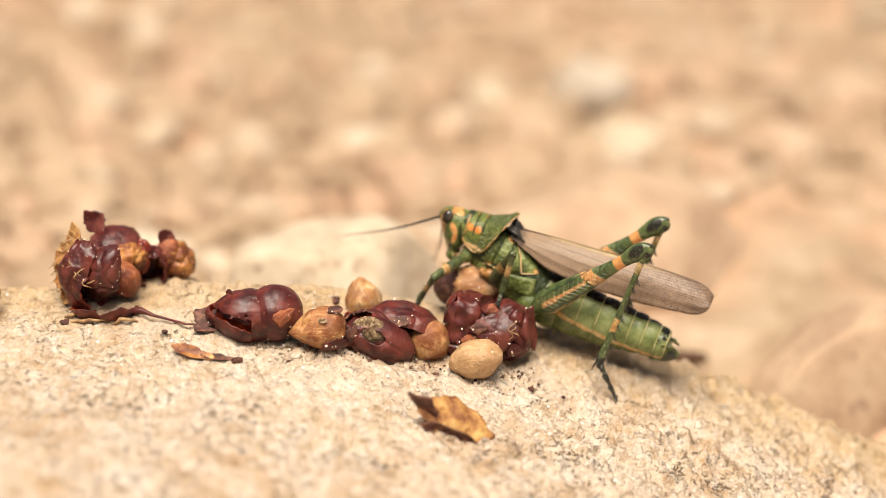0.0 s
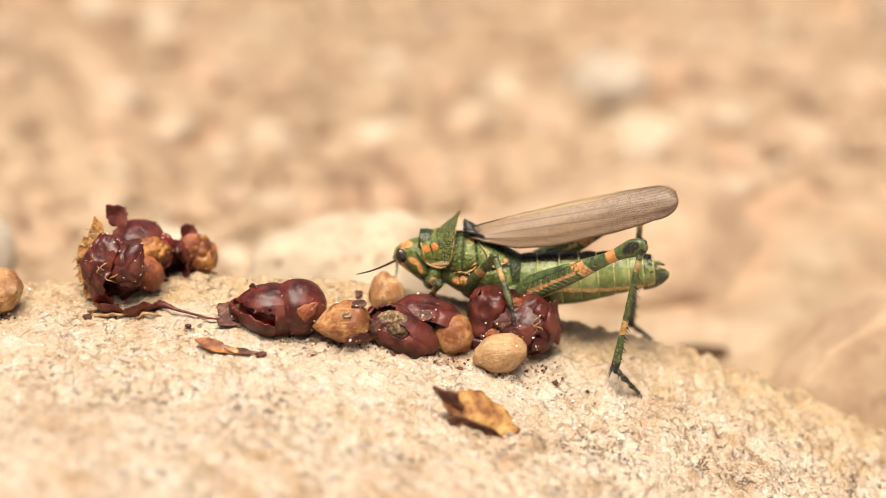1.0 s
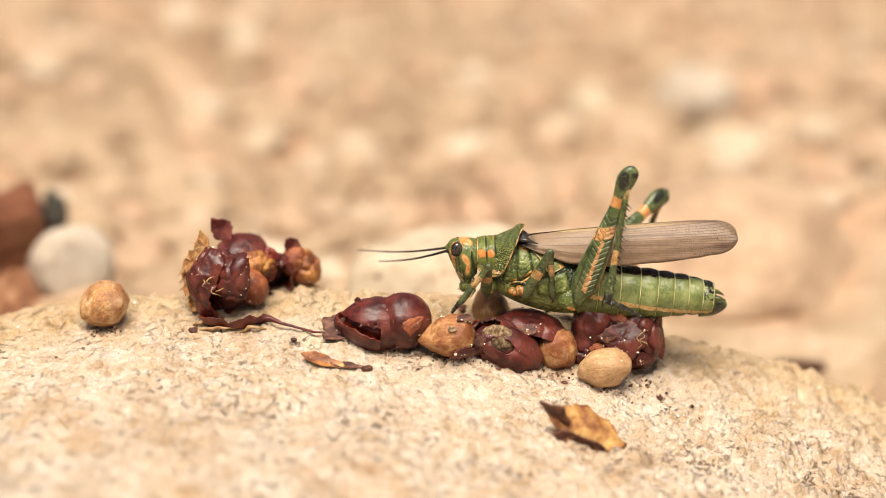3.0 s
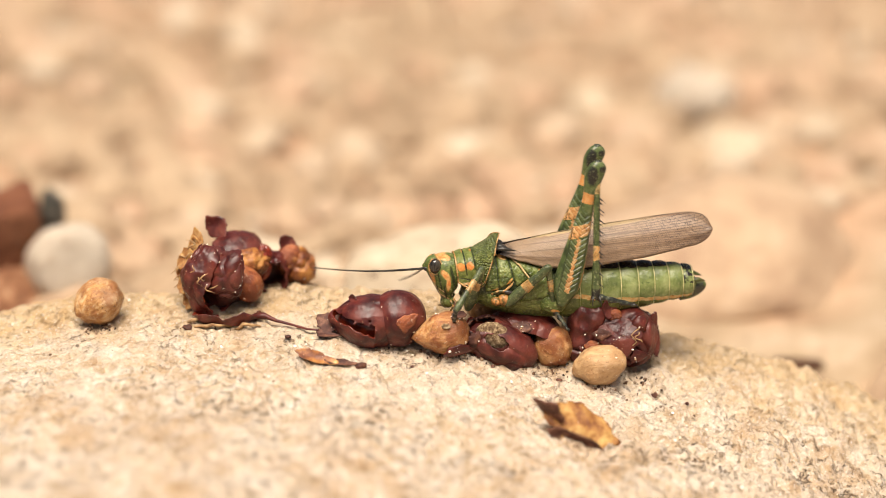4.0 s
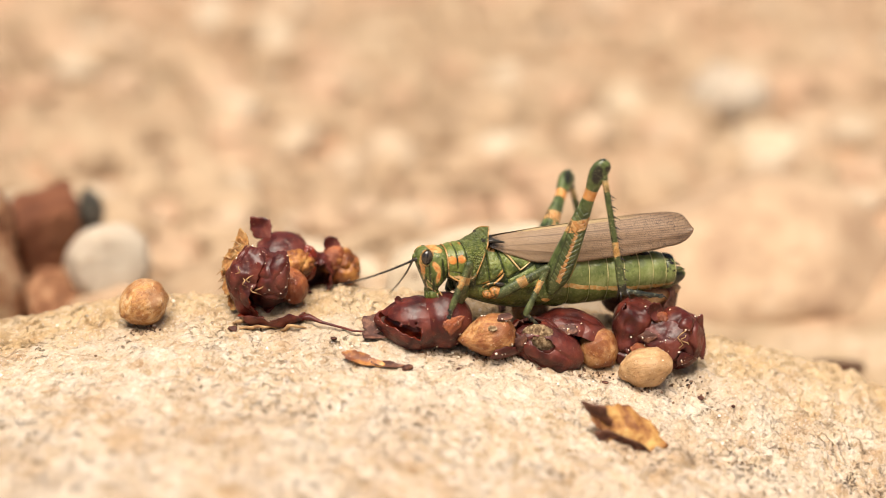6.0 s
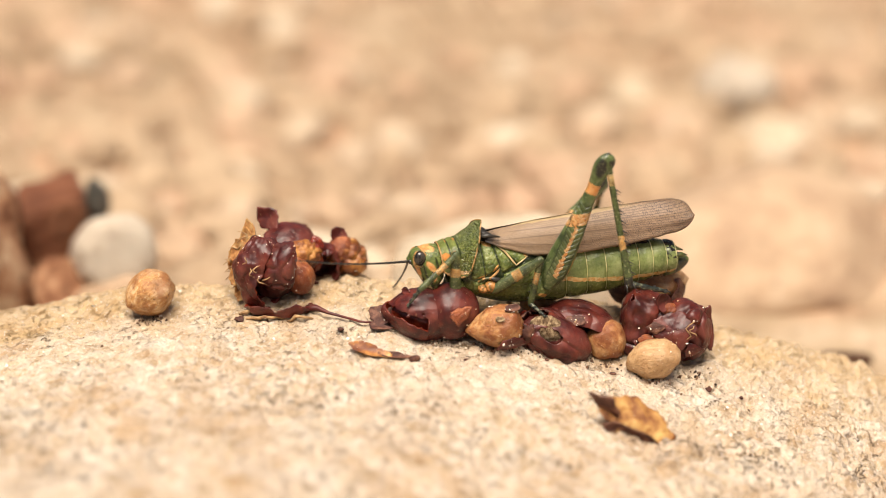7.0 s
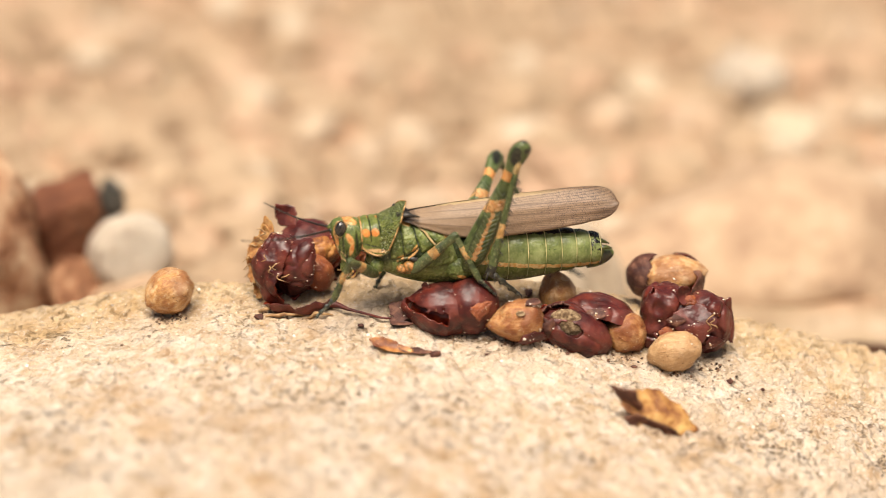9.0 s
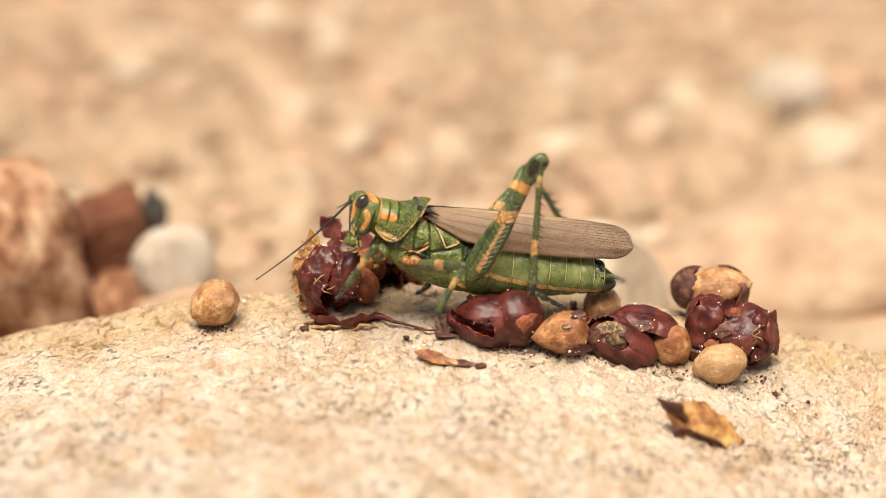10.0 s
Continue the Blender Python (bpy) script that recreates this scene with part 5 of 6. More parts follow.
def plate(corners, side, bulge=0.3, n=12):
    """A cushioned hard plate on the thorax's side between four corners in xz."""
    bm = bmesh.new()
    a, b, c, d = [Vector(q) for q in corners]
    grids = []
    for layer in (1, 0):
        grid = []
        for i in range(n + 1):
            u = i / n
            row = []
            for j in range(n + 1):
                v = j / n
                p = (a * (1 - u) + b * u) * (1 - v) + (d * (1 - u) + c * u) * v
                g = ((1 - abs(2 * u - 1) ** 5) * (1 - abs(2 * v - 1) ** 5)) ** 0.5
                y = thorax_side(p.x, p.y) + (0.06 + bulge * g + 0.05 * noise.noise(Vector((p.x, p.y, 0)) * 0.9) if layer else -0.4)
                row.append(bm.verts.new(Vector((p.x, side * y, p.y)) * MM))
            grid.append(row)
        grids.append(grid)
    for grid in grids:
        for i in range(n):
            for j in range(n):
                bm.faces.new((grid[i][j], grid[i + 1][j], grid[i + 1][j + 1], grid[i][j + 1]))
    o, w = grids
    rim = [(i, 0) for i in range(n)] + [(n, j) for j in range(n)] + [(i, n) for i in range(n, 0, -1)] + [(0, j) for j in range(n, 0, -1)]
    for (i, j), (i2, j2) in zip(rim, rim[1:] + rim[:1]):
        bm.faces.new((o[i][j], o[i2][j2], w[i2][j2], w[i][j]))
    bmesh.ops.recalc_face_normals(bm, faces=bm.faces)
    return bm


def ridge(places, side, r, lift=0.25):
    """A thin raised welt along places in xz on the thorax's side."""
    pts = []
    for (x0, z0), (x1, z1) in zip(places, places[1:]):
        for i in range(5):
            x, z = x0 + (x1 - x0) * i / 5, z0 + (z1 - z0) * i / 5
            pts.append(Vector((x, side * (thorax_side(x, z) + lift), z)) * MM)
    return tube(pts, [r * (0.55 + 0.45 * math.sin(math.pi * (i + 0.5) / len(pts))) for i in range(len(pts))], 6)


def saddle_point(u, top, low, half, slant, grow=0.0):
    """A place on the arch of the saddle; u runs from -1 to 1 over the back."""
    w = abs(u)
    shoulder = top - 2.3
    if w < 0.62:
        a = w / 0.62 * math.pi / 2
        y, z = (half + grow) * math.sin(a) ** 0.9, shoulder + (2.3 + grow) * math.cos(a) ** 0.85
    else:
        f = (w - 0.62) / 0.38
        y, z = half + grow + 0.10 * math.sin(f * math.pi) + 0.14 * f ** 4, shoulder + (low - shoulder) * f
    mid, h = (top + low) / 2, (top - low) / 2
    dx = slant * (z - mid) / h
    peak = max(0.0, slant - 0.75) * max(0.0, 1 - w / 0.3) ** 1.4
    return y * (1 if u > 0 else -1), z + 0.7 * peak, dx + 1.3 * peak


def saddle(stations, cols=56, thick=0.22):
    """An arched plate open below, with thickness."""
    bm = bmesh.new()
    grids = []
    for inner in (0, 1):
        grid = []
        for x, top, low, half, slant in stations:
            row = []
            for j in range(cols + 1):
                y, z, dx = saddle_point(2 * j / cols - 1, top, low, half, slant, -thick if inner else 0.0)
                bump = 0 if inner else 0.10 * noise.noise(Vector((x, y, z)) * 1.1)
                groove = 0.16 * math.exp(-((x + 5.8) / 0.16) ** 2) + 0.14 * math.exp(-((x + 4.25) / 0.16) ** 2)
                n = Vector((0, y, (z - top + 2.3) if z > top - 2.3 else 0)).normalized()
                row.append(bm.verts.new((Vector((x + dx, y, z)) + n * (bump - (0 if inner else groove))) * MM))
            grid.append(row)
        grids.append(grid)
    rows = len(stations) - 1
    for grid in grids:
        for i in range(rows):
            for j in range(cols):
                bm.faces.new((grid[i][j], grid[i + 1][j], grid[i + 1][j + 1], grid[i][j + 1]))
    o, w = grids
    rim = [(i, 0) for i in range(rows)] + [(rows, j) for j in range(cols)] + [(i, cols) for i in range(rows, 0, -1)] + [(0, j) for j in range(cols, 0, -1)]
    for (i, j), (i2, j2) in zip(rim, rim[1:] + rim[:1]):
        bm.faces.new((o[i][j], o[i2][j2], w[i2][j2], w[i][j]))
    bmesh.ops.recalc_face_normals(bm, faces=bm.faces)
    return bm


def build_body():
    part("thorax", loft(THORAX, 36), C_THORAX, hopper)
    plates = (("shoulder_plate", [(-2.6, -1.3), (-0.95, -0.95), (-0.5, -6.5), (-2.7, -6.9)]), ("shoulder_plate", [(-0.75, -0.9), (1.05, -0.85), (2.05, -5.0), (-0.3, -6.3)]), ("flank_plate", [(1.4, -1.2), (1.9, -1.5), (4.9, -5.0), (2.5, -6.0)]), ("flank_plate", [(2.1, -1.3), (6.6, -2.9), (7.5, -3.8), (5.2, -4.8)]), ("flank_plate", [(2.7, -6.3), (7.7, -4.6), (8.8, -8.2), (3.1, -8.9)]), ("breast_plate", [(-2.4, -7.4), (-0.9, -7.2), (-0.6, -9.6), (-2.4, -9.2)]))
    for s in (-1, 1):
        for name, corners in plates:
            part(name, plate(corners, s), C_PLATE, hopper)
        part("pale_welt", ridge([(1.3, -1.0), (3.2, -2.5), (4.9, -4.9), (7.7, -3.6)], s, 0.17), C_CREAM, hopper, "cream welt on the flank")
        part("orange_welt", ridge([(-1.8, -7.2), (-0.8, -6.7), (0.5, -6.6), (1.5, -5.7), (2.2, -4.9)], s, 0.24, 0.3), C_RIM, hopper, "orange welt over the leg socket")
        part("dark_knob", rough_ball((0.9, 0.45, 0.45), 8, 0.12, 1, 3), C_BLACK, hopper, "black knob at the leg socket", pose(1.2 * MM, s * 4.35 * MM, -6.9 * MM, 0, 15, 0))
        ring = [Vector((9.0 + 0.75 * math.cos(i * 0.4), s * 4.0, -10.3 + 0.42 * math.sin(i * 0.4))) * MM for i in range(16)]
        part("breathing_hole", tube(ring, [0.14] * 16, 6), C_RIM, hopper, "pale ring of a breathing hole")
        part("hip_joint", rough_ball((2.3, 1.5, 2.0), 3, 0.06, 2, 3), C_PLATE, hopper, at=pose(8.9 * MM, s * 3.6 * MM, -9.6 * MM))
        part("mid_hip", rough_ball((1.15, 1.0, 1.0), 4, 0.08, 1.2, 3), C_SOCKET, hopper, at=pose(0.3 * MM, s * 4.1 * MM, -8.2 * MM), label="orange leg socket")
        part("mid_hip", rough_ball((0.95, 0.85, 0.75), 14, 0.08, 1.2, 3), C_SOCKET, hopper, at=pose(-1.0 * MM, s * 4.0 * MM, -8.5 * MM, 0, 30, 0), label="orange leg socket")
        hollow = [Vector((-0.2 + 1.9 * math.cos(i * 0.37), s * (thorax_side(-0.2 + 1.9 * math.cos(i * 0.37), -8.3 + 1.45 * math.sin(i * 0.37)) + 0.12), -8.3 + 1.45 * math.sin(i * 0.37))) * MM for i in range(15)]
        part("socket_rim", tube(hollow, [0.1 + 0.06 * math.sin(i * 0.9) for i in range(15)], 6), C_RIM, hopper, "pale rim round the leg socket")
        part("fore_hip", rough_ball((1.2, 1.0, 1.5), 5, 0.1, 1.4, 3), C_PLATE, hopper, at=pose(-5.0 * MM, s * 2.5 * MM, -8.2 * MM))
    # pronotum: a saddle with a raised, pointed rear lobe
    pr = smooth_stations([(-7.4, -0.45, -4.5, 2.9, 0.0), (-6.3, -0.2, -5.3, 3.25, 0.1), (-4.8, -0.2, -5.8, 3.65, 0.3), (-3.4, 0.25, -5.75, 3.95, 0.7), (-2.2, 0.9, -5.3, 4.15, 1.1), (-1.5, 1.5, -4.7, 4.2, 1.4)], 46)
    PARTS["pronotum"] = part("pronotum", saddle(pr), C_PRON, hopper, "green saddle with orange spots and pale rim")

    def edge(st, r, grow=0.05):
        pts = []
        for j in range(61):
            y, z, dx = saddle_point(j / 30 - 1, *st[1:], grow)
            pts.append(Vector((st[0] + dx, y, z)) * MM)
        return tube(pts, [r] * 61, 7)

    part("rear_rim", edge(pr[-1], 0.11), C_RIM, PARTS["pronotum"], "pale orange rear rim")
    part("front_rim", edge(pr[1], 0.14), C_RIM, PARTS["pronotum"], "pale orange front rim")
    for s in (-1, 1):
        hem = []
        for st in pr:
            y, z, dx = saddle_point(s, *st[1:])
            hem.append(Vector((st[0] + dx, y, z)) * MM)
        part("hem", tube(hem, [0.16] * len(hem), 7), C_RIM, PARTS["pronotum"], "pale orange lower hem")
    part("neck_bristles", merge([tube([Vector((-1.2, y, 0.5)) * MM, Vector((0.6, y * 1.1, 0.5 - n * 0.12)) * MM, Vector((2.6, y * 1.2, 0.1 - n * 0.3)) * MM], [0.42, 0.36, 0.08], 6) for n, y in enumerate((-2.6, -1.9, -1.0, 0.0, 1.0, 1.9, 2.6))]), C_BLACK, hopper, "black wing roots")
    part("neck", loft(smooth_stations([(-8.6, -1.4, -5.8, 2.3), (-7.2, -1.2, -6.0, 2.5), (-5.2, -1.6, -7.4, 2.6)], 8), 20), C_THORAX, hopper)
    # head: upright, its face slanting back towards the mouth
    hd = smooth_stations([(-11.5, -1.6, -8.2, 1.0, -1.1), (-11.2, -1.0, -8.8, 1.7, -1.15), (-10.5, -0.2, -9.1, 2.4, -1.0), (-9.7, -0.1, -8.8, 2.8, -0.5), (-8.7, -0.15, -7.6, 2.95, 0.1), (-7.4, -0.6, -6.4, 2.6, 0.2)], 24)
    PARTS["head"] = part("head", loft(hd, 36, 2.4), C_HEAD, hopper, "green head with orange cheeks")
    for s in (-1, 1):
        part("eye", rough_ball((1.03, 0.8, 1.28), 1, 0.0, 3, 4), C_EYE, PARTS["head"], "glossy dark brown eye", pose(-10.75 * MM, s * 2.0 * MM, (-1.3 - 0.3 * (s + 1)) * MM, 0, 14, 0))
        rim = [Vector((1.1 * math.cos(i * 0.35), s * (0.12 - 0.25 * math.sin(i * 0.35)), 1.38 * math.sin(i * 0.35))) * MM for i in range(19)]
        part("eye_rim", tube(rim, [0.15] * 19, 6), C_RIM, PARTS["head"], "", pose(-10.75 * MM, s * 1.95 * MM, (-1.3 - 0.3 * (s + 1)) * MM, 0, 14, 0))
        part("cheek", moved(rough_ball((1.2, 0.5, 2.2), 12, 0.06, 2, 4), pose(-9.3 * MM, s * 2.5 * MM, -4.2 * MM, 0, -6, 0)), C_HEAD, PARTS["head"])
        part("mandible", rough_ball((1.0, 0.8, 1.1), 6 + s, 0.1, 1.5, 3), C_HEAD, PARTS["head"], "", pose(-9.6 * MM, s * 1.4 * MM, -8.3 * MM))
        for n, (x0, dx) in enumerate(((-9.3, 0.8), (-8.7, 1.5))):
            pts = [Vector((x0, s * 1.9, -7.8)) * MM, Vector((x0 + 0.1 + dx * 0.3, s * 2.5, -8.8)) * MM, Vector((x0 - 0.5 + dx * 0.2, s * 2.5, -9.8)) * MM, Vector((x0 - 1.3, s * 2.2, -10.2)) * MM, Vector((x0 - 1.9, s * 1.9, -10.0)) * MM]
            part("palp", tube(pts, [0.2, 0.21, 0.17, 0.18, 0.1], 7), C_RIM, PARTS["head"], "cream mouth feeler")
    part("lip", rough_ball((0.7, 1.2, 1.0), 9, 0.05, 2, 3), C_HEAD, PARTS["head"], "", pose(-10.2 * MM, 0, -8.8 * MM))
    part("brow", rough_ball((0.7, 0.6, 0.5), 10, 0.05, 2, 3), C_HEAD, PARTS["head"], "", pose(-12.1 * MM, 0, -1.5 * MM))
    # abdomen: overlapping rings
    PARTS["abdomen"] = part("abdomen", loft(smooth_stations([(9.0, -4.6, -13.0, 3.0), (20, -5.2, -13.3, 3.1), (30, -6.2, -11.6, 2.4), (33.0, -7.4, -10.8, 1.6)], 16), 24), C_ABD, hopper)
    edges = [9.8, 13.2, 17.0, 20.4, 23.5, 26.3, 28.9, 31.4, 33.2]

    def size(x):
        f = (x - 9.0) / 25.0
        return -3.9 - 1.9 * f ** 1.6 - 0.5 * max(0, f - 0.8) * 5, -13.1 + 2.5 * f ** 2.2, 3.75 - 1.5 * f ** 1.8

    for a, b in zip(edges, edges[1:]):
        st = []
        for i in range(7):
            u = i / 6
            x = a + (b - a + 0.5) * u
            t, l, h = size(x)
            g = 0.42 * math.sin(u * math.pi * 0.85) + 0.05 * u
            st.append((x, t + g, l - g, h + g))
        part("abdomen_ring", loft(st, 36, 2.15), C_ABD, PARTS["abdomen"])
        t, l, h = size(b)
        part("ring_edge", loft([(b + 0.05, t + 0.05, l - 0.05, h + 0.05), (b + 0.2, t + 0.27, l - 0.27, h + 0.27), (b + 0.42, t + 0.27, l - 0.27, h + 0.27), (b + 0.55, t - 0.1, l + 0.1, h - 0.1)], 36, 2.15), C_BAND, PARTS["abdomen"], "pale yellow-green ring edge")
    part("tail_plate", loft(smooth_stations([(31.6, -6.4, -11.6, 2.1), (33.2, -6.9, -11.2, 1.9), (34.2, -7.8, -10.2, 1.2), (34.6, -8.4, -9.6, 0.5)], 10), 20), C_ABD, PARTS["abdomen"])
    part("tail_tip", loft(smooth_stations([(31.6, -9.0, -12.0, 1.7), (33.4, -8.9, -11.8, 1.5), (34.9, -8.8, -11.2, 1.25), (35.9, -8.9, -10.4, 0.9), (36.3, -9.2, -9.9, 0.4)], 12), 20), C_TAIL, PARTS["abdomen"], "blunt dark-tipped tail")
    for s in (-1, 1):
        part("tail_horn", tube([Vector((33.2, s * 1.5, -7.9)) * MM, Vector((34.6, s * 1.6, -7.9)) * MM, Vector((35.8, s * 1.2, -8.3)) * MM], [0.5, 0.42, 0.08], 8), C_TAIL, PARTS["abdomen"], "small dark horn at the tail")
    for s in (-1, 1):
        PARTS["wing" + str(s)] = part("wing", wing_mesh(s), C_WING, hopper, "brown net-veined folded wing")


def hind_leg(side):
    """Thigh and shin with spines and foot; each lies along +x from its joint, the shin's spines on +z."""
    prof = [(-1.2, 0.9, -0.9, 0.7), (0.2, 1.7, -1.7, 1.0), (2.0, 2.5, -2.6, 1.3), (5.0, 2.5, -2.7, 1.35), (9.0, 2.05, -2.3, 1.15), (13.0, 1.55, -1.75, 0.95), (17.0, 1.15, -1.25, 0.85), (19.2, 1.15, -1.0, 0.95), (21.2, 1.45, -1.35, 1.05), (22.8, 1.1, -1.4, 0.9), (23.6, 0.4, -0.8, 0.5)]
    prof = [(x * 1.06, t * (0.88 if x < 18 else 1.15), l * (0.88 if x < 18 else 1.15), w) for x, t, l, w in prof]
    femur = part("hind_thigh", loft(smooth_stations(prof, 46), 26, 2.3), C_FEMUR, hopper, "green thigh with orange bands and herringbone ridges")
    part("knee_cap", rough_ball((1.3, 0.95, 1.0), 3, 0.04, 2, 3), C_BLACK, femur, "black knee", pose(22.9 * MM, 0, 0.25 * MM))
    sh = [(-0.8, 0.7, -0.5, 0.5), (0.6, 0.75, -0.65, 0.6), (2.0, 0.6, -0.55, 0.5), (8.0, 0.55, -0.5, 0.48), (16.0, 0.6, -0.55, 0.5), (20.5, 0.8, -0.7, 0.6), (22.6, 0.75, -0.7, 0.6), (23.2, 0.3, -0.3, 0.3)]
    tibia = part("hind_shin", loft(smooth_stations(sh, 30), 14), C_TIBIA, hopper, "green shin with cream and orange bands")
    sm = None
    for row in (-1, 1):
        for n in range(9):
            x = 6.0 + n * 1.85 + 0.4 * row
            ln = 1.1 + 0.05 * n
            at = Matrix.Translation(Vector((x, row * 0.3, 0.4)) * MM) @ Euler((radians(-22 * row), radians(38), 0)).to_matrix().to_4x4()
            if sm is None:
                ob = part("spine", spine_mesh(1.3), C_BLACK, tibia, "", at)
                sm = ob.data
            else:
                ob = new("spine", sm)
                ob.parent, ob.matrix_basis = tibia, at
    spur = [tube([Vector((22.6, y, z)) * MM, Vector((24.2, y * 2.0, z * 1.5)) * MM], [0.2, 0.04], 6) for y in (-0.5, 0.5) for z in (-0.5, 0.6)]
    part("spurs", merge(spur), C_BLACK, tibia, "black spurs")
    tarsus = foot(8.2, 0.55)
    return femur, tibia, tarsus


def foot(length, r):
    """A jointed foot along +x with pads and two claws."""
    st = []
    n = 26
    for i in range(n + 1):
        u = i / n
        w = r * (0.75 + 0.35 * abs(math.sin(u * math.pi * 3.0 + 0.3))) * (1.05 - 0.35 * u)
        st.append((u * length * 0.86, w * 0.8, -w * (1.0 + 0.35 * (math.sin(u * math.pi * 6) > 0.5)), w))
    tarsus = part("foot", loft(st, 12, 2.0), C_TARSUS, hopper, "dark jointed foot")
    for s in (-1, 1):
        pts = [Vector((length * 0.84, s * 0.15, 0.0)) * MM, Vector((length * 0.94, s * 0.45 * r * 2, 0.35 * r)) * MM, Vector((length * 1.02, s * 0.65 * r * 2, -0.5 * r)) * MM]
        part("claw", tube(pts, [0.3 * r, 0.22 * r, 0.05], 6), C_BLACK, tarsus)
    part("pad", rough_ball((0.5 * r * 2, 0.4 * r * 2, 0.3 * r * 2), 2, 0.05, 1, 2), C_TARSUS, tarsus, "", pose(length * 0.88 * MM, 0, -0.2 * r * MM))
    return tarsus


def small_leg(l1, l2):
    up = part("thigh", loft(smooth_stations([(-0.9, 0.5, -0.5, 0.45), (0.4, 0.95, -0.9, 0.7), (l1 * 0.35, 1.0, -0.95, 0.75), (l1 * 0.8, 0.75, -0.75, 0.62), (l1, 0.75, -0.75, 0.62), (l1 + 0.6, 0.4, -0.4, 0.35)], 20), 16), C_LIMB_UP, hopper, "green thigh with an orange band")
    low = part("shin", loft(smooth_stations([(-0.5, 0.5, -0.5, 0.4), (0.6, 0.6, -0.58, 0.5), (l2 * 0.5, 0.5, -0.5, 0.45), (l2 * 0.9, 0.6, -0.58, 0.5), (l2 + 0.3, 0.4, -0.4, 0.35)], 18), 14), C_LIMB_LOW, hopper, "green shin with an orange band")
    for n in range(4):
        ob = part("spine", spine_mesh(0.55), C_BLACK, low, "", pose((l2 * (0.45 + 0.14 * n)) * MM, 0, -0.35 * MM, 180, 0, 0))
    return up, low, foot(4.4, 0.42)


def antenna(side):
    pts, rad = [], []
    for i in range(25):
        u = i / 24
        pts.append(Vector((21.0 * u, 0.0, 0.6 * math.sin(u * math.pi) - 0.1)) * MM)
        rad.append(0.22 * (1 - 0.6 * u) * (1.0 + 0.1 * (i % 2)))
    ob = part("antenna", tube(pts, rad, 8), C_BLACK, PARTS["head"], "thin dark jointed antenna")
    part("antenna_base", rough_ball((0.55, 0.45, 0.45), 2, 0.0, 1, 2), C_BLACK, ob)
    return ob


build_body()
HIP = {"hind": (10.3, 5.0, -8.3), "mid": (1.2, 4.5, -8.6), "fore": (-5.6, 3.3, -9.2)}
LEG = {"hind": (24.3, 22.6, 8.2), "mid": (9.0, 8.4, 4.4), "fore": (7.5, 8.1, 4.4)}
LEGS = {(n, s): hind_leg(s) if n == "hind" else small_leg(LEG[n][0], LEG[n][1]) for n in ("hind", "mid", "fore") for s in (-1, 1)}
FEELERS = {s: antenna(s) for s in (-1, 1)}


# ---- movement ----
# body: seconds, place in millimetres, heading, tail-down tilt
BODY = [
    (0, 36.36, 18, 12.39, -16, 27.98), (0.2, 33.3, 17.8, 12.7, -13.6, 23.5), (0.4, 30.3, 17.6, 13, -11.2, 15), (0.5, 28.65, 17.5, 13.17, -10, 9.14), (1, 24.14, 16.5, 11.82, -3, 7.9), (1.25, 23.1, 16.2, 12.2, -1.5, 4.8),
    (1.5, 22.06, 16, 12.52, 0, 11.02), (2, 18.19, 12.5, 14.17, 0, 7.88), (2.5, 15.27, 10.5, 15.05, 0, 6.3),
    (3, 14.74, 9, 15.68, 0, 3.68), (4.5, 7.76, 7.5, 13.49, 13, -1.77), (5, 3.44, 7.5, 15.59, 17, 4.42),
    (5.5, 2.4, 7.5, 16.05, 17, 0.74), (7, -0.45, 7.5, 15.06, 12, -3.18), (7.5, 1.56, 7.5, 16.02, 13, 4.53),
    (8, -4.35, 7.5, 16.75, 14, 1.74), (8.5, -11.33, 7.5, 16.64, 12, -4.76), (9, -17, 7, 18.07, 9, -1.62),
    (9.5, -20.42, 7, 21.24, 8, 15.35), (10, -21.22, 7, 21.28, 8, 15.35),
]
# wings: seconds, tilt, shift along and up in millimetres
WING_TILT = [
    (0, -12.13, 0, 0), (0.5, -12.36, 0, 0), (1, -18.31, 0, 0), (1.2, -18, 0, 0),
    (1.5, -16.5, 0, 0), (2, -7.98, 0, 0), (2.5, -7.2, 0, 0),
    (3, -4.55, 0, 0), (4.5, -2.81, 0, 0), (5, -1.19, 0, 0),
    (5.5, 4.03, 0, 0), (7, 0.75, 0, 0), (7.5, 0, 0, 0),
    (8, -0.34, 0, 0), (8.5, -1.27, 0, 0), (9, 1.35, 0, 0),
    (9.5, -1.81, 0, 0), (10, -2.1, 0, 0),
]
PRON_TILT = [
    (0, -13.7), (0.5, -19.3), (1, -23.8), (1.25, -16.5),
    (1.5, -18.2), (2, -8.7), (2.5, -5),
    (3, -4.8), (4.5, -5.1), (5, 0.4),
    (5.5, 2.3), (7, -6), (7.5, 0),
    (8, -0.1), (8.5, -9.3), (9, 0.6),
    (9.5, 3.3), (10, 3.7),
]
HEAD_TILT = [
    (0, -23.7), (0.5, -33.4), (1, -41.3), (1.25, -31.5),
    (1.5, -31.5), (2, -15), (2.5, -8.6),
    (3, -8.3), (4.5, -8.8), (5, 0.6),
    (5.5, 4), (7, -10.4), (7.5, 0),
    (8, -0.2), (8.5, -16.1), (9, 1),
    (9.5, 5.7), (10, 6.3),
]
ABD_TILT = [
    (0, -10.9), (0.5, -6.5), (1, -14),
    (1.5, -9.7), (2, 0.6), (2.5, -1.2),
    (3, 1.1), (4.5, -1), (5, 0.8),
    (5.5, 5), (7, -0.4), (7.5, -0.3),
    (8, -0.8), (8.5, -1.5), (9, 2.2),
    (9.5, -5.1), (10, -6.6),
]
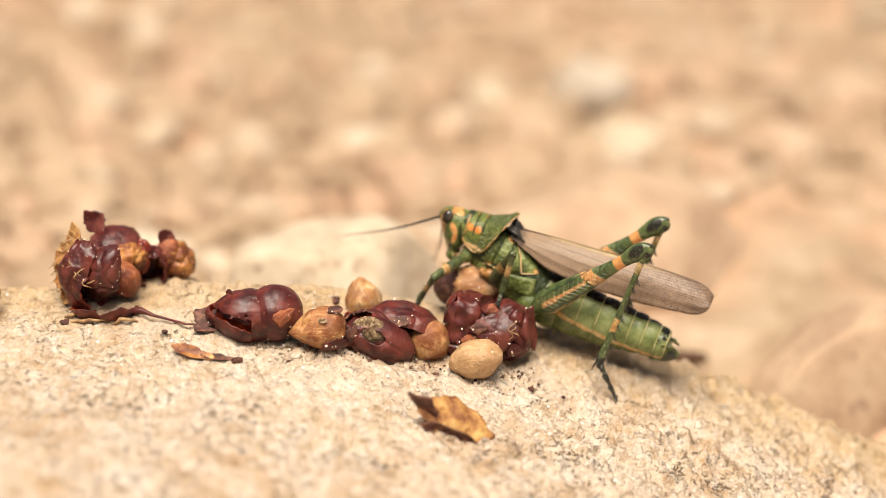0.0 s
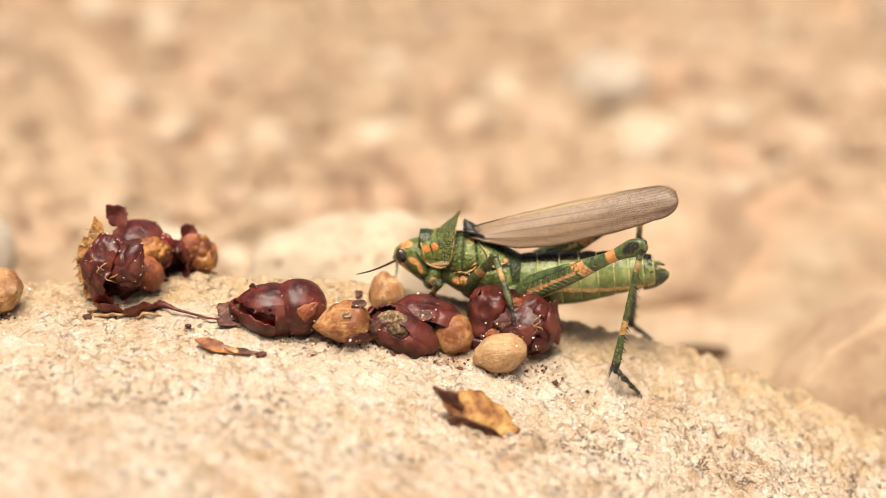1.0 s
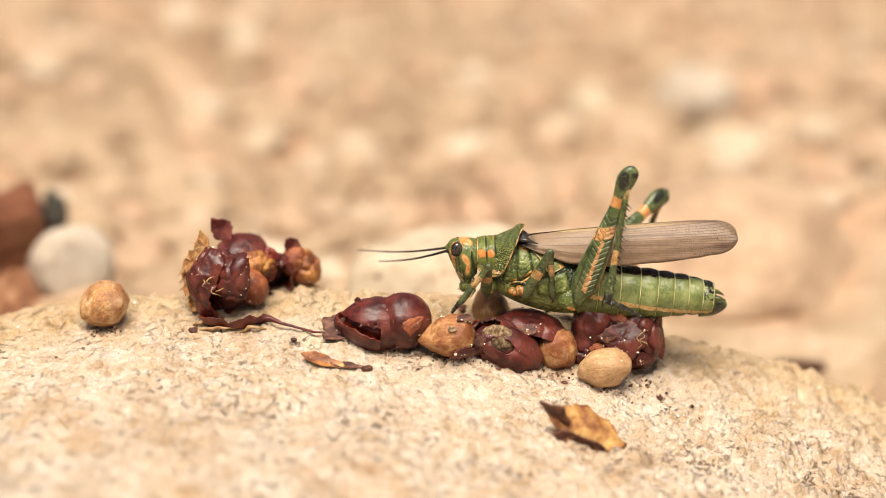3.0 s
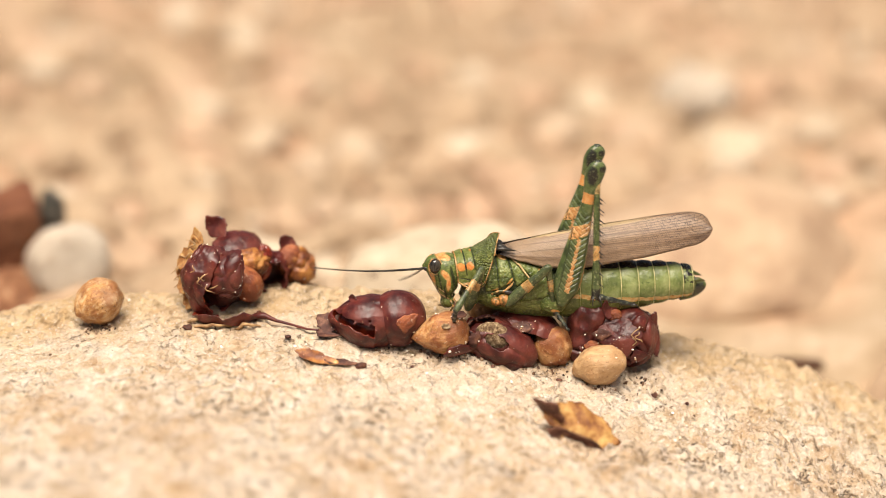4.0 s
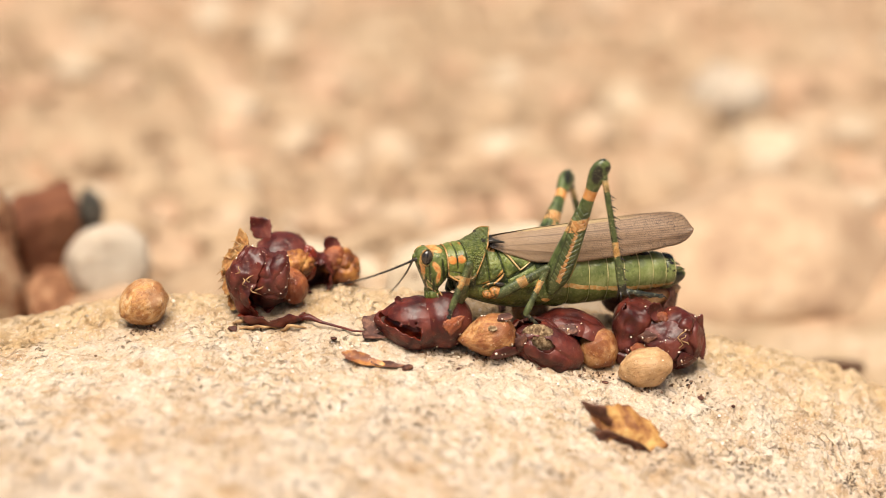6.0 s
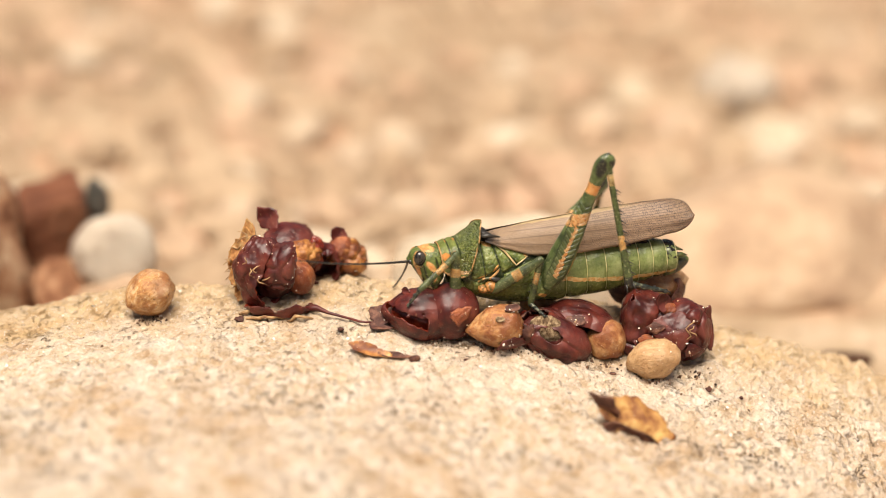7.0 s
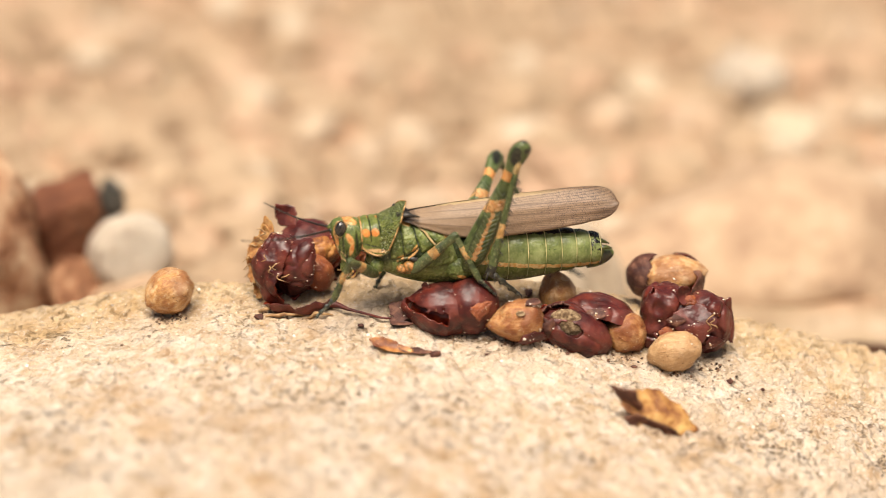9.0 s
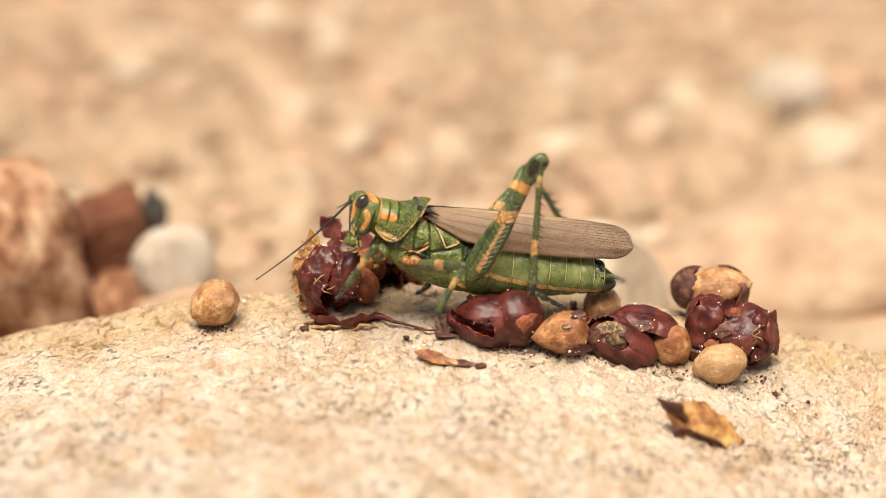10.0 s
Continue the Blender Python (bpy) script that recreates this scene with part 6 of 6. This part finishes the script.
HIND_NEAR_KNEE = [
    (0, 20.88, -8.62, 13.25), (0.5, 28.65, -10.8, 6.45), (1, 28.65, -12.02, 5.96), (1.2, 27.3, -14.5, 5.5),
    (1.5, 27.39, -13.19, 6.81), (1.8, 28.82, -11.29, 5.29), (2, 13.81, -6.51, 15.7), (2.2, 12.39, -6.5, 15.86), (2.5, 12.39, -6.5, 15.86),
    (3, 16.64, -6.51, 15.11), (4.5, 15.75, -5.22, 15.28), (5, 16.39, -6.77, 15.2),
    (5.5, 16.69, -10.75, 14.43), (7, 20.1, -8.44, 13.6), (7.5, 16.88, -6.49, 15.04),
    (8, 19.55, -10.69, 13.32), (8.5, 25.19, -11.34, 9.73), (8.8, 16.7, -5.6, 15.2), (9, 18.86, -11.09, 13.61),
    (9.5, 16.93, -6.63, 15.03), (10, 15.26, -9.34, 15.08),
]
HIND_NEAR_ANKLE = [
    (0, 24.43, -9.58, -9.08), (0.5, 26.26, -11, -16.1), (1, 27.86, -12.96, -16.63), (1.2, 26.2, -17, -17),
    (1.5, 29.73, -13.87, -15.7), (1.8, 31.62, -11.97, -17.09), (2, 27.07, -8.02, -2.54), (2.2, 14.9, -7.99, -6.55), (2.5, 14.9, -7.99, -6.55),
    (3, 14.78, -7.97, -7.37), (4.5, 15.84, -7.21, -7.28), (5, 20.37, -8.66, -6.93),
    (5.5, 19.6, -12.24, -7.94), (7, 23.13, -9.01, -8.87), (7.5, 22.33, -7.84, -6.86),
    (8, 27.06, -10.95, -8.11), (8.5, 32.5, -11.87, -11.73), (8.8, 16.44, -7, -7.2), (9, 13.19, -9.82, -8.24),
    (9.5, 19.27, -8.26, -7.38), (10, 19.46, -10.58, -7.11),
]
HIND_NEAR_TOE = [
    (0, 30.79, -8.38, -14.17), (0.5, 30.42, -8.16, -22.62), (1, 33.62, -10.67, -22.03), (1.2, 32.3, -13.5, -22),
    (1.5, 36.04, -11.56, -20.45), (1.8, 37.79, -9.66, -22.02), (2, 33.53, -11.23, 1.37), (2.2, 21.65, -5.35, -10.37), (2.5, 21.65, -5.35, -10.37),
    (3, 21.5, -5.3, -11.23), (4.5, 23.63, -6.11, -9.64), (5, 28.29, -8.79, -8.9),
    (5.5, 27.56, -12.33, -9.87), (7, 30.73, -7.81, -11.84), (7.5, 30.27, -7.51, -8.91),
    (8, 34.89, -9.75, -10.5), (8.5, 40.15, -10.36, -14.44), (8.8, 24.3, -6.5, -7.2), (9, 18.61, -7.63, -14),
    (9.5, 26.72, -6.64, -10.38), (10, 26.66, -7.86, -9.95),
]
HIND_FAR_KNEE = [
    (0, 21.52, 6.48, 13.2), (0.5, 28.83, 6.44, 7.35), (1, 29.61, 6.37, 6.39),
    (1.5, 27.87, 6.37, 8.43), (2, 29.27, 6.51, 6.82), (2.3, 29.27, 6.51, 6.82), (2.5, 23.05, 6.53, 12.33),
    (3, 25.95, 19.86, 2.87), (4.5, 13.05, -1.33, 15), (5, 21, 22.63, 4.55),
    (5.5, 20.82, 24.43, 1.82), (7, 27.1, 20.81, -0.67), (7.5, 25.94, 20.53, 1.93),
    (8, 17.78, 23.81, 5.15), (8.5, 21.24, 24.41, 1.39), (8.8, 22.51, 20.93, 5.41), (9, 20.79, 25.16, 0.31),
    (9.5, 21.55, 22.35, 4.46), (10, 21.55, 22.54, 4.2),
]
HIND_FAR_ANKLE = [
    (0, 24.51, 7.82, -9.16), (0.5, 27.05, 7.81, -15.14), (1, 31.56, 7.81, -16.08),
    (1.5, 33.06, 7.74, -13.52), (2, 34.94, 7.95, -15.01), (2.3, 34.94, 7.95, -15.01), (2.5, 34.55, 7.97, -7.07),
    (3, 20.06, 21.19, -18.91), (4.5, 13.21, 0.07, -7.56), (5, 31.27, 23.87, -15.54),
    (5.5, 30.55, 25.67, -18.54), (7, 21.36, 22.22, -22.49), (7.5, 22.85, 21.96, -20.41),
    (8, 20.89, 25.14, -17.2), (8.5, 24.53, 25.76, -20.93), (8.8, 25.2, 15, -17.5), (9, 29.85, 26.43, -20.36),
    (9.5, 37.02, 23.66, -11.97), (10, 37.4, 23.88, -11.86),
]
HIND_FAR_TOE = [
    (0, 29.41, 10.89, -14.97), (0.5, 31.24, 11.78, -20.96), (1, 36.94, 12.01, -20.62),
    (1.5, 40.17, 7.85, -17.61), (2, 42.13, 8.04, -18.96), (2.3, 42.13, 8.04, -18.96), (2.5, 42.69, 8.06, -6.1),
    (3, 23.99, 26.21, -24.06), (4.5, 20.5, 0.17, -11.32), (5, 38.45, 23.95, -19.52),
    (5.5, 37.82, 25.74, -22.33), (7, 24.9, 27.49, -27.67), (7.5, 27.2, 27.11, -25.08),
    (8, 26.35, 25.23, -23.32), (8.5, 30.46, 25.84, -26.59), (8.8, 32, 14, -21), (9, 36.46, 26.5, -25.21),
    (9.5, 45, 23.74, -13.84), (10, 45.43, 23.95, -13.52),
]
MID_NEAR_KNEE = [
    (0, 1.93, -8.64, -0.64), (0.5, 5.07, -7.49, -1.05), (1, 4.6, -8.46, -1.26),
    (1.5, 2.35, -8.1, -0.43), (2, 6.01, -9.9, -3.03), (2.5, 5.19, -8.75, -1.98),
    (3, 4.58, -5.81, -0.48), (4.5, 8.62, -5.5, -3.6), (5, 4.95, -6.64, -0.71),
    (5.5, 8.91, -6.76, -4.53), (7, 8.67, -6.12, -3.81), (7.5, 7.69, -6.46, -2.71),
    (8, 8.73, -6.24, -3.96), (8.5, 6.32, -5.5, -1.26), (9, 8.05, -5.71, -2.87),
    (9.5, 6.8, -10.65, -5.16), (10, 7.25, -10.31, -5.34),
]
MID_NEAR_ANKLE = [
    (0, 3.9, -7.83, -8.75), (0.5, 6.33, -6.5, -9.3), (1, 8.25, -12.55, -7.65),
    (1.5, 6.17, -12.21, -6.64), (2, 10.52, -7.03, -9.29), (2.5, 7.14, -7.92, -10.18),
    (3, 5.78, -4.38, -8.77), (4.5, 10.4, -4.09, -11.69), (5, 3.68, -7.48, -8.97),
    (5.5, 3.89, -8.87, -10.92), (7, 6.95, -4.75, -11.91), (7.5, 5.25, -9.75, -10.01),
    (8, 10.66, -7.35, -12.06), (8.5, 4.28, -10.17, -7.94), (9, 11.55, -7.08, -10.37),
    (9.5, 4.41, -11.56, -13.16), (10, 5, -11.18, -13.39),
]
MID_NEAR_TOE = [
    (0, 4.33, -12.21, -8.87), (0.5, 6.8, -10.87, -9.45), (1, 9.8, -12.72, -11.76),
    (1.5, 8.16, -11.71, -10.54), (2, 12.25, -9.27, -12.62), (2.5, 9.48, -6.77, -13.84),
    (3, 6.56, -1.7, -12.26), (4.5, 12.69, -7.08, -13.92), (5, 4.73, -6.18, -13.04),
    (5.5, 5.82, -6.36, -13.97), (7, 8.76, -8.56, -13.19), (7.5, 8.04, -8.17, -13.03),
    (8, 14.63, -7.17, -13.94), (8.5, 5.68, -8.34, -11.68), (9, 14.48, -7.06, -13.65),
    (9.5, 5.5, -10.73, -17.35), (10, 6.89, -10.49, -17.3),
]
FORE_NEAR_KNEE = [
    (0, -7.7, -10.08, -11.59), (0.5, -7.17, -10.44, -7.59), (1, -4.22, -10.34, -7.07),
    (1.5, -5.48, -10.61, -7.18), (2, -6.58, -7.48, -3.03), (2.5, -7.56, -8.79, -4.5),
    (3, -5.7, -7.48, -2.96), (4.5, -2.92, -4.23, -2.25), (5, -1.98, -4.25, -2.75),
    (5.5, -4.06, -6.05, -2.4), (7, -5.43, -4.25, -1.75), (7.5, -7.14, -5.29, -2.12),
    (8, -5.74, -5.08, -1.91), (8.5, -3.97, -6.15, -2.37), (9, -10.02, -7.69, -5.02),
    (9.5, -7.41, -10.58, -9.13), (10, -7.95, -9.48, -5.66),
]
FORE_NEAR_ANKLE = [
    (0, -8.12, -6.38, -18.8), (0.5, -8.77, -6.35, -14.42), (1, -5.35, -4.21, -12.28),
    (1.5, -4.17, -5.06, -12.83), (2, -11.02, -5.28, -9.4), (2.5, -8.97, -4.59, -11.31),
    (3, -9.94, -7.13, -9.82), (4.5, -7.43, -9.7, -6.13), (5, -3.5, -9.75, -8.45),
    (5.5, -6.01, -5.92, -10.27), (7, -11.85, -5.63, -6.44), (7.5, -12.01, -4.32, -8.48),
    (8, -7.5, -6.23, -9.72), (8.5, -2.12, -5.47, -10.13), (9, -12.86, -5.59, -12.32),
    (9.5, -6.49, -9.57, -17.11), (10, -10.43, -8.41, -13.31),
]
FORE_NEAR_TOE = [
    (0, -7.87, -10.74, -18.3), (0.5, -8.97, -2.95, -17.24), (1, -4.4, -1.51, -15.62),
    (1.5, -4.91, -9.41, -12.91), (2, -12.22, -9.14, -11.18), (2.5, -9.41, -8.95, -11.49),
    (3, -11.17, -4.3, -12.93), (4.5, -7.69, -8, -10.19), (5, -1.53, -8.57, -12.23),
    (5.5, -6.31, -6.19, -14.66), (7, -14.2, -4.28, -9.92), (7.5, -14.19, -3.37, -12.21),
    (8, -8.86, -6.11, -13.9), (8.5, -1.46, -8.75, -12.95), (9, -16.12, -5.68, -15.27),
    (9.5, -7.44, -9.18, -21.39), (10, -11.32, -6.11, -16.96),
]
ANTENNA_NEAR = [
    (0, -0.889, 0.218, -0.403), (0.5, -0.004, -0.938, 0.347), (1, -0.113, -0.934, 0.339),
    (1.5, -0.096, -0.636, 0.765), (2, -0.594, -0.705, 0.386), (2.5, -0.326, -0.945, 0.004),
    (3, -0.532, -0.81, 0.248), (4.5, -0.949, -0.065, 0.31), (5, -0.918, -0.326, 0.226),
    (5.5, -0.809, -0.581, -0.093), (7, -0.901, -0.21, 0.379), (7.5, -0.877, -0.238, 0.419),
    (8, -0.841, -0.525, 0.132), (8.5, -0.645, -0.272, 0.715), (9, -0.755, -0.628, 0.189),
    (9.5, -0.65, -0.38, -0.635), (10, -0.511, -0.066, -0.857),
]
ANTENNA_FAR = [
    (0, -0.205, 0.662, -0.721), (0.5, -0.546, 0.614, -0.57), (1, -0.42, 0.787, -0.451),
    (1.5, -0.45, 0.889, -0.085), (2, -0.698, 0.706, -0.12), (2.5, -0.031, 0.762, -0.647),
    (3, -0.774, 0.607, -0.18), (4.5, 0.059, 0.881, -0.47), (5, -0.256, 0.652, -0.713),
    (5.5, 0.011, 0.773, -0.634), (7, -0.185, 0.791, -0.583), (7.5, -0.05, 0.974, -0.221),
    (8, -0.091, 0.681, -0.726), (8.5, -0.339, 0.497, -0.799), (9, -0.464, 0.884, -0.059),
    (9.5, -0.213, 0.836, -0.505), (10, 0.089, 0.916, -0.392),
]
# the far middle and front legs keep the near ones' stride, half as wide
MID_FAR = [(0, 8.4, 9.2, -9.0, 7.6, 10.2, -16.6, 5.6, 10.8, -19.6), (2.5, 7.6, 9.2, -8.6, 6.6, 10.2, -16.2, 4.6, 10.8, -19.2), (5, 8.6, 9.2, -9.0, 7.8, 10.2, -16.6, 5.8, 10.8, -19.6), (7.5, 7.6, 9.2, -8.6, 6.6, 10.2, -16.2, 4.6, 10.8, -19.2), (9, 8.4, 9.2, -9.2, 7.4, 10.2, -16.8, 5.4, 10.8, -19.8), (10, 7.8, 9.2, -9.2, 6.6, 10.2, -16.8, 4.6, 10.8, -19.8)]
FORE_FAR = [(0, -0.7, 8.2, -6.4, -2.6, 9.4, -14.2, -4.4, 9.8, -17.6), (2.5, -1.4, 8.2, -6.4, -3.6, 9.4, -14.0, -5.4, 9.8, -17.4), (5, -0.7, 8.2, -6.4, -2.4, 9.4, -14.2, -4.2, 9.8, -17.6), (7.5, -1.4, 8.2, -6.6, -3.8, 9.4, -14.2, -5.6, 9.8, -17.6), (9, -0.9, 8.2, -6.6, -2.8, 9.4, -14.4, -4.6, 9.8, -17.8), (10, -1.5, 8.2, -6.6, -4.0, 9.4, -14.4, -5.8, 9.8, -17.8)]
STEP = 0.1


def between(rows, t):
    """The row's values at t, eased from row to row."""
    if t <= rows[0][0]:
        return np.array(rows[0][1:], float)
    for a, b in zip(rows, rows[1:]):
        if t <= b[0]:
            f = (t - a[0]) / (b[0] - a[0])
            f = f * f * (3 - 2 * f) * 0.6 + 0.4 * f
            return np.array(a[1:], float) * (1 - f) + np.array(b[1:], float) * f
    return np.array(rows[-1][1:], float)


def bone(start, end, side=(0, 1, 0)):
    """A pose at start (millimetres) with +x towards end and +y near side."""
    x = (Vector(end) - Vector(start)).normalized()
    z = x.cross(Vector(side)).normalized()
    y = z.cross(x)
    m = Matrix((x, y, z)).transposed().to_4x4()
    m.translation = Vector(start) * MM
    return m


def leg_rows(name, side, knees, ankles, toes):
    hip = Vector(HIP[name])
    hip.y *= side
    l1, l2, l3 = LEG[name]
    rows = ([], [], [])
    for i in range(int(10 / STEP) + 1):
        t = i * STEP
        knee = hip + (Vector(between(knees, t)) - hip).normalized() * l1
        ankle = knee + (Vector(between(ankles, t)) - knee).normalized() * l2
        toe = ankle + (Vector(between(toes, t)) - ankle).normalized() * l3
        for r, a, b in zip(rows, (hip, knee, ankle), (knee, ankle, toe)):
            r.append((t, bone(a, b)))
    return rows


def about(pivot, tilt):
    """A turn about y through a place in millimetres; positive tips the tail end down."""
    p = Vector(pivot) * MM
    return Matrix.Translation(p) @ pose(0, 0, 0, 0, tilt, 0) @ Matrix.Translation(-p)


def motions():
    walk(hopper, [(t, pose(x * MM, y * MM, z * MM, 0, tilt, turn)) for t, x, y, z, turn, tilt in BODY])
    saddle, neck = (-3.0, 0, -4.0), (-7.0, 0, -3.6)
    walk(PARTS["pronotum"], [(t, about(saddle, a)) for t, a in PRON_TILT])
    heads = []
    for (t, a), (_, p) in zip(HEAD_TILT, PRON_TILT):
        n0 = Vector(neck) * MM
        n1 = about(saddle, p) @ n0
        heads.append((t, Matrix.Translation(n1) @ pose(0, 0, 0, 0, a, 0) @ Matrix.Translation(-n0)))
    walk(PARTS["head"], heads)
    walk(PARTS["abdomen"], [(t, about((9.0, 0, -8.5), a)) for t, a in ABD_TILT])
    for s in (-1, 1):
        walk(PARTS["wing" + str(s)], [(t, Matrix.Translation((x * MM, 0, z * MM)) @ about((0, 0, -0.5), a + 0.15 * s)) for t, a, x, z in WING_TILT])
    far = {}
    for name, rows in (("mid", MID_FAR), ("fore", FORE_FAR)):
        far[name] = [[(r[0], *r[1 + 3 * n:4 + 3 * n]) for r in rows] for n in range(3)]
    plans = {("hind", -1): (HIND_NEAR_KNEE, HIND_NEAR_ANKLE, HIND_NEAR_TOE), ("hind", 1): (HIND_FAR_KNEE, HIND_FAR_ANKLE, HIND_FAR_TOE), ("mid", -1): (MID_NEAR_KNEE, MID_NEAR_ANKLE, MID_NEAR_TOE), ("fore", -1): (FORE_NEAR_KNEE, FORE_NEAR_ANKLE, FORE_NEAR_TOE), ("mid", 1): far["mid"], ("fore", 1): far["fore"]}
    for key, plan in plans.items():
        for ob, rows in zip(LEGS[key], leg_rows(*key, *plan)):
            walk(ob, rows)
    for s, rows in ((-1, ANTENNA_NEAR), (1, ANTENNA_FAR)):
        base = Vector((-12.2, s * 0.7, -1.9))
        walk(FEELERS[s], [(i * STEP, bone(base, base + Vector(between(rows, i * STEP)))) for i in range(int(10 / STEP) + 1)])


motions()
